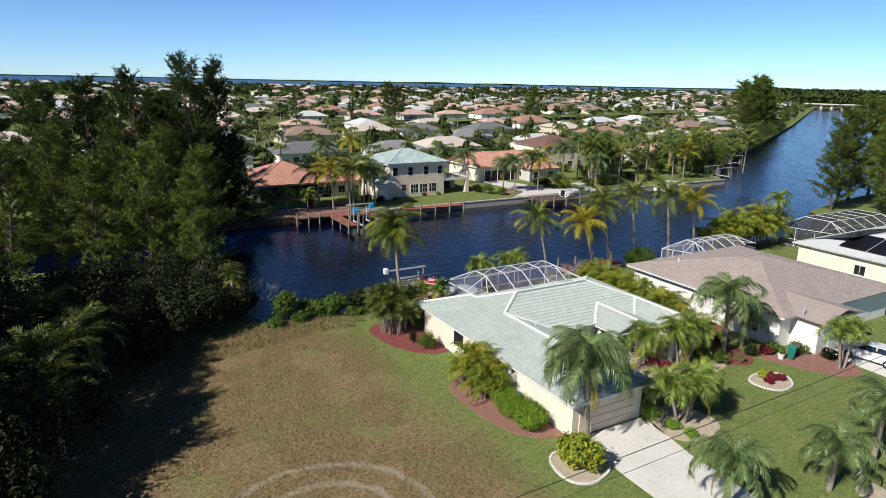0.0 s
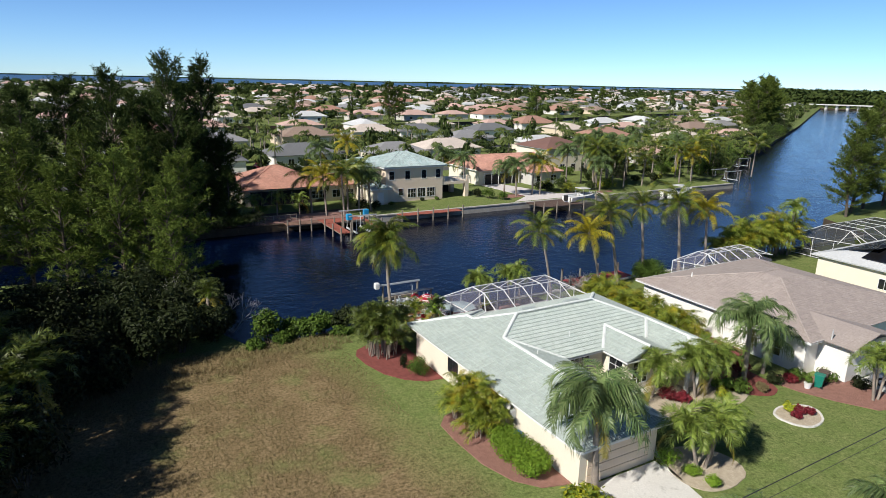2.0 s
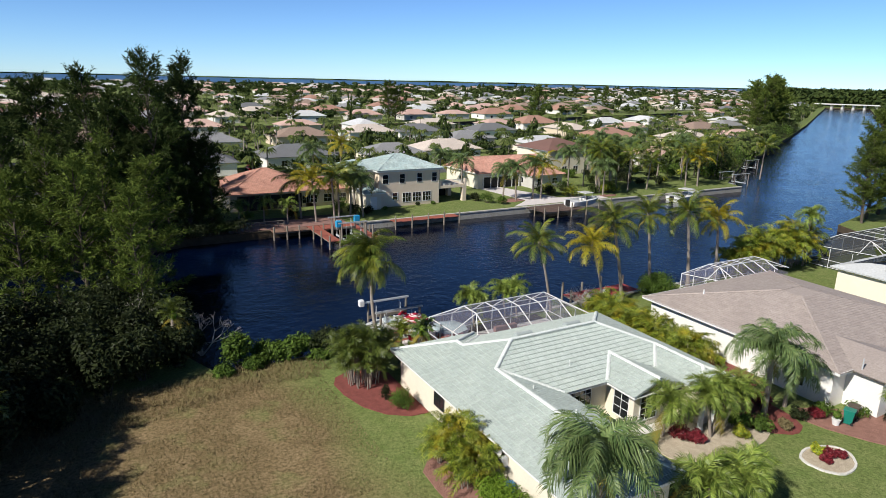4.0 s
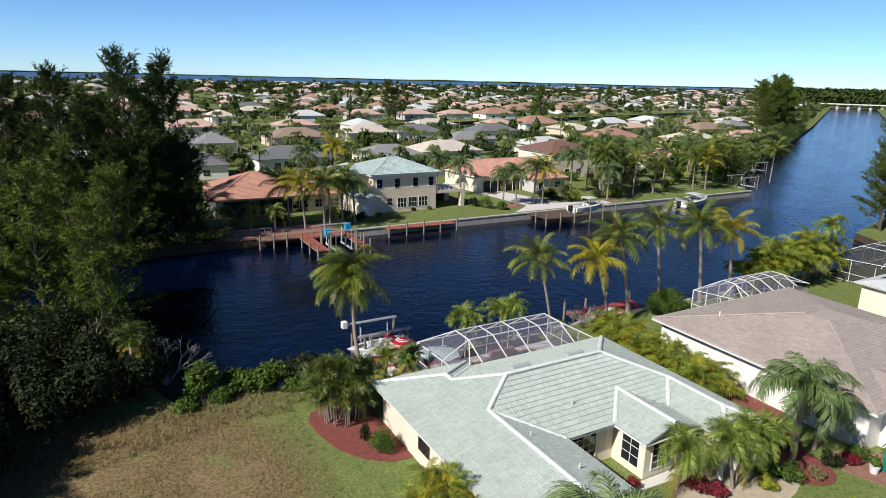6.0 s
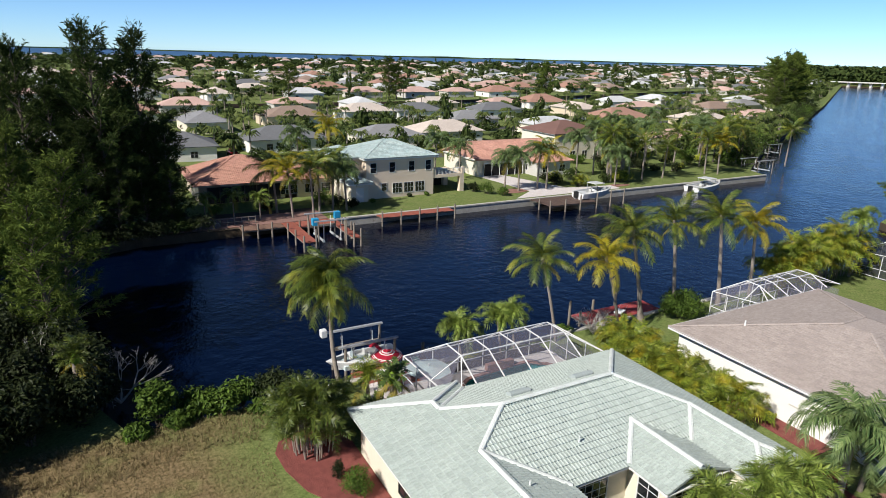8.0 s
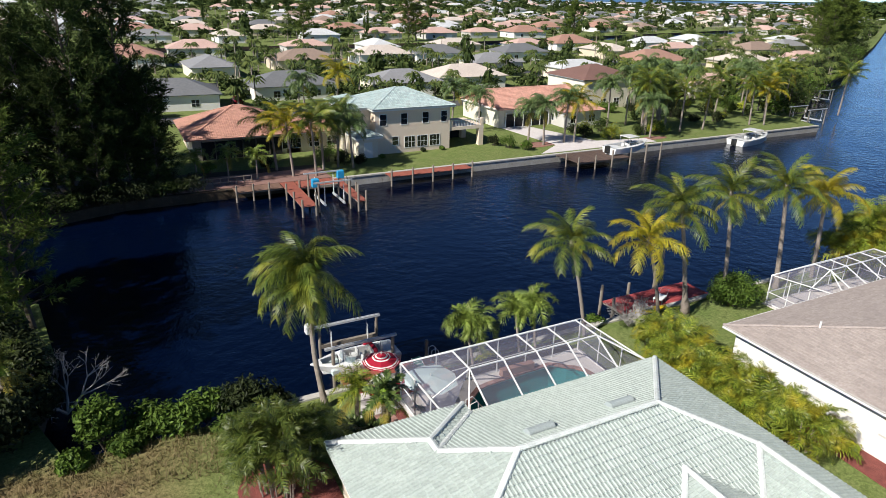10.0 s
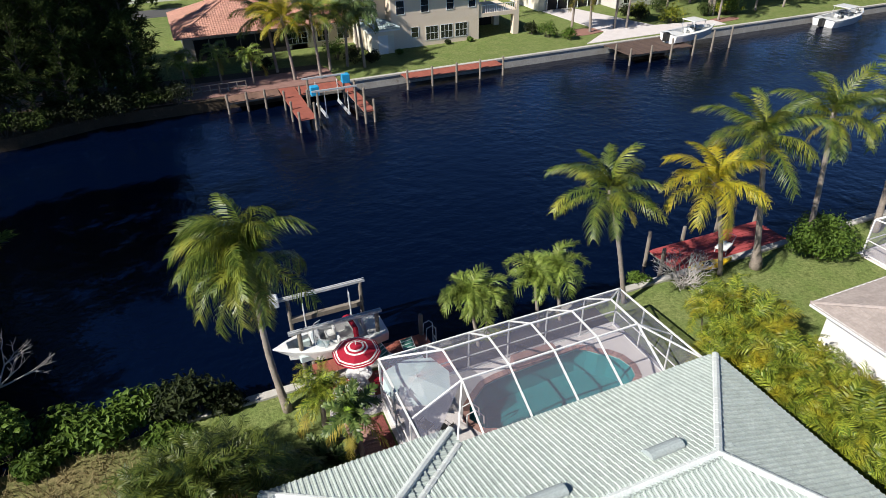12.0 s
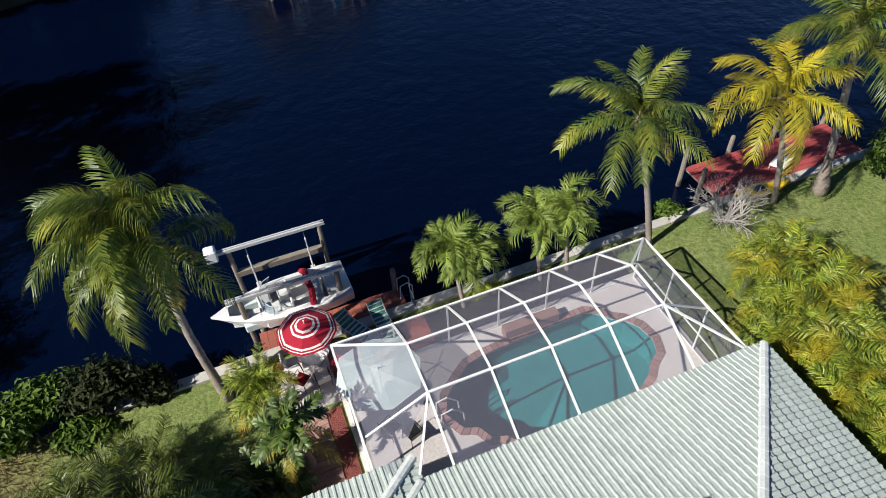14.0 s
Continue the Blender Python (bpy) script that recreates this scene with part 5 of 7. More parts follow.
def far_trees(spots):
    rnd = random.Random(8)
    npr = np.random.RandomState(4)

    def blob(n, size):
        d = npr.normal(size=(n, 3))
        d /= np.linalg.norm(d, axis=1)[:, None]
        p = d * (0.55 + 0.45 * npr.rand(n, 1)) * (0.75 + 0.5 * npr.rand(n, 1))
        p[:, 2] = p[:, 2] * 0.9 + 1.25
        u = npr.normal(size=(n, 3))
        u /= np.linalg.norm(u, axis=1)[:, None]
        w = np.cross(u, d)
        w /= np.linalg.norm(w, axis=1)[:, None] + 1e-6
        s = size * (0.6 + 0.8 * npr.rand(n, 1))
        return np.stack([p - u * s, p + w * s * 0.6, p + u * s, p - w * s * 0.6], 1).reshape(-1, 3)

    def far_palm_shape(n):
        vs, fs = [], []
        for i in range(n):
            a, e = i * 2.4, rnd.uniform(-0.2, 0.9)
            d = np.array([math.cos(a), math.sin(a), 0])
            s = np.array([-math.sin(a), math.cos(a), 0]) * 0.095
            k = len(vs)
            p0, p1, p2 = np.array([0, 0, 1.0]), d * 0.52 + [0, 0, 1.0 + 0.30 * e], d * 0.92 + [0, 0, 0.80 + 0.22 * e - 0.18]
            vs += [p0 - s * 0.2, p0 + s * 0.2, p1 + s + [0, 0, -0.09], p1, p1 - s + [0, 0, -0.09], p2 - s * 0.3, p2 + s * 0.3]
            fs += [(k, k + 1, k + 2, k + 3), (k, k + 3, k + 4), (k + 3, k + 2, k + 6), (k + 4, k + 3, k + 6, k + 5)]
        return np.array(vs), fs

    trunks = Build()
    fine, coarse = [blob(150, 0.22) for _ in range(4)], [blob(60, 0.34) for _ in range(4)]
    palms = [far_palm_shape(22) for _ in range(4)]
    V, F, PV, PF = [], [], [], []
    nv = pn = 0

    def free(x, y):
        lim = 54 if x < 112 else 54 + (x - 112) * 0.556
        if y < lim + 3:
            return False
        if 40 < x < 430 and abs(y - (242 + max(0, x - 150) * 0.25)) < 16:
            return False
        return not any(abs(x - a) < 9.5 and abs(y - b) < 8.5 for a, b, _, _ in spots)
    made = 0
    while made < 9400:
        q = rnd.random()
        y = 80 + 1540 * q ** 1.6
        x = rnd.uniform(-0.55 * y - 20, 2.5 * y + 60)
        if not free(x, y):
            continue
        if y < 100 and x < 95:
            continue
        if y < 270 and rnd.random() < 0.38:
            continue
        made += 1
        if rnd.random() < 0.42 and y < 700:
            s, h = rnd.uniform(2.0, 3.0), rnd.uniform(3, 6.5)
            v, f = palms[rnd.randrange(4)]
            a = rnd.uniform(0, 6.28)
            c, sn = math.cos(a), math.sin(a)
            vv = np.column_stack(((v[:, 0] * c - v[:, 1] * sn) * s + x, (v[:, 0] * sn + v[:, 1] * c) * s + y, (v[:, 2] - 1.0) * s + h))
            PV.append(vv)
            PF.extend(tuple(i + pn for i in t) for t in f)
            pn += len(vv)
            trunks.tube([(x, y, 0), (x + rnd.uniform(-0.4, 0.4), y, h)], [0.2, 0.13], 4, False)
        else:
            sx, sz = rnd.uniform(1.0, 2.7), rnd.uniform(0.7, 1.9)
            if y > 270:
                sx, sz = sx * 1.35, sz * 1.45
            if rnd.random() < 0.06:
                sz *= 2.2
            if y > 700:
                sx *= 1.7
            v = (fine if y < 260 else coarse)[rnd.randrange(4)]
            V.append(v * [sx, sx, sz] + [x, y, 0.1 * sz])
            nv += len(v)
    for _ in range(700):
        x = rnd.uniform(170, 1700)
        y = rnd.uniform(0.30 * x, 0.556 * (x - 112) + 4)
        if y > 400 and x < 820:
            continue
        v = coarse[rnd.randrange(4)]
        s = rnd.uniform(2.0, 4.5)
        V.append(v * [s * 1.3, s * 1.3, s] + [x, y - 8, 0.1])
    for _ in range(2600):                      # woods beyond the canal's far end
        x = 762 + 2600 * rnd.random() ** 1.5
        y = rnd.uniform(0.22, 0.66) * x
        v = coarse[rnd.randrange(4)]
        s = rnd.uniform(3.0, 6.5)
        V.append(v * [s * 1.5, s * 1.5, s * rnd.uniform(0.8, 1.6)] + [x, y, 0.1])
    V = np.concatenate(V)
    F = np.arange(len(V)).reshape(-1, 4)
    for nm, vs, fs, mat, lab in (("trees", V, F.tolist(), "far_leaf", "trees and shrubs between distant houses"), ("palms", np.concatenate(PV), PF, "far_palm", "palms between distant houses")):
        b = Build()
        b.v, b.f = vs.tolist(), [tuple(t) for t in fs]
        b.thing(nm, M[mat], lab, "trees", kind="stuff")
    trunks.thing("palm_trunks", M["bark"], "trunks of palms between distant houses", "trees", kind="stuff")


far_trees(far_town())


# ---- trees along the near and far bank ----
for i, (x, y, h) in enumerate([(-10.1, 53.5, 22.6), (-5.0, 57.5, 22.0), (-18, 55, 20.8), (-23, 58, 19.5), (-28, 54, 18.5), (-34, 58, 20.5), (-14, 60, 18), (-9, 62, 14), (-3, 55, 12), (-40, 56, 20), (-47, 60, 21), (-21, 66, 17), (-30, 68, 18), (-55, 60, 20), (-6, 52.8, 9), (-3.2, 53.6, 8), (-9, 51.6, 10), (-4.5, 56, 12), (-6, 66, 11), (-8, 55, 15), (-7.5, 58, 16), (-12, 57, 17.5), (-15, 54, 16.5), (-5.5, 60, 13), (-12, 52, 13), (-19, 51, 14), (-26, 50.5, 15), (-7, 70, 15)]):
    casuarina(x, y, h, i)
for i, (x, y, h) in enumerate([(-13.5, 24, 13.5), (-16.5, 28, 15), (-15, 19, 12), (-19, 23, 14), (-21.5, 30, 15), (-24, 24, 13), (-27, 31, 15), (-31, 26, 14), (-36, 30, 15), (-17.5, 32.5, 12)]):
    casuarina(x, y, h, i + 30, True, "feathery Australian pine on the bank, sunlight put into its needle colour")
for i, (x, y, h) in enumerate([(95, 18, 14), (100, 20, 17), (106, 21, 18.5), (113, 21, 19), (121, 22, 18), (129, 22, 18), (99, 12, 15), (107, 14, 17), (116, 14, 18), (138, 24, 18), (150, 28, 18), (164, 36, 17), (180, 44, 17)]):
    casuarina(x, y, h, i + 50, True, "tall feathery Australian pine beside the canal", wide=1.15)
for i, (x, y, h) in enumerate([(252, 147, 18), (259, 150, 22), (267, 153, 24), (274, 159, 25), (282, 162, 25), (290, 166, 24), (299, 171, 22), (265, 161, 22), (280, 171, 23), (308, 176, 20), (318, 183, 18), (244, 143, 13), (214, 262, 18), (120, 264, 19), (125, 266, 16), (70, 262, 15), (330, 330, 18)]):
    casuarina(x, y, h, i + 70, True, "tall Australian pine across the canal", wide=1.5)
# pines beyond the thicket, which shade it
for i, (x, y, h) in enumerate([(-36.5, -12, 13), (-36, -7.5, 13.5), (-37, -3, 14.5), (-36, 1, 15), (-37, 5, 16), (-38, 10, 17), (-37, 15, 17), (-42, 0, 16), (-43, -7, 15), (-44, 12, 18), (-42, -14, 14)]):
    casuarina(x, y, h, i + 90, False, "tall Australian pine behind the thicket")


# ---- garden surfaces ----
def blob_bed(name, cx, cy, rx, ry, material, label, z=0.05, n=26, seed=0, turn=0.0, edge=None):
    rnd = random.Random(seed)
    pts = []
    for i in range(n):
        a = 2 * math.pi * i / n
        q = 1 + 0.06 * math.sin(3 * a + seed) + rnd.uniform(-0.02, 0.02)
        x, y = rx * q * math.cos(a), ry * q * math.sin(a)
        c, s = math.cos(radians(turn)), math.sin(radians(turn))
        pts.append((cx + x * c - y * s, cy + x * s + y * c))
    bed = Build().prism(pts, -0.05, z).thing(name, material, label, "garden bed", kind="structure")
    if edge:
        for i in range(n):
            (x0, y0), (x1, y1) = pts[i], pts[(i + 1) % n]
            Build().bar((x0 + (x1 - x0) * 0.03, y0 + (y1 - y0) * 0.03, z - 0.01), (x1 - (x1 - x0) * 0.03, y1 - (y1 - y0) * 0.03, z - 0.01), 0.14, 0.12).part("edging_stone", edge, bed)
    return bed


def poly_bed(name, pts, material, label, z=0.05, category="garden bed"):
    return Build().prism(pts, -0.05, z).thing(name, material, label, category, kind="structure")


poly_bed("garden_bed", [(0.5, -4.3), (-0.8, -4.2), (-2.2, -3.2), (-3.2, -1.6), (-3.75, 0.6), (-3.85, 2.4), (-3.4, 3.4), (-2.2, 4.0), (-0.5, 3.6), (0.5, 2.5)][::-1], M["mulch"], "red mulch bed beside the house wall")
poly_bed("garden_bed", [(0.5, -19.0), (-1.2, -18.5), (-2.3, -17.2), (-2.95, -15), (-3.1, -12), (-3.0, -10.1), (-2.2, -9.2), (0.5, -8.6)][::-1], M["mulch_faded"], "faded pinkish mulch bed under the hedge")
poly_bed("garden_bed", [(26, -2), (24.6, -2), (24.4, -7), (24.2, -12), (26, -12)][::-1], M["mulch"], "red mulch strip along the white wall")
poly_bed("garden_bed", [(22.6, -16.2), (23.0, -18.2), (24.0, -20.4), (25.4, -22.6), (27.2, -23.2), (28.6, -21.8), (29.0, -19.1), (26, -16.8), (24, -15.6)], M["mulch_faded"], "faded pinkish mulch bed at the neighbour's corner")
blob_bed("garden_bed", 19.6, -20.4, 1.75, 1.35, M["gravel"], "round cream gravel bed with small red shrubs", seed=1, edge=M["concrete"])
blob_bed("garden_bed", -0.9, -21.9, 1.75, 1.7, M["gravel"], "gravel bed with a yellow-green shrub", seed=2, edge=M["concrete"])
blob_bed("garden_bed", 8.5, -21.4, 2.3, 2.2, M["gravel"], "gravel bed under a palm group", seed=3)
blob_bed("garden_bed", 15.5, -15.2, 4.5, 2.3, M["gravel"], "gravel and mulch bed at the entry", seed=4)
blob_bed("garden_bed", 20.6, -15.0, 2.2, 2.6, M["mulch"], "dark mulch bed between the houses", seed=5)
blob_bed("garden_bed", 11.9, -31.6, 0.9, 0.8, M["gravel"], "gravel ring round a palm", seed=6)
poly_bed("pavement", [(0.9, -19.6), (0.7, -24), (0.4, -45), (5.2, -45), (5.8, -24.5), (6.3, -22), (6.4, -19.6)], M["concrete"], "white concrete driveway with palm shadows", 0.04, "driveway")
poly_bed("pavement", [(6.3, -22), (6.4, -20.2), (8.5, -17.5), (9.5, -13), (14.0, -13.2), (14.0, -12.4), (8.0, -12.4), (7.2, -18), (6.41, -20.2)][:8], M["concrete"], "pale concrete path to the entry", 0.05, "path")
poly_bed("pavement", [(28.6, -19.2), (28.0, -45), (33.5, -45), (33.2, -19.2)], M["concrete"], "concrete driveway of the neighbour", 0.04, "driveway")
poly_bed("pavement", [(3.2, 5.2), (5.68, 5.2), (5.68, 7.4), (4.0, 7.4)], M["deck_stone"], "pale patio beside the pool cage", 0.06, "patio")
poly_bed("garden_bed", [(5.05, 1.2), (5.6, 1.2), (5.6, 5.0), (5.05, 5.0)], M["mulch"], "narrow red mulch strip along the cage", 0.06)


def paver_path():
    base = poly_bed("pavement", [(3.9, 1.2), (5.0, 1.2), (5.0, 5.2), (3.9, 5.2)], M["seawall"], "paver path along the pool cage", 0.03, "path")
    me = Build().box(-0.2, -0.1, 0, 0.2, 0.1, 0.05, 0.012).mesh("paver", M["coping"])
    for i in range(3):
        for j in range(18):
            shared("paver", me, base, pose(4.1 + i * 0.36, 1.32 + j * 0.217, 0.031))


paver_path()
for x0, x1, yy in ((-60, 150, 98.0), (-90, 260, 142.0), (-60, 300, 190.0), (0, 500, 345.0)):
    poly_bed("road", [(x0, yy - 3), (x1, yy - 3), (x1, yy + 3), (x0, yy + 3)], M["asphalt"], "grey asphalt street between the houses", 0.03, "road")

# ---- palms along the near seawall ----
W = (-0.35, -0.1)
palm("palm_tree", 1.8, 7.0, 7.2, "coconut_wind", "leaning coconut palm with windblown fronds at the seawall", 30, (-0.1, 1.3), (-0.25, 0.1), 0.17, 0.11, 1, (-0.85, -0.3), 0.92, 5, "coconut palms", bulb=1.3)
palm("palm_tree", 20.3, 7.35, 7.3, "coconut", "slender coconut palm at the seawall", 16, (-1.95, 0.0), (0.1, 0), 0.14, 0.10, 2, W, 0.85, 2, "coconut palms")
palm("palm_tree", 27.0, 7.3, 6.4, "coconut_gold", "yellow-fronded coconut palm at the red dock", 17, (-2.1, 0.0), (0.2, 0), 0.14, 0.10, 3, W, 0.88, 1, "coconut palms")
palm("palm_tree", 29.4, 7.0, 8.6, "coconut", "tall coconut palm with a swollen base", 17, (-2.1, 0.1), (0.1, 0), 0.19, 0.12, 4, W, 0.9, 2, "coconut palms", bulb=1.9)
palm("palm_tree", 33.6, 7.2, 8.9, "coconut", "coconut palm by the canal", 17, (-1.4, 0.0), (0.1, 0), 0.18, 0.12, 5, W, 0.88, 2, "coconut palms", bulb=1.4)
palm("palm_tree", 39.4, 7.0, 8.7, "coconut", "coconut palm by the canal", 18, (-1.2, 0.2), (0.1, 0), 0.20, 0.13, 6, W, 0.88, 1, "coconut palms", bulb=1.4)
palm("palm_tree", 44.2, 7.2, 7.6, "coconut_gold", "yellowing coconut palm by the canal", 18, (-0.9, 0.0), (0.1, 0), 0.18, 0.12, 7, W, 0.88, 3, "coconut palms")
for i, (x, y, h, n) in enumerate([(11.5, 7.4, 2.8, 20), (12.2, 7.5, 2.3, 16), (15.0, 7.45, 2.7, 19), (16.3, 7.5, 2.8, 20)]):
    palm("palm_tree", x, y, h, "adonidia", "small bright green Christmas palm between cage and seawall", n, (-0.2 + 0.1 * i, 0.75), (0, 0), 0.10, 0.07, 20 + i, (-0.15, 0), 0.92, 0, "small palms")
# garden palms
palm("palm_tree", 1.35, -19.9, 5.4, "queen", "drooping queen palm in front of the garage", 28, (-0.4, 0.2), (0.1, 0), 0.20, 0.15, 31, (-0.1, 0), 1.15, 1)
palm("palm_tree", 20.6, -15.3, 5.3, "queen", "queen palm between the two houses", 20, (-0.9, -0.4), (0.1, 0), 0.20, 0.14, 32, (-0.1, 0), 1.05, 1)
palm("palm_tree", 23.4, -15.0, 2.9, "queen", "low queen palm beside the white wall", 13, (0.3, 0), (0, 0), 0.15, 0.12, 33, (0, 0), 0.85, 1)
for i, (x, y, h, lx, ly, n) in enumerate([(12.4, -13.8, 2.5, 0.3, -0.1, 16), (15.2, -15.3, 3.1, -0.6, 0.2, 14), (15.4, -15.2, 3.2, 0.7, 0.1, 14), (15.8, -15.4, 2.7, 1.9, 0.2, 12),
                                        (8.1, -21.3, 3.0, -1.0, 0.2, 14), (8.5, -21.5, 3.0, 0.3, -0.3, 14), (8.9, -21.4, 2.7, 1.3, 0.4, 13)]):
    palm("palm_tree", x, y, h, "adonidia", "Christmas palm with arching bright fronds in the front garden", n + 5, (lx, ly), (0, 0), 0.11, 0.08, 40 + i, (-0.1, 0), 1.02, 1, "front garden palms")
for i, (x, y, h, lx) in enumerate([(26.6, -21.6, 3.2, -0.5), (26.8, -21.5, 3.4, 0.3), (27.0, -21.7, 3.0, 1.1)]):
    palm("palm_tree", x, y, h, "adonidia", "slim palm in the neighbour's mulch bed", 11, (lx, 0.2), (0, 0), 0.10, 0.08, 50 + i, (0, 0), 0.85, 0, "front garden palms")
palm("palm_tree", 3.2, -28.6, 2.9, "queen", "young queen palm on the front lawn", 17, (0, 0), (0, 0), 0.17, 0.13, 55, (0, 0), 0.85, 1)
palm("palm_tree", 9.9, -30.3, 2.6, "queen", "young queen palm on the front lawn", 17, (0.1, 0), (0, 0), 0.17, 0.13, 56, (0, 0), 0.85, 2)
palm("palm_tree", 15.0, -30.0, 3.6, "queen", "queen palm at the edge of the lawn", 16, (0.1, 0), (0, 0), 0.17, 0.13, 57, (0, 0), 0.9, 1)
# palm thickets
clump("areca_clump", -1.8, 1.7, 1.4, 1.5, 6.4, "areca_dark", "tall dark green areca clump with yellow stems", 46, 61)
for i, (x, y, h) in enumerate([(22.6, 2.9, 4.0), (22.7, 1.0, 3.8), (22.6, -1.0, 3.9), (22.7, -3.0, 3.7), (22.7, -5.0, 3.4), (22.8, -7.0, 2.8), (21.4, -2.0, 2.8), (21.4, 0.2, 2.9), (23.6, 2.0, 2.8), (21.6, -4.4, 2.5)]):
    clump("areca_clump", x, y, 1.0, 1.2, h, "areca", "yellow-green areca palms in a row between two houses", 19, 62 + i, group="areca hedge")
for i, (x, y, h) in enumerate([(-1.1, -9.9, 4.0), (-1.1, -11.2, 4.2), (-1.1, -12.4, 3.6)]):
    clump("areca_clump", x, y, 1.0, 0.8, h, "areca", "areca palms against the cream wall", 20, 75 + i, size=0.8, group="wall arecas")
for i, (x, y, h) in enumerate([(51, 7.4, 7.0), (54, 7.8, 7.6), (57.5, 8.0, 7.8), (60.5, 8.2, 7.2), (48.4, 7.2, 5.6)]):
    clump("areca_clump", x, y - 0.6, 2.0, 1.4, h, "areca", "tall yellow-green palm thicket by the canal", 26, 80 + i, size=1.35, group="canal thicket")
palm("palm_tree", 60, 6.5, 6.5, "adonidia", "fan-crowned palm rising from the thicket", 18, (0, 0), (0, 0), 0.16, 0.12, 88, (0, 0), 1.1, 1)
palm("palm_tree", 3.1, 5.5, 1.7, "areca", "low bright palm by the patio", 26, (0.1, 0.2), (0, 0), 0.12, 0.10, 92, (0, 0), 0.85, 1)
palm("palm_tree", 4.05, 3.2, 2.7, "sago", "bird-of-paradise with a stout shaggy trunk by the patio", 16, (-0.15, 0.1), (0, 0), 0.20, 0.24, 93, (0, 0), 0.74, 4)
clump("banana_plant", 2.5, 2.9, 0.4, 0.35, 1.7, "sago", "dark broad-leaved banana plant by the wall", 6, 94, "plant", 0.85)
clump("areca_clump", -1.0, 4.4, 0.9, 0.7, 2.2, "areca_dark", "low dark palms beside the lawn", 12, 95, size=0.8)

# ---- shrubs ----
bush("hedge", -0.85, -15.2, (1.35, 3.0, 1.55), M["hedge"], "clipped bright green hedge along the wall", 9000, 0.075, 9, 101, "hedge")
bush("hedge", -0.9, -17.3, (1.25, 1.2, 1.4), M["hedge"], "rounded end of the clipped hedge", 4200, 0.075, 6, 102, "hedge")
bush("shrub", -0.75, -3.0, (1.15, 0.95, 1.45), M["bush"], "boxy clipped shrub in the mulch bed", 2600, 0.06, 6, 103)
bush("shrub", -1.35, -1.4, (0.5, 0.5, 1.1), M["bush_dark"], "small dark clipped shrub", 900, 0.06, 4, 104)
bush("croton_bush", -0.95, -21.9, (1.5, 1.5, 2.0), M["croton"], "yellow-green croton in a gravel ring", 2600, 0.16, 8, 105)
for i, (x, y, s) in enumerate([(6.95, -20.1, 0.85), (7.3, -21.6, 0.55), (7.5, -22.9, 0.55)]):
    bush("round_shrub", x, y, (s, s, s * 1.25), M["hedge"], "round clipped shrub in gravel", 1500, 0.05, 6, 106 + i, group="round shrubs")
for i, (x, y, s, mt) in enumerate([(19.1, -20.5, 0.42, "red_leaf"), (19.8, -20.2, 0.5, "red_leaf"), (20.4, -20.6, 0.4, "red_leaf"), (19.6, -19.7, 0.5, "croton"), (10.2, -12.6, 0.5, "red_leaf"), (13.4, -14.6, 0.8, "red_leaf"), (13.9, -15.3, 0.6, "red_leaf"),
                                   (17.8, -15.4, 1.0, "bush"), (18.9, -16.3, 0.9, "bush"), (17.0, -16.2, 0.6, "croton"), (20.6, -16.9, 0.55, "tall_grass"), (21.8, -14.2, 0.9, "red_leaf"), (22.6, -16.6, 0.7, "bush_dark"),
                                   (24.6, -16.9, 0.8, "bush"), (26.4, -18.2, 0.9, "bush"), (25.2, -8.2, 0.5, "croton"), (23.8, -17.0, 0.6, "red_leaf"), (27.9, -20.0, 0.7, "bush_dark")]):
    words = {"red_leaf": "dark red cordyline shrub", "croton": "yellow-green croton shrub", "bush": "leafy green shrub by the wall", "tall_grass": "tan ornamental grass tuft", "bush_dark": "dark green shrub by the wall"}
    bush("shrub", x, y, (s, s, s * 1.3), M[mt], words[mt] + " in the garden bed", 700, 0.10, 5, 120 + i)
bush("round_tree", 33.6, 6.3, (2.2, 1.7, 2.7), M["bush"], "dense rounded sea grape tree on the lawn", 6500, 0.11, 10, 140, "tree")
bush("shrub", 22.4, 8.7, (0.9, 0.7, 1.0), M["bush"], "low green shrub at the water's edge", 900, 0.10, 5, 141, z=-0.4)
bush("shrub", 12.8, 7.6, (1.2, 0.35, 0.6), M["croton"], "low shrub under the small palms", 700, 0.08, 5, 142)
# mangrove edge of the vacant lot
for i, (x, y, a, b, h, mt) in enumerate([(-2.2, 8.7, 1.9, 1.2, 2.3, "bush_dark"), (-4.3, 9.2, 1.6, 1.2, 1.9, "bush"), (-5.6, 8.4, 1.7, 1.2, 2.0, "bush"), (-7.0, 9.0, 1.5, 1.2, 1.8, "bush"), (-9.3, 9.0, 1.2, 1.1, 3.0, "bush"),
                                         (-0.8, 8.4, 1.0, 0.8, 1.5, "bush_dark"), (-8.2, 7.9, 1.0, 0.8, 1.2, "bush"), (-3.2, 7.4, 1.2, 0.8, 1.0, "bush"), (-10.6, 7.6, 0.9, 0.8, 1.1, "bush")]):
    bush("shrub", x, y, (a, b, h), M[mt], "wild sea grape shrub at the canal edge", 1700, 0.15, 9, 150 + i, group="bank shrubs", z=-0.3)


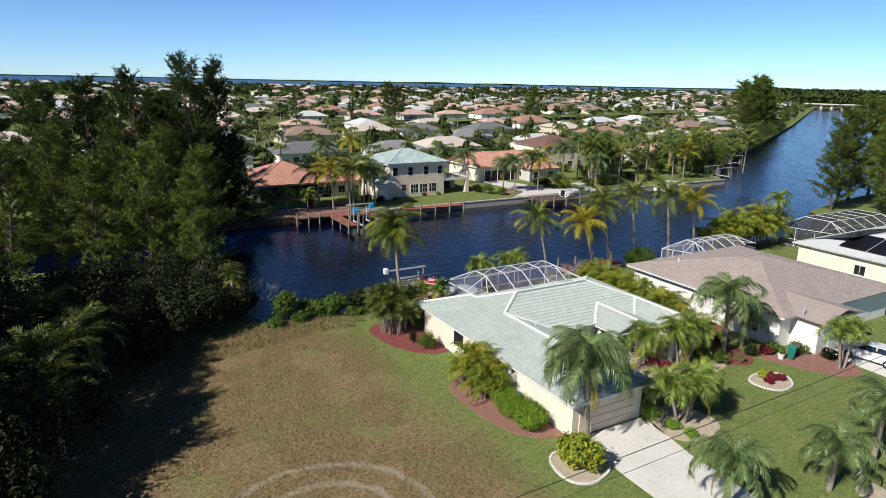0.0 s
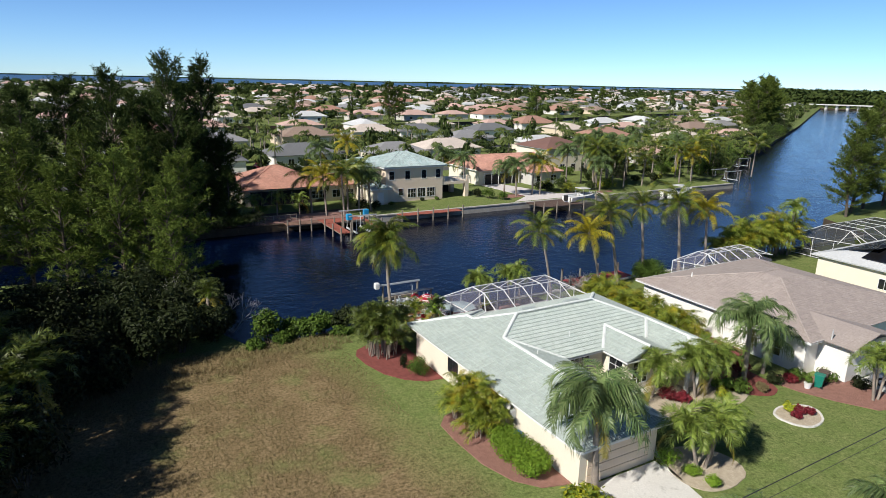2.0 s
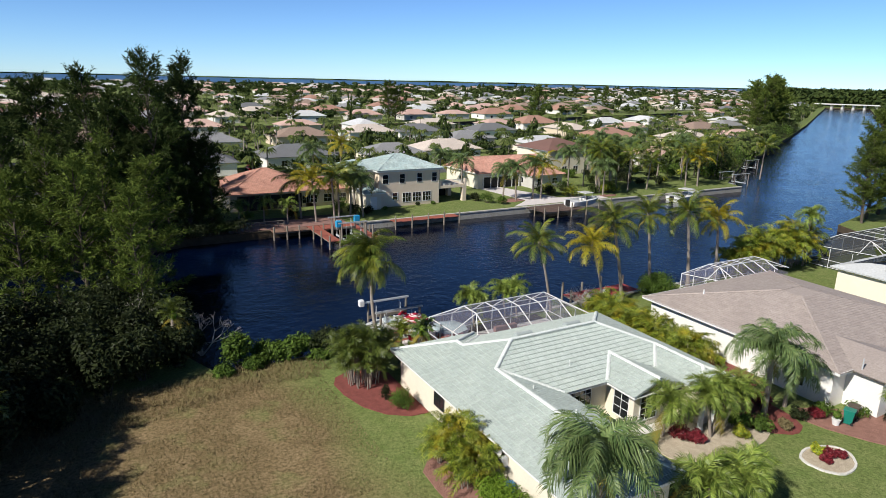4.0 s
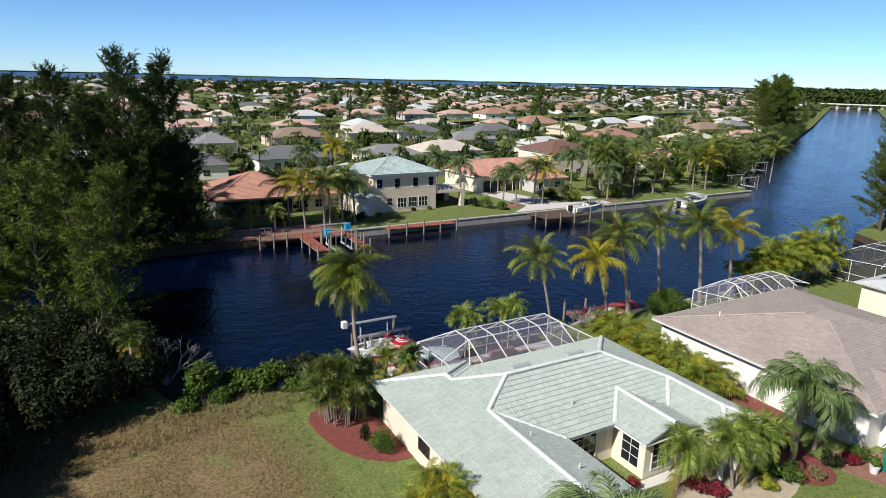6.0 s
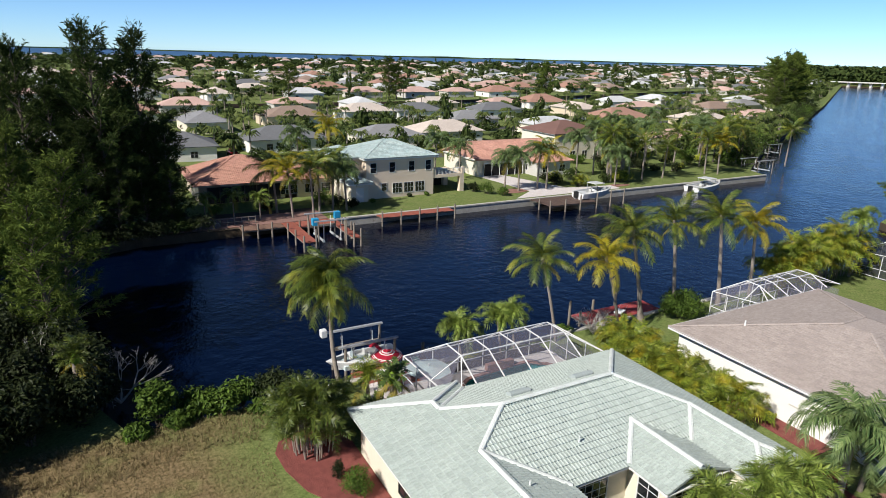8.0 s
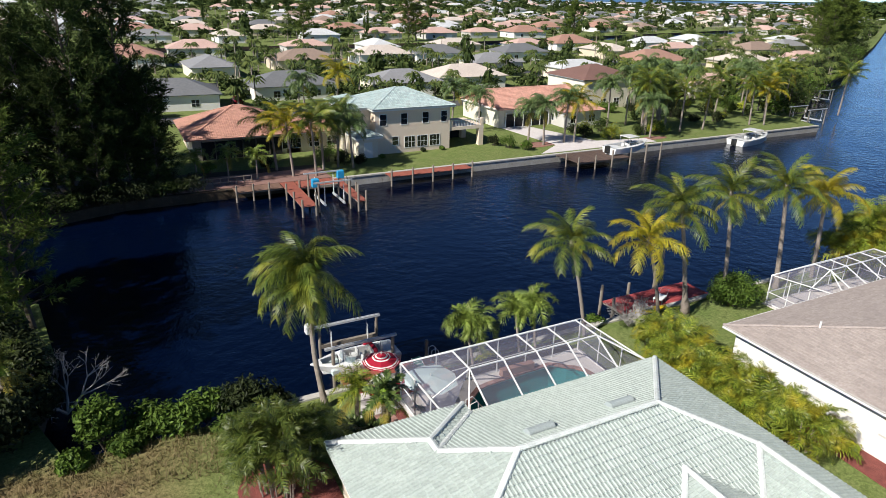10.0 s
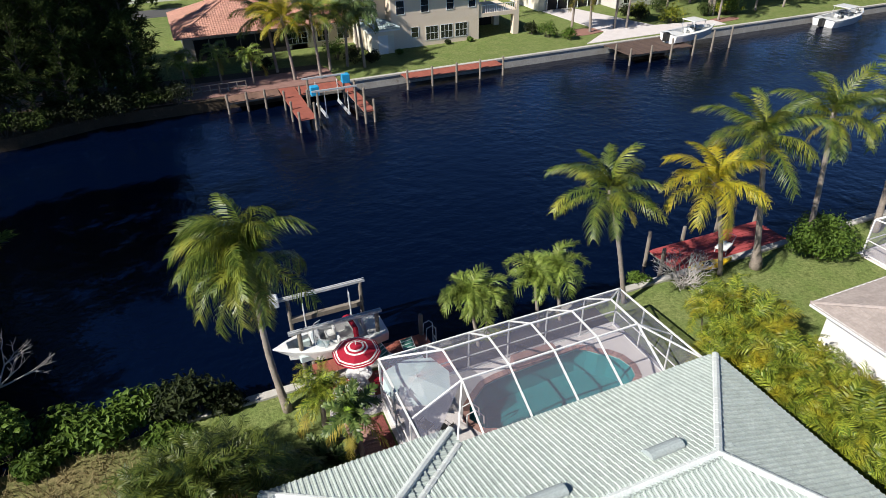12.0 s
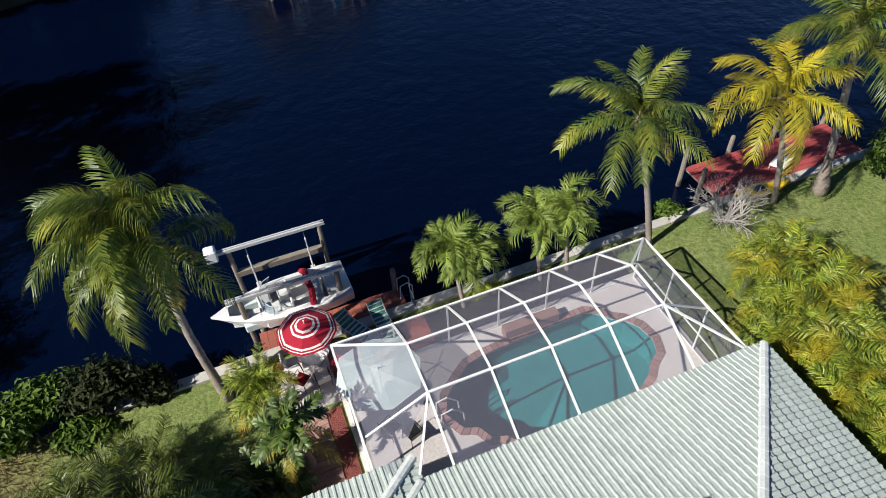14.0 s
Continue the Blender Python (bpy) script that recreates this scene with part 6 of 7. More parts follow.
def thicket():
    """The dark tangle beside the vacant lot: many shrubs and saw palms."""
    spots = [(-13.5, 11, 3.6), (-16, 9.5, 4.4), (-18.5, 8, 4.8), (-20, 11, 5.4), (-16.5, 13.5, 5.0), (-13.2, 15, 4.0), (-22.5, 7.5, 5.0), (-24, 11, 5.6), (-19, 15.5, 5.6), (-22.5, 15.5, 6.0), (-26.5, 7, 5.2), (-27.5, 11.5, 6.0),
             (-25, 3.5, 5.6), (-29, 3, 7.6), (-31, 7.5, 7.6), (-28.5, -0.5, 7.2), (-32.5, -1, 8.0), (-26, 17, 6.0), (-31, 13, 6.2), (-33, 18, 6.4), (-35, 5, 6.2), (-36, 11, 6.4), (-21.5, 4.5, 3.6), (-14.5, 18.5, 4.6), (-18, 20, 5.4),
             (-12.2, 12.4, 2.4), (-26.2, -5.0, 5.4), (-28.2, -8.5, 6.4), (-31, -12, 7.0), (-29.4, -13.0, 4.6), (-33, -17, 7.0), (-31, -5, 7.6), (-35.5, -6, 7.6), (-37, 0, 6.0), (-40, 8, 6.5), (-41, 16, 6.5)]
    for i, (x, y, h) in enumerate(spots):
        bush("thicket_tree", x, y, (h * 0.52, h * 0.52, h), M["bush_dark"], "tangled mangrove shrub beside the vacant lot, leaves darkened for shade", 3400, 0.17, 9, 200 + i, "tree", "thicket")
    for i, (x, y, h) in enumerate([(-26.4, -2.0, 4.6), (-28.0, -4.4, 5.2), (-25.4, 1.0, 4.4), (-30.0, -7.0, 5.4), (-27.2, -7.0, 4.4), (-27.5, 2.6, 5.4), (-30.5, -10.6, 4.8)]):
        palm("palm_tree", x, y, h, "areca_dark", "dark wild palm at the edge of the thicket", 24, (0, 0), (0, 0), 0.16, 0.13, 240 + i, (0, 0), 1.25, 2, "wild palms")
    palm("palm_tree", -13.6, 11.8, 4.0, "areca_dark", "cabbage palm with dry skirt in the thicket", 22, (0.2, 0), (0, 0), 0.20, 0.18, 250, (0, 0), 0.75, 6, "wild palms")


thicket()


def dead_tree(x, y, h, spread_r, seed, label, z=0.0, n=9, reach=0.5):
    """A bare, bleached branching tree."""
    rnd = random.Random(seed)
    b = Build()

    def grow_limb(p, d, ln, r, depth):
        e = p + d * ln
        b.tube([p, p.lerp(e, 0.5) + Vector((rnd.uniform(-1, 1), rnd.uniform(-1, 1), 0)) * ln * 0.06, e], [r, r * 0.8, r * 0.55], 5, False)
        if depth:
            for _ in range(rnd.choice((2, 3, 3))):
                nd = (d + Vector((rnd.gauss(0, reach), rnd.gauss(0, reach), rnd.gauss(0.05, reach * 0.6)))).normalized()
                grow_limb(e, nd, ln * rnd.uniform(0.55, 0.85), r * 0.55, depth - 1)
    for i in range(n):
        a = 2 * math.pi * i / n + rnd.uniform(-0.3, 0.3)
        d = Vector((math.cos(a) * spread_r, math.sin(a) * spread_r, 1.0)).normalized()
        grow_limb(Vector((0, 0, -0.1)), d, h * 0.34, 0.05 * h / 2, 4)
    t = empty("bare_tree", pose(x, y, z), label, "tree")
    b.part("branching_limb", M["bark_white"], t)


dead_tree(24.15, 7.15, 2.5, 0.85, 5, "leafless grey frangipani beside the red dock", n=13)
dead_tree(-11.3, 13.6, 3.8, 1.0, 6, "bleached dead tree leaning over the water", -0.6, 4, 0.45)
dead_tree(-14.5, 16.0, 4.4, 0.8, 7, "bleached dead tree in the thicket", 0, 4, 0.45)


def grass_tufts():
    """Longer dry grass over the vacant lot and along its edge."""
    rnd = random.Random(15)
    b = Build()
    n = 0
    while n < 42000:
        x, y = rnd.uniform(-27, -3), rnd.uniform(-34, 8)
        edge = y > 4.5 - abs(x + 7) * 0.2
        if noise.noise((x * 0.25, y * 0.25, 0)) < -0.12 and not edge:
            continue
        if x > -4.2 and y < 5:
            continue
        n += 1
        h = rnd.uniform(0.06, 0.17) * (2.6 if edge else 1)
        a = rnd.uniform(0, 3.14)
        w = rnd.uniform(0.015, 0.035)
        dx, dy = math.cos(a) * w, math.sin(a) * w
        lx, ly = rnd.gauss(0, h * 0.5), rnd.gauss(0, h * 0.5)
        b.add([(x - dx, y - dy, -0.01), (x + dx, y + dy, -0.01), (x + lx, y + ly, h)], [(0, 1, 2)])
    b.thing("grass", M["tall_grass"], "dry unmown grass on the vacant lot", "grass", kind="stuff")


grass_tufts()


# ---- docks and boats ----
def dock(x0, x1, y0, y1, z, material, label, posts, board_along_y=True, group=""):
    """A timber dock: separate boards on two beams, with piles."""
    d = empty("dock", pose(0, 0, 0), label, "dock", group)
    if board_along_y:
        n = int((x1 - x0) / 0.30)
        me = Build().box(-0.146, y0, z - 0.05, 0.146, y1, z, 0.006).mesh("board", material)
        for i in range(n):
            shared("board", me, d, pose(x0 + (i + 0.5) * (x1 - x0) / n, 0, 0))
        for yy in (y0 + 0.1, y1 - 0.2):
            Build().box(x0, yy, z - 0.25, x1, yy + 0.1, z - 0.052).part("beam", M["post"], d)
    else:
        n = int((y1 - y0) / 0.30)
        me = Build().box(x0, -0.146, z - 0.05, x1, 0.146, z, 0.006).mesh("board", material)
        for i in range(n):
            shared("board", me, d, pose(0, y0 + (i + 0.5) * (y1 - y0) / n, 0))
        for xx in (x0 + 0.1, x1 - 0.2):
            Build().box(xx, y0, z - 0.25, xx + 0.1, y1, z - 0.052).part("beam", M["post"], d)
    for px, py, top in posts:
        Build().tube([(px, py, -3), (px, py, top - 0.1), (px, py, top)], [0.13, 0.12, 0.09], 9).part("mooring_post", M["post"], d)
    return d


dock(3.4, 9.4, 8.55, 9.5, 0.02, M["deck_red"], "narrow red-brown timber dock beside the boat lift", [(9.2, 9.45, 1.3), (3.6, 9.6, 0.2)])
dock(24.9, 33.6, 8.55, 11.1, 0.02, M["deck_crimson"], "red-painted timber dock at the seawall", [(24.8, 11.1, 1.4), (27.6, 11.2, 1.0), (30.3, 11.2, 1.3), (33.6, 11.2, 1.0), (24.9, 9.8, 0.9)], False)
dock(23.2, 35.0, 49.6, 51.55, 0.1, M["deck_red"], "long red timber dock at the far seawall", [(23.3, 49.5, 1.1), (26.2, 49.5, 1.1), (29.1, 49.5, 1.1), (32.0, 49.5, 1.1), (34.9, 49.5, 1.1)])
dock(50.0, 59.5, 46.3, 51.55, 0.05, M["deck_dark"], "dark timber dock with a boat beside it", [(50, 46.2, 0.9), (53, 46.2, 0.9), (56, 46.2, 1.4), (59.4, 46.2, 1.4), (50, 49, 0.8), (62.5, 46.4, 1.6), (66, 47, 1.6), (62.5, 49.8, 1.6)])
dock(4.4, 9.8, 50.2, 52.4, 0.1, M["deck_worn"], "weathered red dock along the shaded bank", [(x, 50.3, 0.9) for x in (4.5, 6.4, 8.2)])
dock(9.9, 11.6, 42.2, 52.4, 0.1, M["deck_red"], "red timber pier of the boat lift", [(10.0, 42.3, 0.9), (11.5, 42.3, 1.6), (9.9, 45.5, 0.9), (9.9, 49, 0.9), (11.6, 45.5, 1.8), (11.6, 49.5, 1.0)], False)
dock(16.1, 17.2, 41.8, 52.2, 0.1, M["deck_red"], "red timber finger pier", [(16.2, 41.9, 2.0), (17.1, 41.9, 1.2), (17.2, 45.5, 1.2), (16.2, 45, 2.0), (17.2, 49, 1.0)], False)
dock(11.7, 16.0, 49.4, 52.2, 0.1, M["deck_red"], "landing between the two piers", [], True)
poly_bed("patio", [(-4, 52.6), (16.4, 52.4), (16.4, 57.5), (-4, 58)], M["coping"], "brown paved terrace on the shaded bank", 0.12, "terrace")
poly_bed("patio", [(48.5, 53), (71, 53), (71, 55.6), (62, 57), (58, 71.5), (53, 71.5), (54, 57)], M["deck_stone"], "pale paved terrace behind the far seawall", 0.06, "terrace")


def boat_lift(x0, x1, y0, y1, z_top, label, boxes=None):
    """Four piles, two steel beams, cradle rails and cables."""
    b = empty("boat_lift", pose(0, 0, 0), label, "boat lift")
    for x in (x0, x1):
        for y in (y0, y1):
            Build().tube([(x, y, -3), (x, y, z_top)], 0.11, 10).part("mooring_post", M["post"], b)
    for y in (y0, y1):
        Build().box(x0 - 0.5, y - 0.10, z_top, x1 + 0.25, y - 0.04, z_top + 0.14).part("beam", M["steel"], b)
        Build().box(x0 - 0.5, y + 0.04, z_top, x1 + 0.25, y + 0.10, z_top + 0.14).part("beam", M["steel"], b)
        Build().tube([(x0 - 0.4, y, z_top + 0.08), (x1 + 0.1, y, z_top + 0.08)], 0.03, 8).part("drive_shaft", M["white_paint"], b)
    for x in (x0 + 0.7, x1 - 0.7):
        Build().box(x - 0.1, y0, -0.45, x + 0.1, y1, -0.25).part("cradle", M["steel"], b)
        for y in (y0 + 0.25, y1 - 0.25):
            Build().tube([(x, y, -0.3), (x, y, z_top - 0.3 if y > y0 + 1 else 1.7)], 0.035, 6).part("guide_post", M["white_paint"], b)
        for y in (y0, y1):
            Build().tube([(x, y, -0.3), (x, y, z_top)], 0.012, 4).part("cable", M["steel"], b)
    Build().box(x0, y1 - 0.12, 0.45, x1, y1 + 0.12, 0.72).part("brace", M["post"], b)
    return b


lift = boat_lift(3.15, 7.0, 9.75, 12.6, 1.95, "boat lift of grey piles and galvanised beams")
Build().box(2.25, 12.35, 1.72, 2.72, 12.85, 2.35, 0.06).part("motor_box", M["white_paint"], lift, "white motor cover")
far_lift = boat_lift(12.1, 15.7, 43.2, 47.4, 2.2, "boat lift between two red piers")
for x, y in ((12.2, 44.8), (15.9, 47.3)):
    Build().box(x - 0.4, y - 0.35, 1.4, x + 0.4, y + 0.35, 2.3, 0.05).part("motor_box", M["sky_blue"], far_lift, "bright blue motor cover")
boat_lift(113.5, 118.5, 56.4, 60.4, 1.9, "grey boat lift at the end of the seawall")
boat_lift(141.9, 146.9, 73.8, 77.8, 1.9, "grey boat lift beyond the seawall")


def motor_boat(m, L, label, canopy=False, stripe=None):
    """An open runabout: hull with a pointed bow along +x, deck, cockpit, screen, seats."""
    bt = empty("motor_boat", m, label, "boat")
    N = 25
    k = L / 5.7
    st = []
    for i in range(N):
        f = i / (N - 1)
        half = 1.12 * k * (1 - max(0.0, (f - 0.42) / 0.58) ** 2.1) * (0.88 + 0.12 * min(1.0, f * 7))
        keel = (-0.55 + 0.62 * max(0.0, (f - 0.5) / 0.5) ** 2.2) * k
        sheer = (0.36 + 0.20 * f ** 2) * k
        rake = 0.55 * k * max(0.0, (f - 0.6) / 0.4) ** 1.5
        well = 0.74 if 0.10 < f < 0.60 else (0.56 if 0.66 < f < 0.88 else 0.0)
        st.append((f * L - L * 0.5, max(half, 0.02), keel, sheer, rake, well))
    hull = Build()
    for x, hf, kz, sh, rk, _ in st:
        for sg in (1, -1):
            hull.v += [(x - rk, 0, kz), (x - rk * 0.8, sg * hf * 0.78, kz + (sh - kz) * 0.30), (x - rk * 0.7, sg * hf * 0.86, kz + (sh - kz) * 0.36), (x - rk * 0.2, sg * hf * 0.98, kz + (sh - kz) * 0.85), (x, sg * hf, sh)]
    for i in range(N - 1):
        for j in range(4):
            a, b = i * 10 + j, i * 10 + 5 + j
            hull.f += [(a, a + 1, a + 11, a + 10), (b + 1, b, b + 10, b + 11)]
    hull.f.append((4, 3, 2, 1, 0, 6, 7, 8, 9))
    hull.part("hull", M["gelcoat"], bt, "white fibreglass hull")
    for sg in (-1, 1):
        dk = Build()
        for p, q in zip(st, st[1:]):
            inn = min(p[5], q[5])
            ring = [(p[0], sg * p[1], p[3]), (q[0], sg * q[1], q[3]), (q[0], sg * q[1] * 0.93, q[3] + 0.06), (p[0], sg * p[1] * 0.93, p[3] + 0.06), (q[0], sg * q[1] * inn, q[3] + 0.09), (p[0], sg * p[1] * inn, p[3] + 0.09),
                    (q[0], sg * q[1] * inn, -0.15), (p[0], sg * p[1] * inn, -0.15)]
            dk.add(ring, [(0, 1, 2, 3), (3, 2, 4, 5)] + ([(5, 4, 6, 7)] if inn else []))
        dk.weld().part("side_deck", M["gelcoat"], bt)
    fl = Build()
    for p, q in zip(st, st[1:]):
        if min(p[5], q[5]):
            fl.add([(p[0], -p[1] * p[5], -0.14), (q[0], -q[1] * q[5], -0.14), (q[0], q[1] * q[5], -0.14), (p[0], p[1] * p[5], -0.14)], [(0, 1, 2, 3)])
    fl.weld().part("cockpit_floor", M["vinyl"], bt, "pale grey cockpit floor")
    w = L * 0.12
    Build().box(-L * 0.46, -w, 0.1, -L * 0.32, w, 0.56, 0.08).part("engine_cover", M["vinyl"], bt, "padded engine cover")
    Build().box(-L * 0.30, -w, -0.15, -L * 0.235, w, 0.48, 0.06).part("bench_seat", M["vinyl"], bt)
    for y in (-w * 0.62, w * 0.62):
        Build().box(-L * 0.06, y - 0.25, -0.15, L * 0.02, y + 0.25, 0.35, 0.07).part("seat", M["vinyl"], bt)
        Build().box(-L * 0.075, y - 0.25, 0.2, -L * 0.055, y + 0.25, 0.7, 0.03).part("backrest", M["vinyl"], bt)
    for sg in (-1, 1):
        Build().box(L * 0.07, sg * w * 0.95 - 0.28, -0.18, L * 0.15, sg * w * 0.95 + 0.28, 0.52, 0.05).part("console", M["gelcoat"], bt)
        Build().box(L * 0.16, sg * w * 0.85 - 0.2, -0.15, L * 0.30, sg * w * 0.85 + 0.2, 0.25, 0.05).part("bow_seat", M["pale_cloth"], bt, "pale blue bow cushion")
    ws = Build()
    arc = [(L * 0.06, -w * 1.35), (L * 0.12, -w * 1.1), (L * 0.155, -w * 0.5), (L * 0.16, 0), (L * 0.155, w * 0.5), (L * 0.12, w * 1.1), (L * 0.06, w * 1.35)]
    for (xa, ya), (xb, yb) in zip(arc, arc[1:]):
        ws.add([(xa, ya, 0.45), (xb, yb, 0.45), (xb - 0.15, yb * 0.95, 0.88), (xa - 0.15, ya * 0.95, 0.88)], [(0, 1, 2, 3)])
    ws.part("windscreen", M["glass"], bt)
    Build().tube([(x - 0.15, y * 0.95, 0.89) for x, y in arc], 0.022, 6).part("windscreen_rail", M["steel"], bt)
    if stripe:
        Build().tube([(-L * 0.20, -w * 1.5, 0.45), (-L * 0.22, -w * 0.8, 0.85), (-L * 0.21, 0, 0.93), (-L * 0.22, w * 0.8, 0.85), (-L * 0.20, w * 1.5, 0.45)], 0.13, 8).part("folded_canopy", M["red_cloth"], bt, "rolled red canvas canopy")
    if canopy:
        t = Build().box(-L * 0.12, -w * 1.1, 1.75, L * 0.14, w * 1.1, 1.84, 0.03)
        t.part("hard_top", M["gelcoat"], bt)
        for x in (-L * 0.1, L * 0.12):
            for y in (-w, w):
                Build().tube([(x, y, 0.3), (x, y, 1.76)], 0.03, 6).part("top_post", M["steel"], bt)
        Build().box(-L * 0.58, -0.3, -0.3, -L * 0.5, 0.3, 0.75, 0.06).part("outboard_engine", M["black_metal"], bt, "black outboard engine")
    return bt


motor_boat(pose(4.65, 10.35, 0.35, 0, 0, 182), 5.6, "white runabout with a rolled red canopy on the lift", stripe=True)
motor_boat(pose(61.5, 49.2, 0.6, 0, 0, 5), 8.0, "white boat with hard top beside the dark dock", True)
motor_boat(pose(90.0, 50.2, -0.75, 0, 0, 8), 9.5, "white cabin boat moored at the far seawall", True)


def kayak(m, label, material):
    k = empty("kayak", m, label, "kayak")
    b = Build()
    N = 11
    for i in range(N):
        f = i / (N - 1) * 2 - 1
        hw = 0.40 * (1 - abs(f) ** 2.3) + 0.01
        b.v += [(f * 1.5, -hw * 0.6, 0.0 + 0.12 * f * f), (f * 1.5, hw * 0.6, 0.12 * f * f), (f * 1.5, hw, 0.2 + 0.1 * f * f), (f * 1.5, hw * 0.5, 0.27 + 0.1 * f * f), (f * 1.5, -hw * 0.5, 0.27 + 0.1 * f * f), (f * 1.5, -hw, 0.2 + 0.1 * f * f)]
    for i in range(N - 1):
        for j in range(6):
            a, c = i * 6 + j, i * 6 + (j + 1) % 6
            b.f.append((a, c, c + 6, a + 6))
    b.f += [(5, 4, 3, 2, 1, 0), tuple(range((N - 1) * 6, N * 6))]
    b.part("hull", material, k, smooth=True)
    Build().box(-0.45, -0.2, 0.25, 0.15, 0.2, 0.30, 0.02).part("seat", M["black_metal"], k, "dark seat well")


kayak(pose(26.8, 8.0, 0.14, 0, 0, -5), "yellow kayak lying on the seawall", M["yellow"])


# ---- patio furniture ----
def parasol(x, y, z, r, h, rings, label, pole_mat, square=False):
    """A fabric umbrella: ribs, a faceted canopy in bands, pole and base. rings: (outer radius share, material)."""
    u = empty("parasol", pose(x, y, z), label, "umbrella")
    n = 4 if square else 8
    off = math.pi / 4 if square else math.pi / 8
    Build().tube([(0, 0, 0), (0, 0, h + 0.15)], 0.025, 8).part("pole", pole_mat, u)
    Build().tube([(0, 0, 0), (0, 0, 0.08), (0, 0, 0.1)], [0.26, 0.24, 0.05], 14).part("base", M["steel"], u)
    prev = 0.0
    for share, mat in rings:
        b = Build()
        for i in range(n):
            a0, a1 = off + 2 * math.pi * i / n, off + 2 * math.pi * (i + 1) / n
            q = []
            for rr in (prev, share):
                zz = h - (0.16 if square else 0.42) * r * rr ** 1.25
                q.append([(rr * r * math.cos(a0), rr * r * math.sin(a0), zz), (rr * r * math.cos((a0 + a1) / 2) * 0.955, rr * r * math.sin((a0 + a1) / 2) * 0.955, zz - 0.02 * rr), (rr * r * math.cos(a1), rr * r * math.sin(a1), zz)])
            b.add([*q[0], *q[1]], [(0, 3, 4, 1), (1, 4, 5, 2)])
        b.part("canopy_band", mat, u)
        prev = share
    for i in range(n):
        a = off + 2 * math.pi * i / n
        Build().tube([(0, 0, h - 0.02), (r * math.cos(a), r * math.sin(a), h - (0.16 if square else 0.42) * r - 0.02)], 0.012, 5).part("rib", M["steel"], u)
    return u


R, C = M["red_cloth"], M["white_cloth"]
parasol(5.25, 7.2, 0.06, 1.12, 2.45, [(0.26, R), (0.34, C), (0.42, R), (0.49, C), (0.80, R), (0.86, C), (0.91, R), (0.94, C), (1.0, R)], "crimson patio umbrella with white rings", M["white_paint"])
parasol(7.15, 4.6, DZ, 1.6, 1.95, [(0.98, M["thin_cloth"]), (1.0, M["white_cloth"])], "pale aqua square umbrella inside the pool cage", M["white_paint"], True)


def round_table(x, y, z, r, label):
    t = empty("patio_table", pose(x, y, z), label, "table")
    Build().tube([(0, 0, 0.70), (0, 0, 0.72), (0, 0, 0.74)], [r * 0.97, r, r * 0.97], 24).part("tabletop", M["white_paint"], t)
    for i in range(4):
        a = math.pi / 4 + i * math.pi / 2
        Build().tube([(0.5 * r * math.cos(a), 0.5 * r * math.sin(a), 0.7), (0.8 * r * math.cos(a), 0.8 * r * math.sin(a), 0)], 0.02, 6).part("leg", M["white_paint"], t)


def patio_chair(m, cloth, frame_mat, label, group=""):
    c = empty("patio_chair", m, label, "chair", group)
    Build().box(-0.24, -0.24, 0.42, 0.24, 0.24, 0.47, 0.015).part("seat", cloth, c)
    Build().bar((-0.25, 0, 0.47), (-0.38, 0, 0.95), 0.46, 0.04).part("backrest", cloth, c)
    for x in (-0.24, 0.24):
        for y in (-0.24, 0.24):
            Build().tube([(x, y, 0.44), (x * 1.1, y * 1.1, 0)], 0.014, 6).part("leg", frame_mat, c)
    for y in (-0.27, 0.27):
        Build().tube([(-0.3, y, 0.66), (0.2, y, 0.64), (0.26, y, 0.0)], 0.014, 6).part("armrest", frame_mat, c)


round_table(5.25, 7.2, 0.06, 0.62, "round white patio table under the red umbrella")
for x, y, t in ((4.55, 6.35, 45), (5.3, 6.1, 95), (6.0, 6.6, 150), (4.4, 7.2, 0)):
    patio_chair(pose(x, y, 0.06, 0, 0, t), M["red_cloth"] if t in (45, 150) else M["white_cloth"], M["black_metal"], "patio chair with a red cushion" if t in (45, 150) else "white patio chair by the table", "patio chairs")
for x, y, t in ((7.0, 3.2, 30), (7.6, 2.7, 110)):
    patio_chair(pose(x, y, DZ, 0, 0, t), M["black_metal"], M["black_metal"], "dark metal chair on the pool deck", "deck chairs")


def lounger(m, cloth, label):
    s = empty("sun_lounger", m, label, "lounger", "loungers by the dock")
    seat = Build().bar((-0.55, 0, 0.335), (0.95, 0, 0.335), 0.56, 0.015).part("seat", cloth, s)
    rest = Build().bar((-0.55, 0, 0.335), (-1.02, 0, 0.70), 0.56, 0.015).part("backrest", cloth, s)
    for k in range(7):                    # pale straps woven across the webbing
        x = -0.42 + k * 0.21
        Build().bar((x, -0.30, 0.352), (x, 0.30, 0.352), 0.085, 0.012).part("strap", M["pale_cloth"], seat)
    for k in range(3):
        f = (k + 0.7) / 3.4
        Build().bar((-0.55 - 0.47 * f, -0.30, 0.352 + 0.365 * f), (-0.55 - 0.47 * f, 0.30, 0.352 + 0.365 * f), 0.07, 0.012).part("strap", M["pale_cloth"], rest)
    for y in (-0.31, 0.31):
        Build().tube([(-1.03, y, 0.72), (-0.55, y, 0.36), (0.97, y, 0.36)], 0.018, 6).part("side_rail", M["white_paint"], s)
        for x in (-0.6, 0.0, 0.8):
            Build().tube([(x, y, 0.35), (x - 0.05, y, 0)], 0.016, 6).part("leg", M["white_paint"], s)


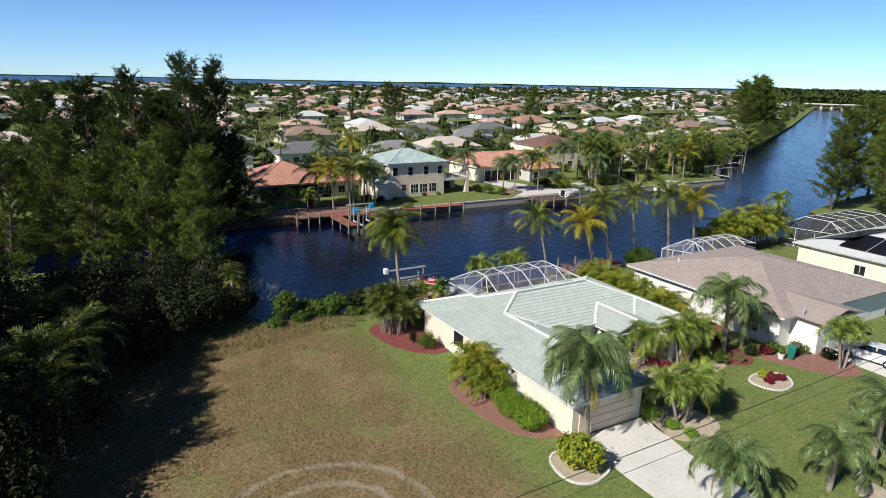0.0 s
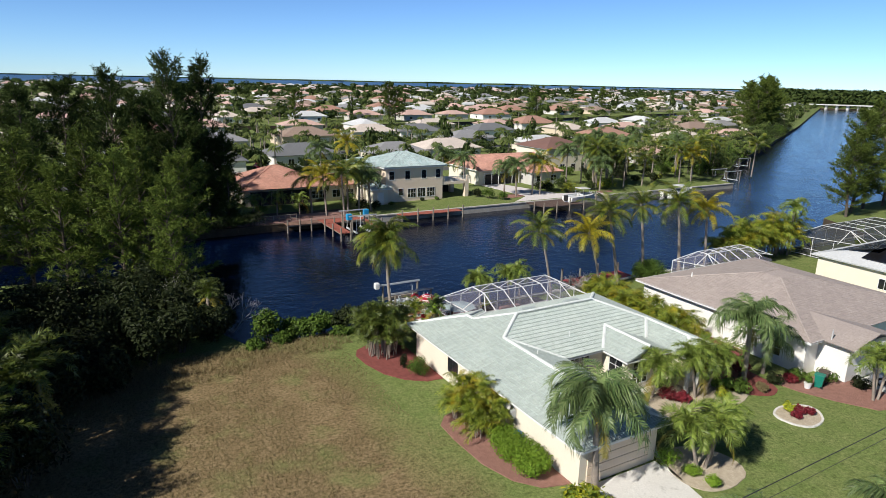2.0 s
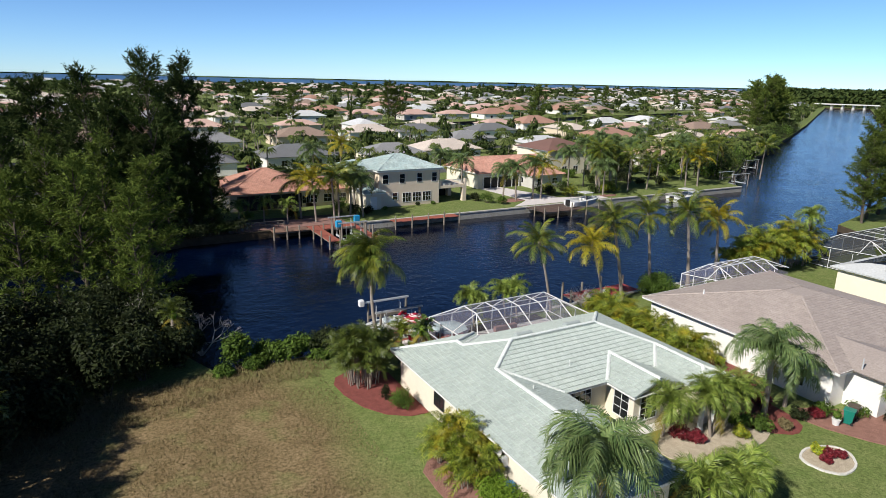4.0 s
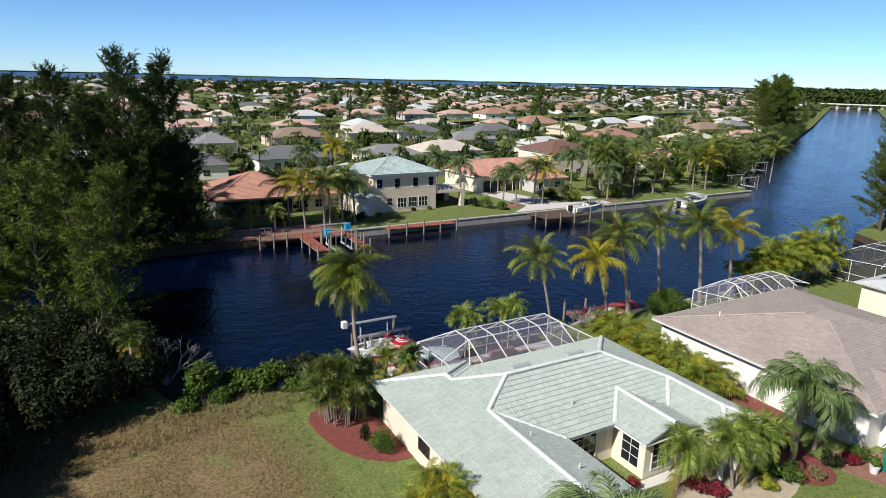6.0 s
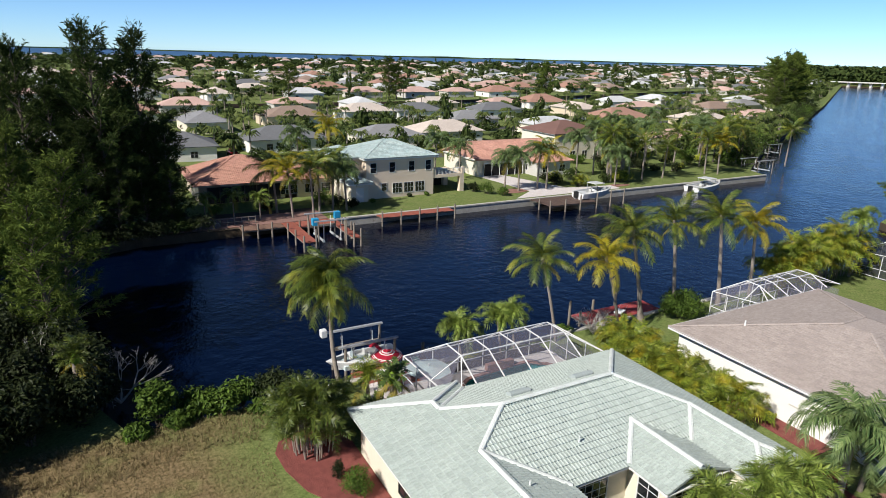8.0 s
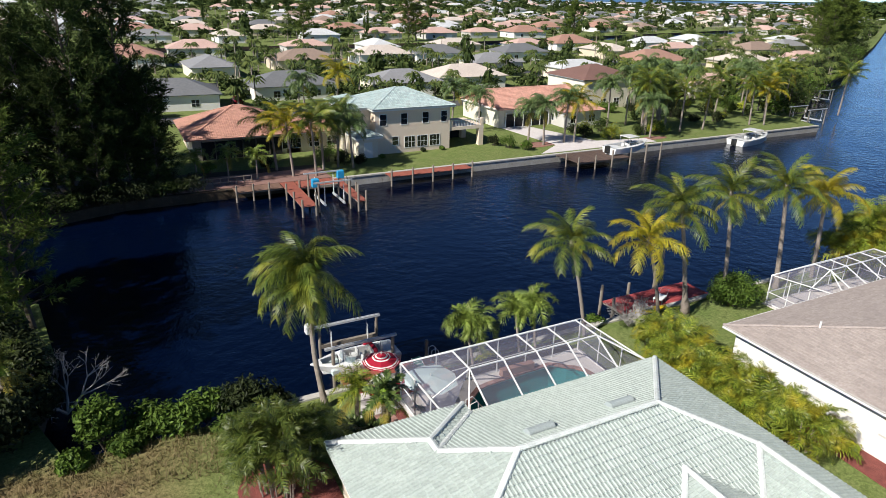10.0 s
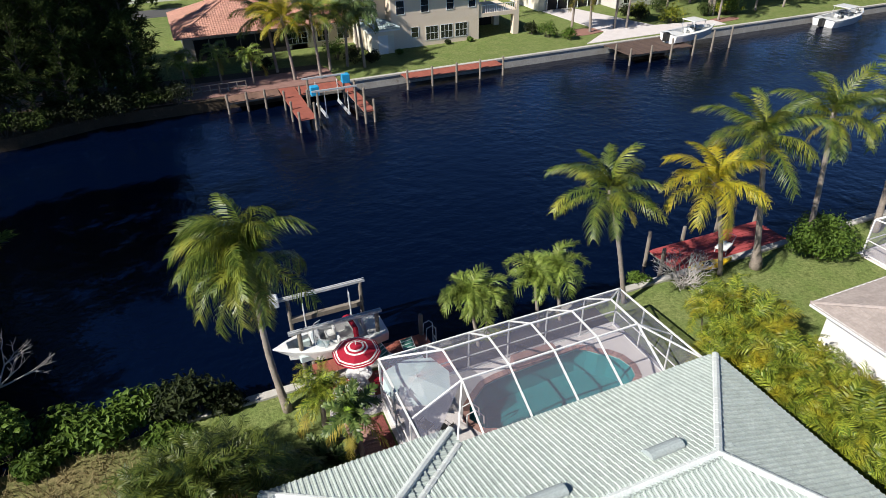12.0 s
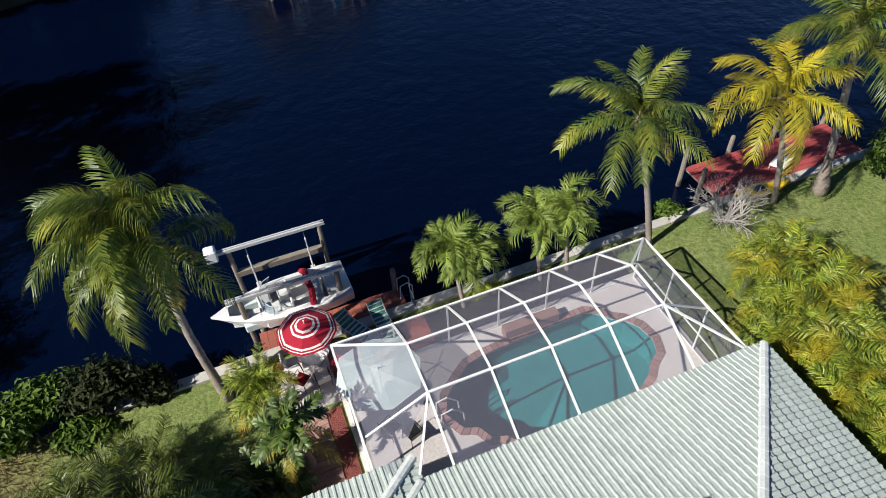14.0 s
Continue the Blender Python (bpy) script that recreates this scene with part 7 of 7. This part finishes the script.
lounger(pose(7.1, 7.75, 0.06, 0, 0, -60), M["green_cloth"], "sun lounger with sea-green webbing")
lounger(pose(8.15, 7.6, 0.06, 0, 0, -85), M["green_cloth"], "sun lounger with sea-green webbing")
poly_bed("patio", [(3.6, 7.42), (5.6, 7.42), (5.72, 6.2), (9.8, 6.2), (9.8, 7.8), (3.6, 7.8)], M["deck_red"], "red-brown landing between cage and dock", 0.05, "patio")
tb = empty("side_table", pose(7.6, 7.25, 0.05), "small white side table between loungers", "table")
Build().box(-0.22, -0.22, 0.38, 0.22, 0.22, 0.43, 0.02).part("tabletop", M["white_paint"], tb)
for x in (-0.18, 0.18):
    for y in (-0.18, 0.18):
        Build().box(x - 0.02, y - 0.02, 0, x + 0.02, y + 0.02, 0.38).part("leg", M["white_paint"], tb)
ld = empty("dock_ladder", pose(9.5, 8.9, 0), "white bent-pipe ladder at the dock's end", "ladder")
for y in (0.0, 0.45):
    Build().tube([(-0.25, y, 0.0), (-0.2, y, 0.75), (0.1, y, 0.85), (0.3, y, 0.6), (0.3, y, -1.4)], 0.025, 6).part("rail", M["white_paint"], ld)
for i in range(4):
    Build().tube([(0.3, 0, -0.1 - i * 0.3), (0.3, 0.45, -0.1 - i * 0.3)], 0.02, 6).part("rung", M["white_paint"], ld)
ch = empty("garden_cart", pose(29.0, 9.2, 0.02, 0, 0, 25), "white folding cart on the red dock", "cart")
Build().box(-0.6, -0.35, 0.30, 0.5, 0.35, 0.42, 0.03).part("tray", M["white_paint"], ch)
Build().tube([(0.5, -0.3, 0.4), (1.0, -0.3, 0.7), (1.0, 0.3, 0.7), (0.5, 0.3, 0.4)], 0.02, 6).part("handle", M["steel"], ch)
for x in (-0.45, 0.35):
    for y in (-0.33, 0.33):
        Build().tube([(x, y, 0.31), (x, y, 0.0)], 0.03, 6).part("leg", M["steel"], ch)


# ---- street side ----
def wheel(parent, x, y, r):
    w = Build().tube([(x, y - 0.1, r), (x, y - 0.085, r), (x, y + 0.085, r), (x, y + 0.1, r)], [r * 0.86, r, r, r * 0.86], 18).part("wheel", M["tyre"], parent)
    Build().tube([(x, y - 0.11, r), (x, y + 0.11, r)], r * 0.58, 14).part("rim", M["steel"], w)


def car(m, paint, label):
    """A saloon built from a lofted body, glasshouse, wheels and lamps; front to +x."""
    c = empty("car", m, label, "car")
    prof = [(-2.25, 0.45, 0.78), (-2.15, 0.30, 0.98), (-1.5, 0.28, 1.02), (0.9, 0.28, 0.98), (1.7, 0.28, 0.90), (2.15, 0.30, 0.78), (2.28, 0.42, 0.62)]
    b = Build()
    for x, z0, z1 in prof:
        hw = 0.90 - 0.10 * (abs(x) / 2.28) ** 4
        b.v += [(x, -hw * 0.94, z0), (x, -hw, z0 + 0.2), (x, -hw * 0.97, z1 - 0.08), (x, -hw * 0.85, z1), (x, hw * 0.85, z1), (x, hw * 0.97, z1 - 0.08), (x, hw, z0 + 0.2), (x, hw * 0.94, z0)]
    for i in range(len(prof) - 1):
        for j in range(8):
            p, q = i * 8 + j, i * 8 + (j + 1) % 8
            b.f.append((q, p, p + 8, q + 8))
    b.f += [tuple(range(8)), tuple(reversed(range(48, 56)))]
    b.part("body", paint, c)
    g = Build()
    g.add([(-1.85, -0.76, 1.0), (1.1, -0.76, 0.97), (1.1, 0.76, 0.97), (-1.85, 0.76, 1.0), (-1.15, -0.62, 1.44), (0.25, -0.62, 1.46), (0.25, 0.62, 1.46), (-1.15, 0.62, 1.44)], [(0, 1, 5, 4), (1, 2, 6, 5), (2, 3, 7, 6), (3, 0, 4, 7)])
    g.part("windows", M["glass_dark"], c, "dark car glass")
    Build().slab([(-1.22, -0.65, 1.47), (0.32, -0.65, 1.49), (0.32, 0.65, 1.49), (-1.22, 0.65, 1.47)], 0.045).part("roof", paint, c)
    for sg in (-1, 1):
        Build().bar((-0.45, sg * 0.70, 0.98), (-0.45, sg * 0.64, 1.46), 0.08, 0.06).part("pillar", paint, c)
        for x in (-1.4, 1.42):
            wheel(c, x, sg * 0.82, 0.33)
        Build().box(2.14, sg * 0.62 - 0.16, 0.62, 2.26, sg * 0.62 + 0.16, 0.76, 0.02).part("headlight", M["glass"], c)
        Build().box(-2.27, sg * 0.66 - 0.14, 0.68, -2.18, sg * 0.66 + 0.14, 0.84, 0.02).part("tail_light", M["red_cloth"], c)
        Build().box(0.75, sg * 0.98 - 0.1, 0.98, 0.9, sg * 0.98 + 0.1, 1.1, 0.02).part("mirror", paint, c)


car(pose(30.6, -21.9, 0.05, 0, 0, 100), M["car_white"], "white saloon parked on the neighbour's drive")
car(pose(15.5, 112.5, 0.03, 0, 0, 90), M["car_red"], "dark red car on a drive across the canal")


def wheelie_bin(x, y, material, label):
    b = empty("wheelie_bin", pose(x, y, 0.05, 0, 0, 200), label, "bin")
    Build().add([(-0.22, -0.24, 0.05), (0.22, -0.24, 0.05), (0.22, 0.24, 0.05), (-0.22, 0.24, 0.05), (-0.30, -0.32, 0.98), (0.30, -0.32, 0.98), (0.30, 0.32, 0.98), (-0.30, 0.32, 0.98)],
                [(3, 2, 1, 0), (4, 5, 6, 7), (0, 1, 5, 4), (1, 2, 6, 5), (2, 3, 7, 6), (3, 0, 4, 7)]).part("body", material, b)
    Build().box(-0.33, -0.36, 0.98, 0.33, 0.36, 1.06, 0.03).part("lid", material, b)
    Build().tube([(-0.3, 0.40, 0.98), (0.3, 0.40, 0.98)], 0.02, 6).part("handle", M["black_metal"], b)
    for sx in (-0.25, 0.25):
        Build().tube([(sx - 0.03, 0.26, 0.1), (sx + 0.03, 0.26, 0.1)], 0.1, 10).part("wheel", M["tyre"], b)


wheelie_bin(25.0, -18.5, M["green_bin"], "green wheelie bin by the white wall")
wheelie_bin(25.9, -18.3, M["bark_dark"], "brown wheelie bin by the white wall")
bb = empty("storage_drum", pose(0.1, -14.3, 0), "blue plastic drum against the cream wall", "drum")
Build().tube([(0, 0, 0), (0, 0, 0.08), (0, 0, 0.85), (0, 0, 0.92)], [0.27, 0.29, 0.29, 0.25], 16).part("drum", M["blue"], bb)
pt = empty("plant_pot", pose(24.1, -18.2, 0.05), "white plant pot with a small green plant", "plant pot")
Build().tube([(0, 0, 0), (0, 0, 0.4), (0, 0, 0.45)], [0.2, 0.28, 0.3], 14).part("pot", M["white_paint"], pt)
pb = Build()
leaf_cloud(pb, random.Random(3), (0, 0, 0.75), (0.4, 0.4, 0.4), 260, 0.09)
pb.part("plant", M["bush"], pt)


def cable(a, b, sag, r, label):
    pts = []
    for i in range(15):
        f = i / 14
        p = Vector(a).lerp(Vector(b), f)
        pts.append((p.x, p.y, p.z - sag * 4 * f * (1 - f)))
    Build().tube(pts, r, 5).thing("power_cable", M["black_metal"], label, "cable")


for x in (-45, 45):
    Build().tube([(x, -30.2, -0.5), (x, -30.2, 9.0)], [0.17, 0.12], 10).thing("utility_pole", M["post"], "weathered timber utility pole beside the street", "pole")
    Build().box(x - 0.06, -31.6, 7.9, x + 0.06, -28.6, 8.02).thing("cross_arm", M["post"], "timber cross arm bearing the power cables", "pole")
cable((-45, -31.2, 8.0), (45, -29.6, 8.0), 0.6, 0.018, "black overhead power cable along the street")
cable((-45, -30.6, 6.6), (45, -29.0, 6.6), 0.6, 0.012, "thin overhead cable along the street")


# ---- palms and shrubs on the far bank ----
rnd = random.Random(31)
for i, (x, y, h) in enumerate([(1.1, 57, 3.0), (4.7, 56.6, 3.4), (7.9, 55.2, 3.0)]):
    palm("palm_tree", x, y, h, "adonidia", "small palm in the shade of the terrace", 13, (0, 0), (0, 0), 0.11, 0.08, 300 + i, (0, 0), 1.0, 1, "far bank palms")
for i, (x, y, h, k) in enumerate([(12.2, 54.6, 6.6, "coconut_gold"), (14.9, 53.8, 6.8, "coconut"), (16.6, 56.5, 7.0, "coconut"), (18.8, 57.2, 6.2, "coconut"), (20.5, 56.0, 5.6, "queen"), (11.0, 58.5, 6.4, "coconut"), (21.5, 62, 6.5, "queen"),
                                  (50.4, 59.5, 5.4, "queen"), (52.2, 57.8, 6.0, "queen"), (56.2, 58, 6.6, "queen"), (57.8, 57.5, 6.4, "coconut_gold"), (73, 58.8, 7.0, "queen"), (71.8, 55.4, 5.5, "queen"), (79, 60.8, 8.0, "queen"), (80.8, 57.6, 7.0, "coconut"),
                                  (86.2, 57.5, 6.0, "coconut"), (98, 57.3, 7.2, "coconut"), (100.6, 56.2, 6.6, "coconut_gold"), (104, 59, 7.5, "coconut"), (76, 66, 9.0, "queen"), (82, 68, 10, "queen"), (70, 64, 7.5, "queen"), (90, 66, 8.5, "queen"), (95, 63, 8.0, "coconut"),
                                  (108, 62, 8, "coconut"), (113, 64, 8.5, "coconut"), (119, 66, 8, "coconut"), (47.5, 70, 6.0, "queen"), (45.5, 76, 6.5, "queen"), (92, 76, 8, "queen"), (97, 80, 8, "queen"), (23, 88, 7, "queen"), (30, 92, 8, "coconut_gold")]):
    palm("palm_tree", x, y, h, k, "palm on the far bank of the canal", 15, (rnd.uniform(-0.5, 0.5), 0), (0, 0), 0.17, 0.12, 310 + i, (-0.25, 0), 1.12, 2, "far bank palms")
for i in range(19):
    x = rnd.uniform(66, 126)
    y = rnd.uniform(57, 66) if x < 78 else rnd.uniform(57, 92)
    if 78 < x < 94 and y > 80:
        continue
    palm("palm_tree", x, y, rnd.uniform(5, 9), ("coconut", "queen", "coconut")[i % 3], "palm in the gardens across the canal", 14, (rnd.uniform(-0.5, 0.5), 0), (0, 0), 0.17, 0.12, 700 + i, (-0.25, 0), 1.05, 2, "far bank palms")
for i in range(46):
    x = rnd.uniform(60, 124)
    y = rnd.uniform(60, 84) if x > 78 else rnd.uniform(56, 66)
    if 50 < x < 78 and y > 64:
        continue
    s = rnd.uniform(0.8, 2.2)
    bush("shrub", x, y, (s * 1.1, s, s * rnd.uniform(0.9, 1.8)), M[rnd.choice(("bush", "far_leaf", "bush_dark", "croton"))], "leafy shrub in a garden across the canal", 700, 0.16, 6, 400 + i, group="far bank shrubs")
for i in range(70):
    f = i / 69
    x = 112 + f * 170 + rnd.uniform(-2, 2)
    y = 59.8 + (x - 112) * 0.53 + rnd.uniform(-0.3, 6)
    s = rnd.uniform(2.0, 4.2)
    bush("bank_tree", x, y, (s * 1.2, s * 1.2, s * rnd.uniform(1.1, 2.2)), M[rnd.choice(("bush", "bush_dark", "far_leaf"))], "green shrub on the canal bank", 520, 0.24, 5, 460 + i, group="canal bank trees")
for i, (x, y, s) in enumerate([(20, 58, 1.5), (18.5, 60.5, 1.8), (22.0, 57.5, 1.2), (46, 58, 1.5), (44.8, 60.5, 1.3), (47.8, 56, 1.1), (10, 60, 1.2), (3, 60, 1.2), (-2, 58, 1.6), (26, 59.4, 0.5), (33, 60.9, 0.45), (36, 60.8, 0.45)]):
    bush("shrub", x, y, (s, s, s * 1.3), M["bush" if i % 2 else "bush_dark"], "shrub beside a house across the canal", 800, 0.13, 6, 540 + i, group="far bank shrubs")
for i in range(26):
    x, y = 96 + rnd.uniform(0, 46), rnd.uniform(-8, 12)
    s = rnd.uniform(1.8, 3.6)
    bush("bank_tree", x, y, (s * 1.2, s * 1.2, s * 1.4), M[rnd.choice(("bush", "bush_dark"))], "dense shrub below the pines", 700, 0.22, 6, 570 + i, group="canal bank trees")


def far_fence():
    f = empty("fence", pose(0, 0, 0), "grey timber railing on the shaded terrace", "fence")
    for i in range(12):
        x = -3 + i * 0.9
        Build().box(x - 0.04, 53.6, 0.1, x + 0.04, 53.7, 1.1).part("post", M["post"], f)
    for z in (0.5, 1.0):
        Build().box(-3, 53.61, z, 6.9, 53.69, z + 0.08).part("rail", M["post"], f)


far_fence()
blob_bed("garden_bed", 51.5, 58.3, 3.2, 1.6, M["mulch_faded"], "red mulch bed under palms behind the far seawall", seed=8)
blob_bed("garden_bed", 72.5, 55.2, 2.6, 1.0, M["mulch_faded"], "red mulch bed beside the far terrace", seed=9)
# Dark panels on the front wall paint this lanai's inner shade.
porch = empty("lanai_screen", pose(58.2, 71.2, 0), "white-framed lanai of the salmon-roofed house, its inner shade painted as dark panels", "screen")
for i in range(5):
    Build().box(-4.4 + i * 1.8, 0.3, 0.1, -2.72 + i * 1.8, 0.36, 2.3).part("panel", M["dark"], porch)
for i in range(6):
    Build().box(-4.52 + i * 1.8, 0.2, 0.0, -4.42 + i * 1.8, 0.4, 2.5).part("post", M["white_paint"], porch)
Build().box(-4.52, 0.2, 2.5, 4.6, 0.4, 2.62).part("beam", M["white_paint"], porch)


def bridge():
    b = empty("bridge", pose(0, 0, 0), "white road bridge across the far end of the canal", "bridge")
    Build().bar((716, 402, 4), (752, 342, 4), 8, 1.0).part("deck", M["concrete"], b)
    for f in (0.25, 0.4, 0.55, 0.7, 0.85):
        x, y = 716 + 36 * f, 402 - 60 * f
        Build().box(x - 1.2, y - 1.2, -3, x + 1.2, y + 1.2, 3.5).part("pier", M["concrete"], b)


bridge()

# ---- shaded bank across the canal, and the dark strip behind the pool cage ----
Build().prism([(-60, 46.95), (-40, 46.95), (-14, 49.45), (-7, 51.95), (-3.2, 51.95), (16.2, 51.95), (16.2, 59.5), (-5, 61), (-60, 75)], -0.05, 0.03).thing("ground", M["litter"], "brown leaf litter under the pines and palms", "ground", kind="structure")
Build().prism([(5.9, 6.2), (18.6, 6.2), (18.6, 7.65), (5.9, 7.65)], -0.05, 0.04).thing("garden_bed", M["dark_ground"], "dark ground strip between pool cage and seawall", "garden bed", kind="structure")
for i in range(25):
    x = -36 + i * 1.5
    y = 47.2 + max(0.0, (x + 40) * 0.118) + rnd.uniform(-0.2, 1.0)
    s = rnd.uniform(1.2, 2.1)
    bush("bank_shrub", x, y, (s * 1.3, s * 1.2, s * 1.25), M[rnd.choice(("bush_dark", "bush_dark", "casuarina"))], "shrub hanging over the shaded canal bank, leaves darkened for shade", 900, 0.16, 7, 840 + i, group="bank shrubs")
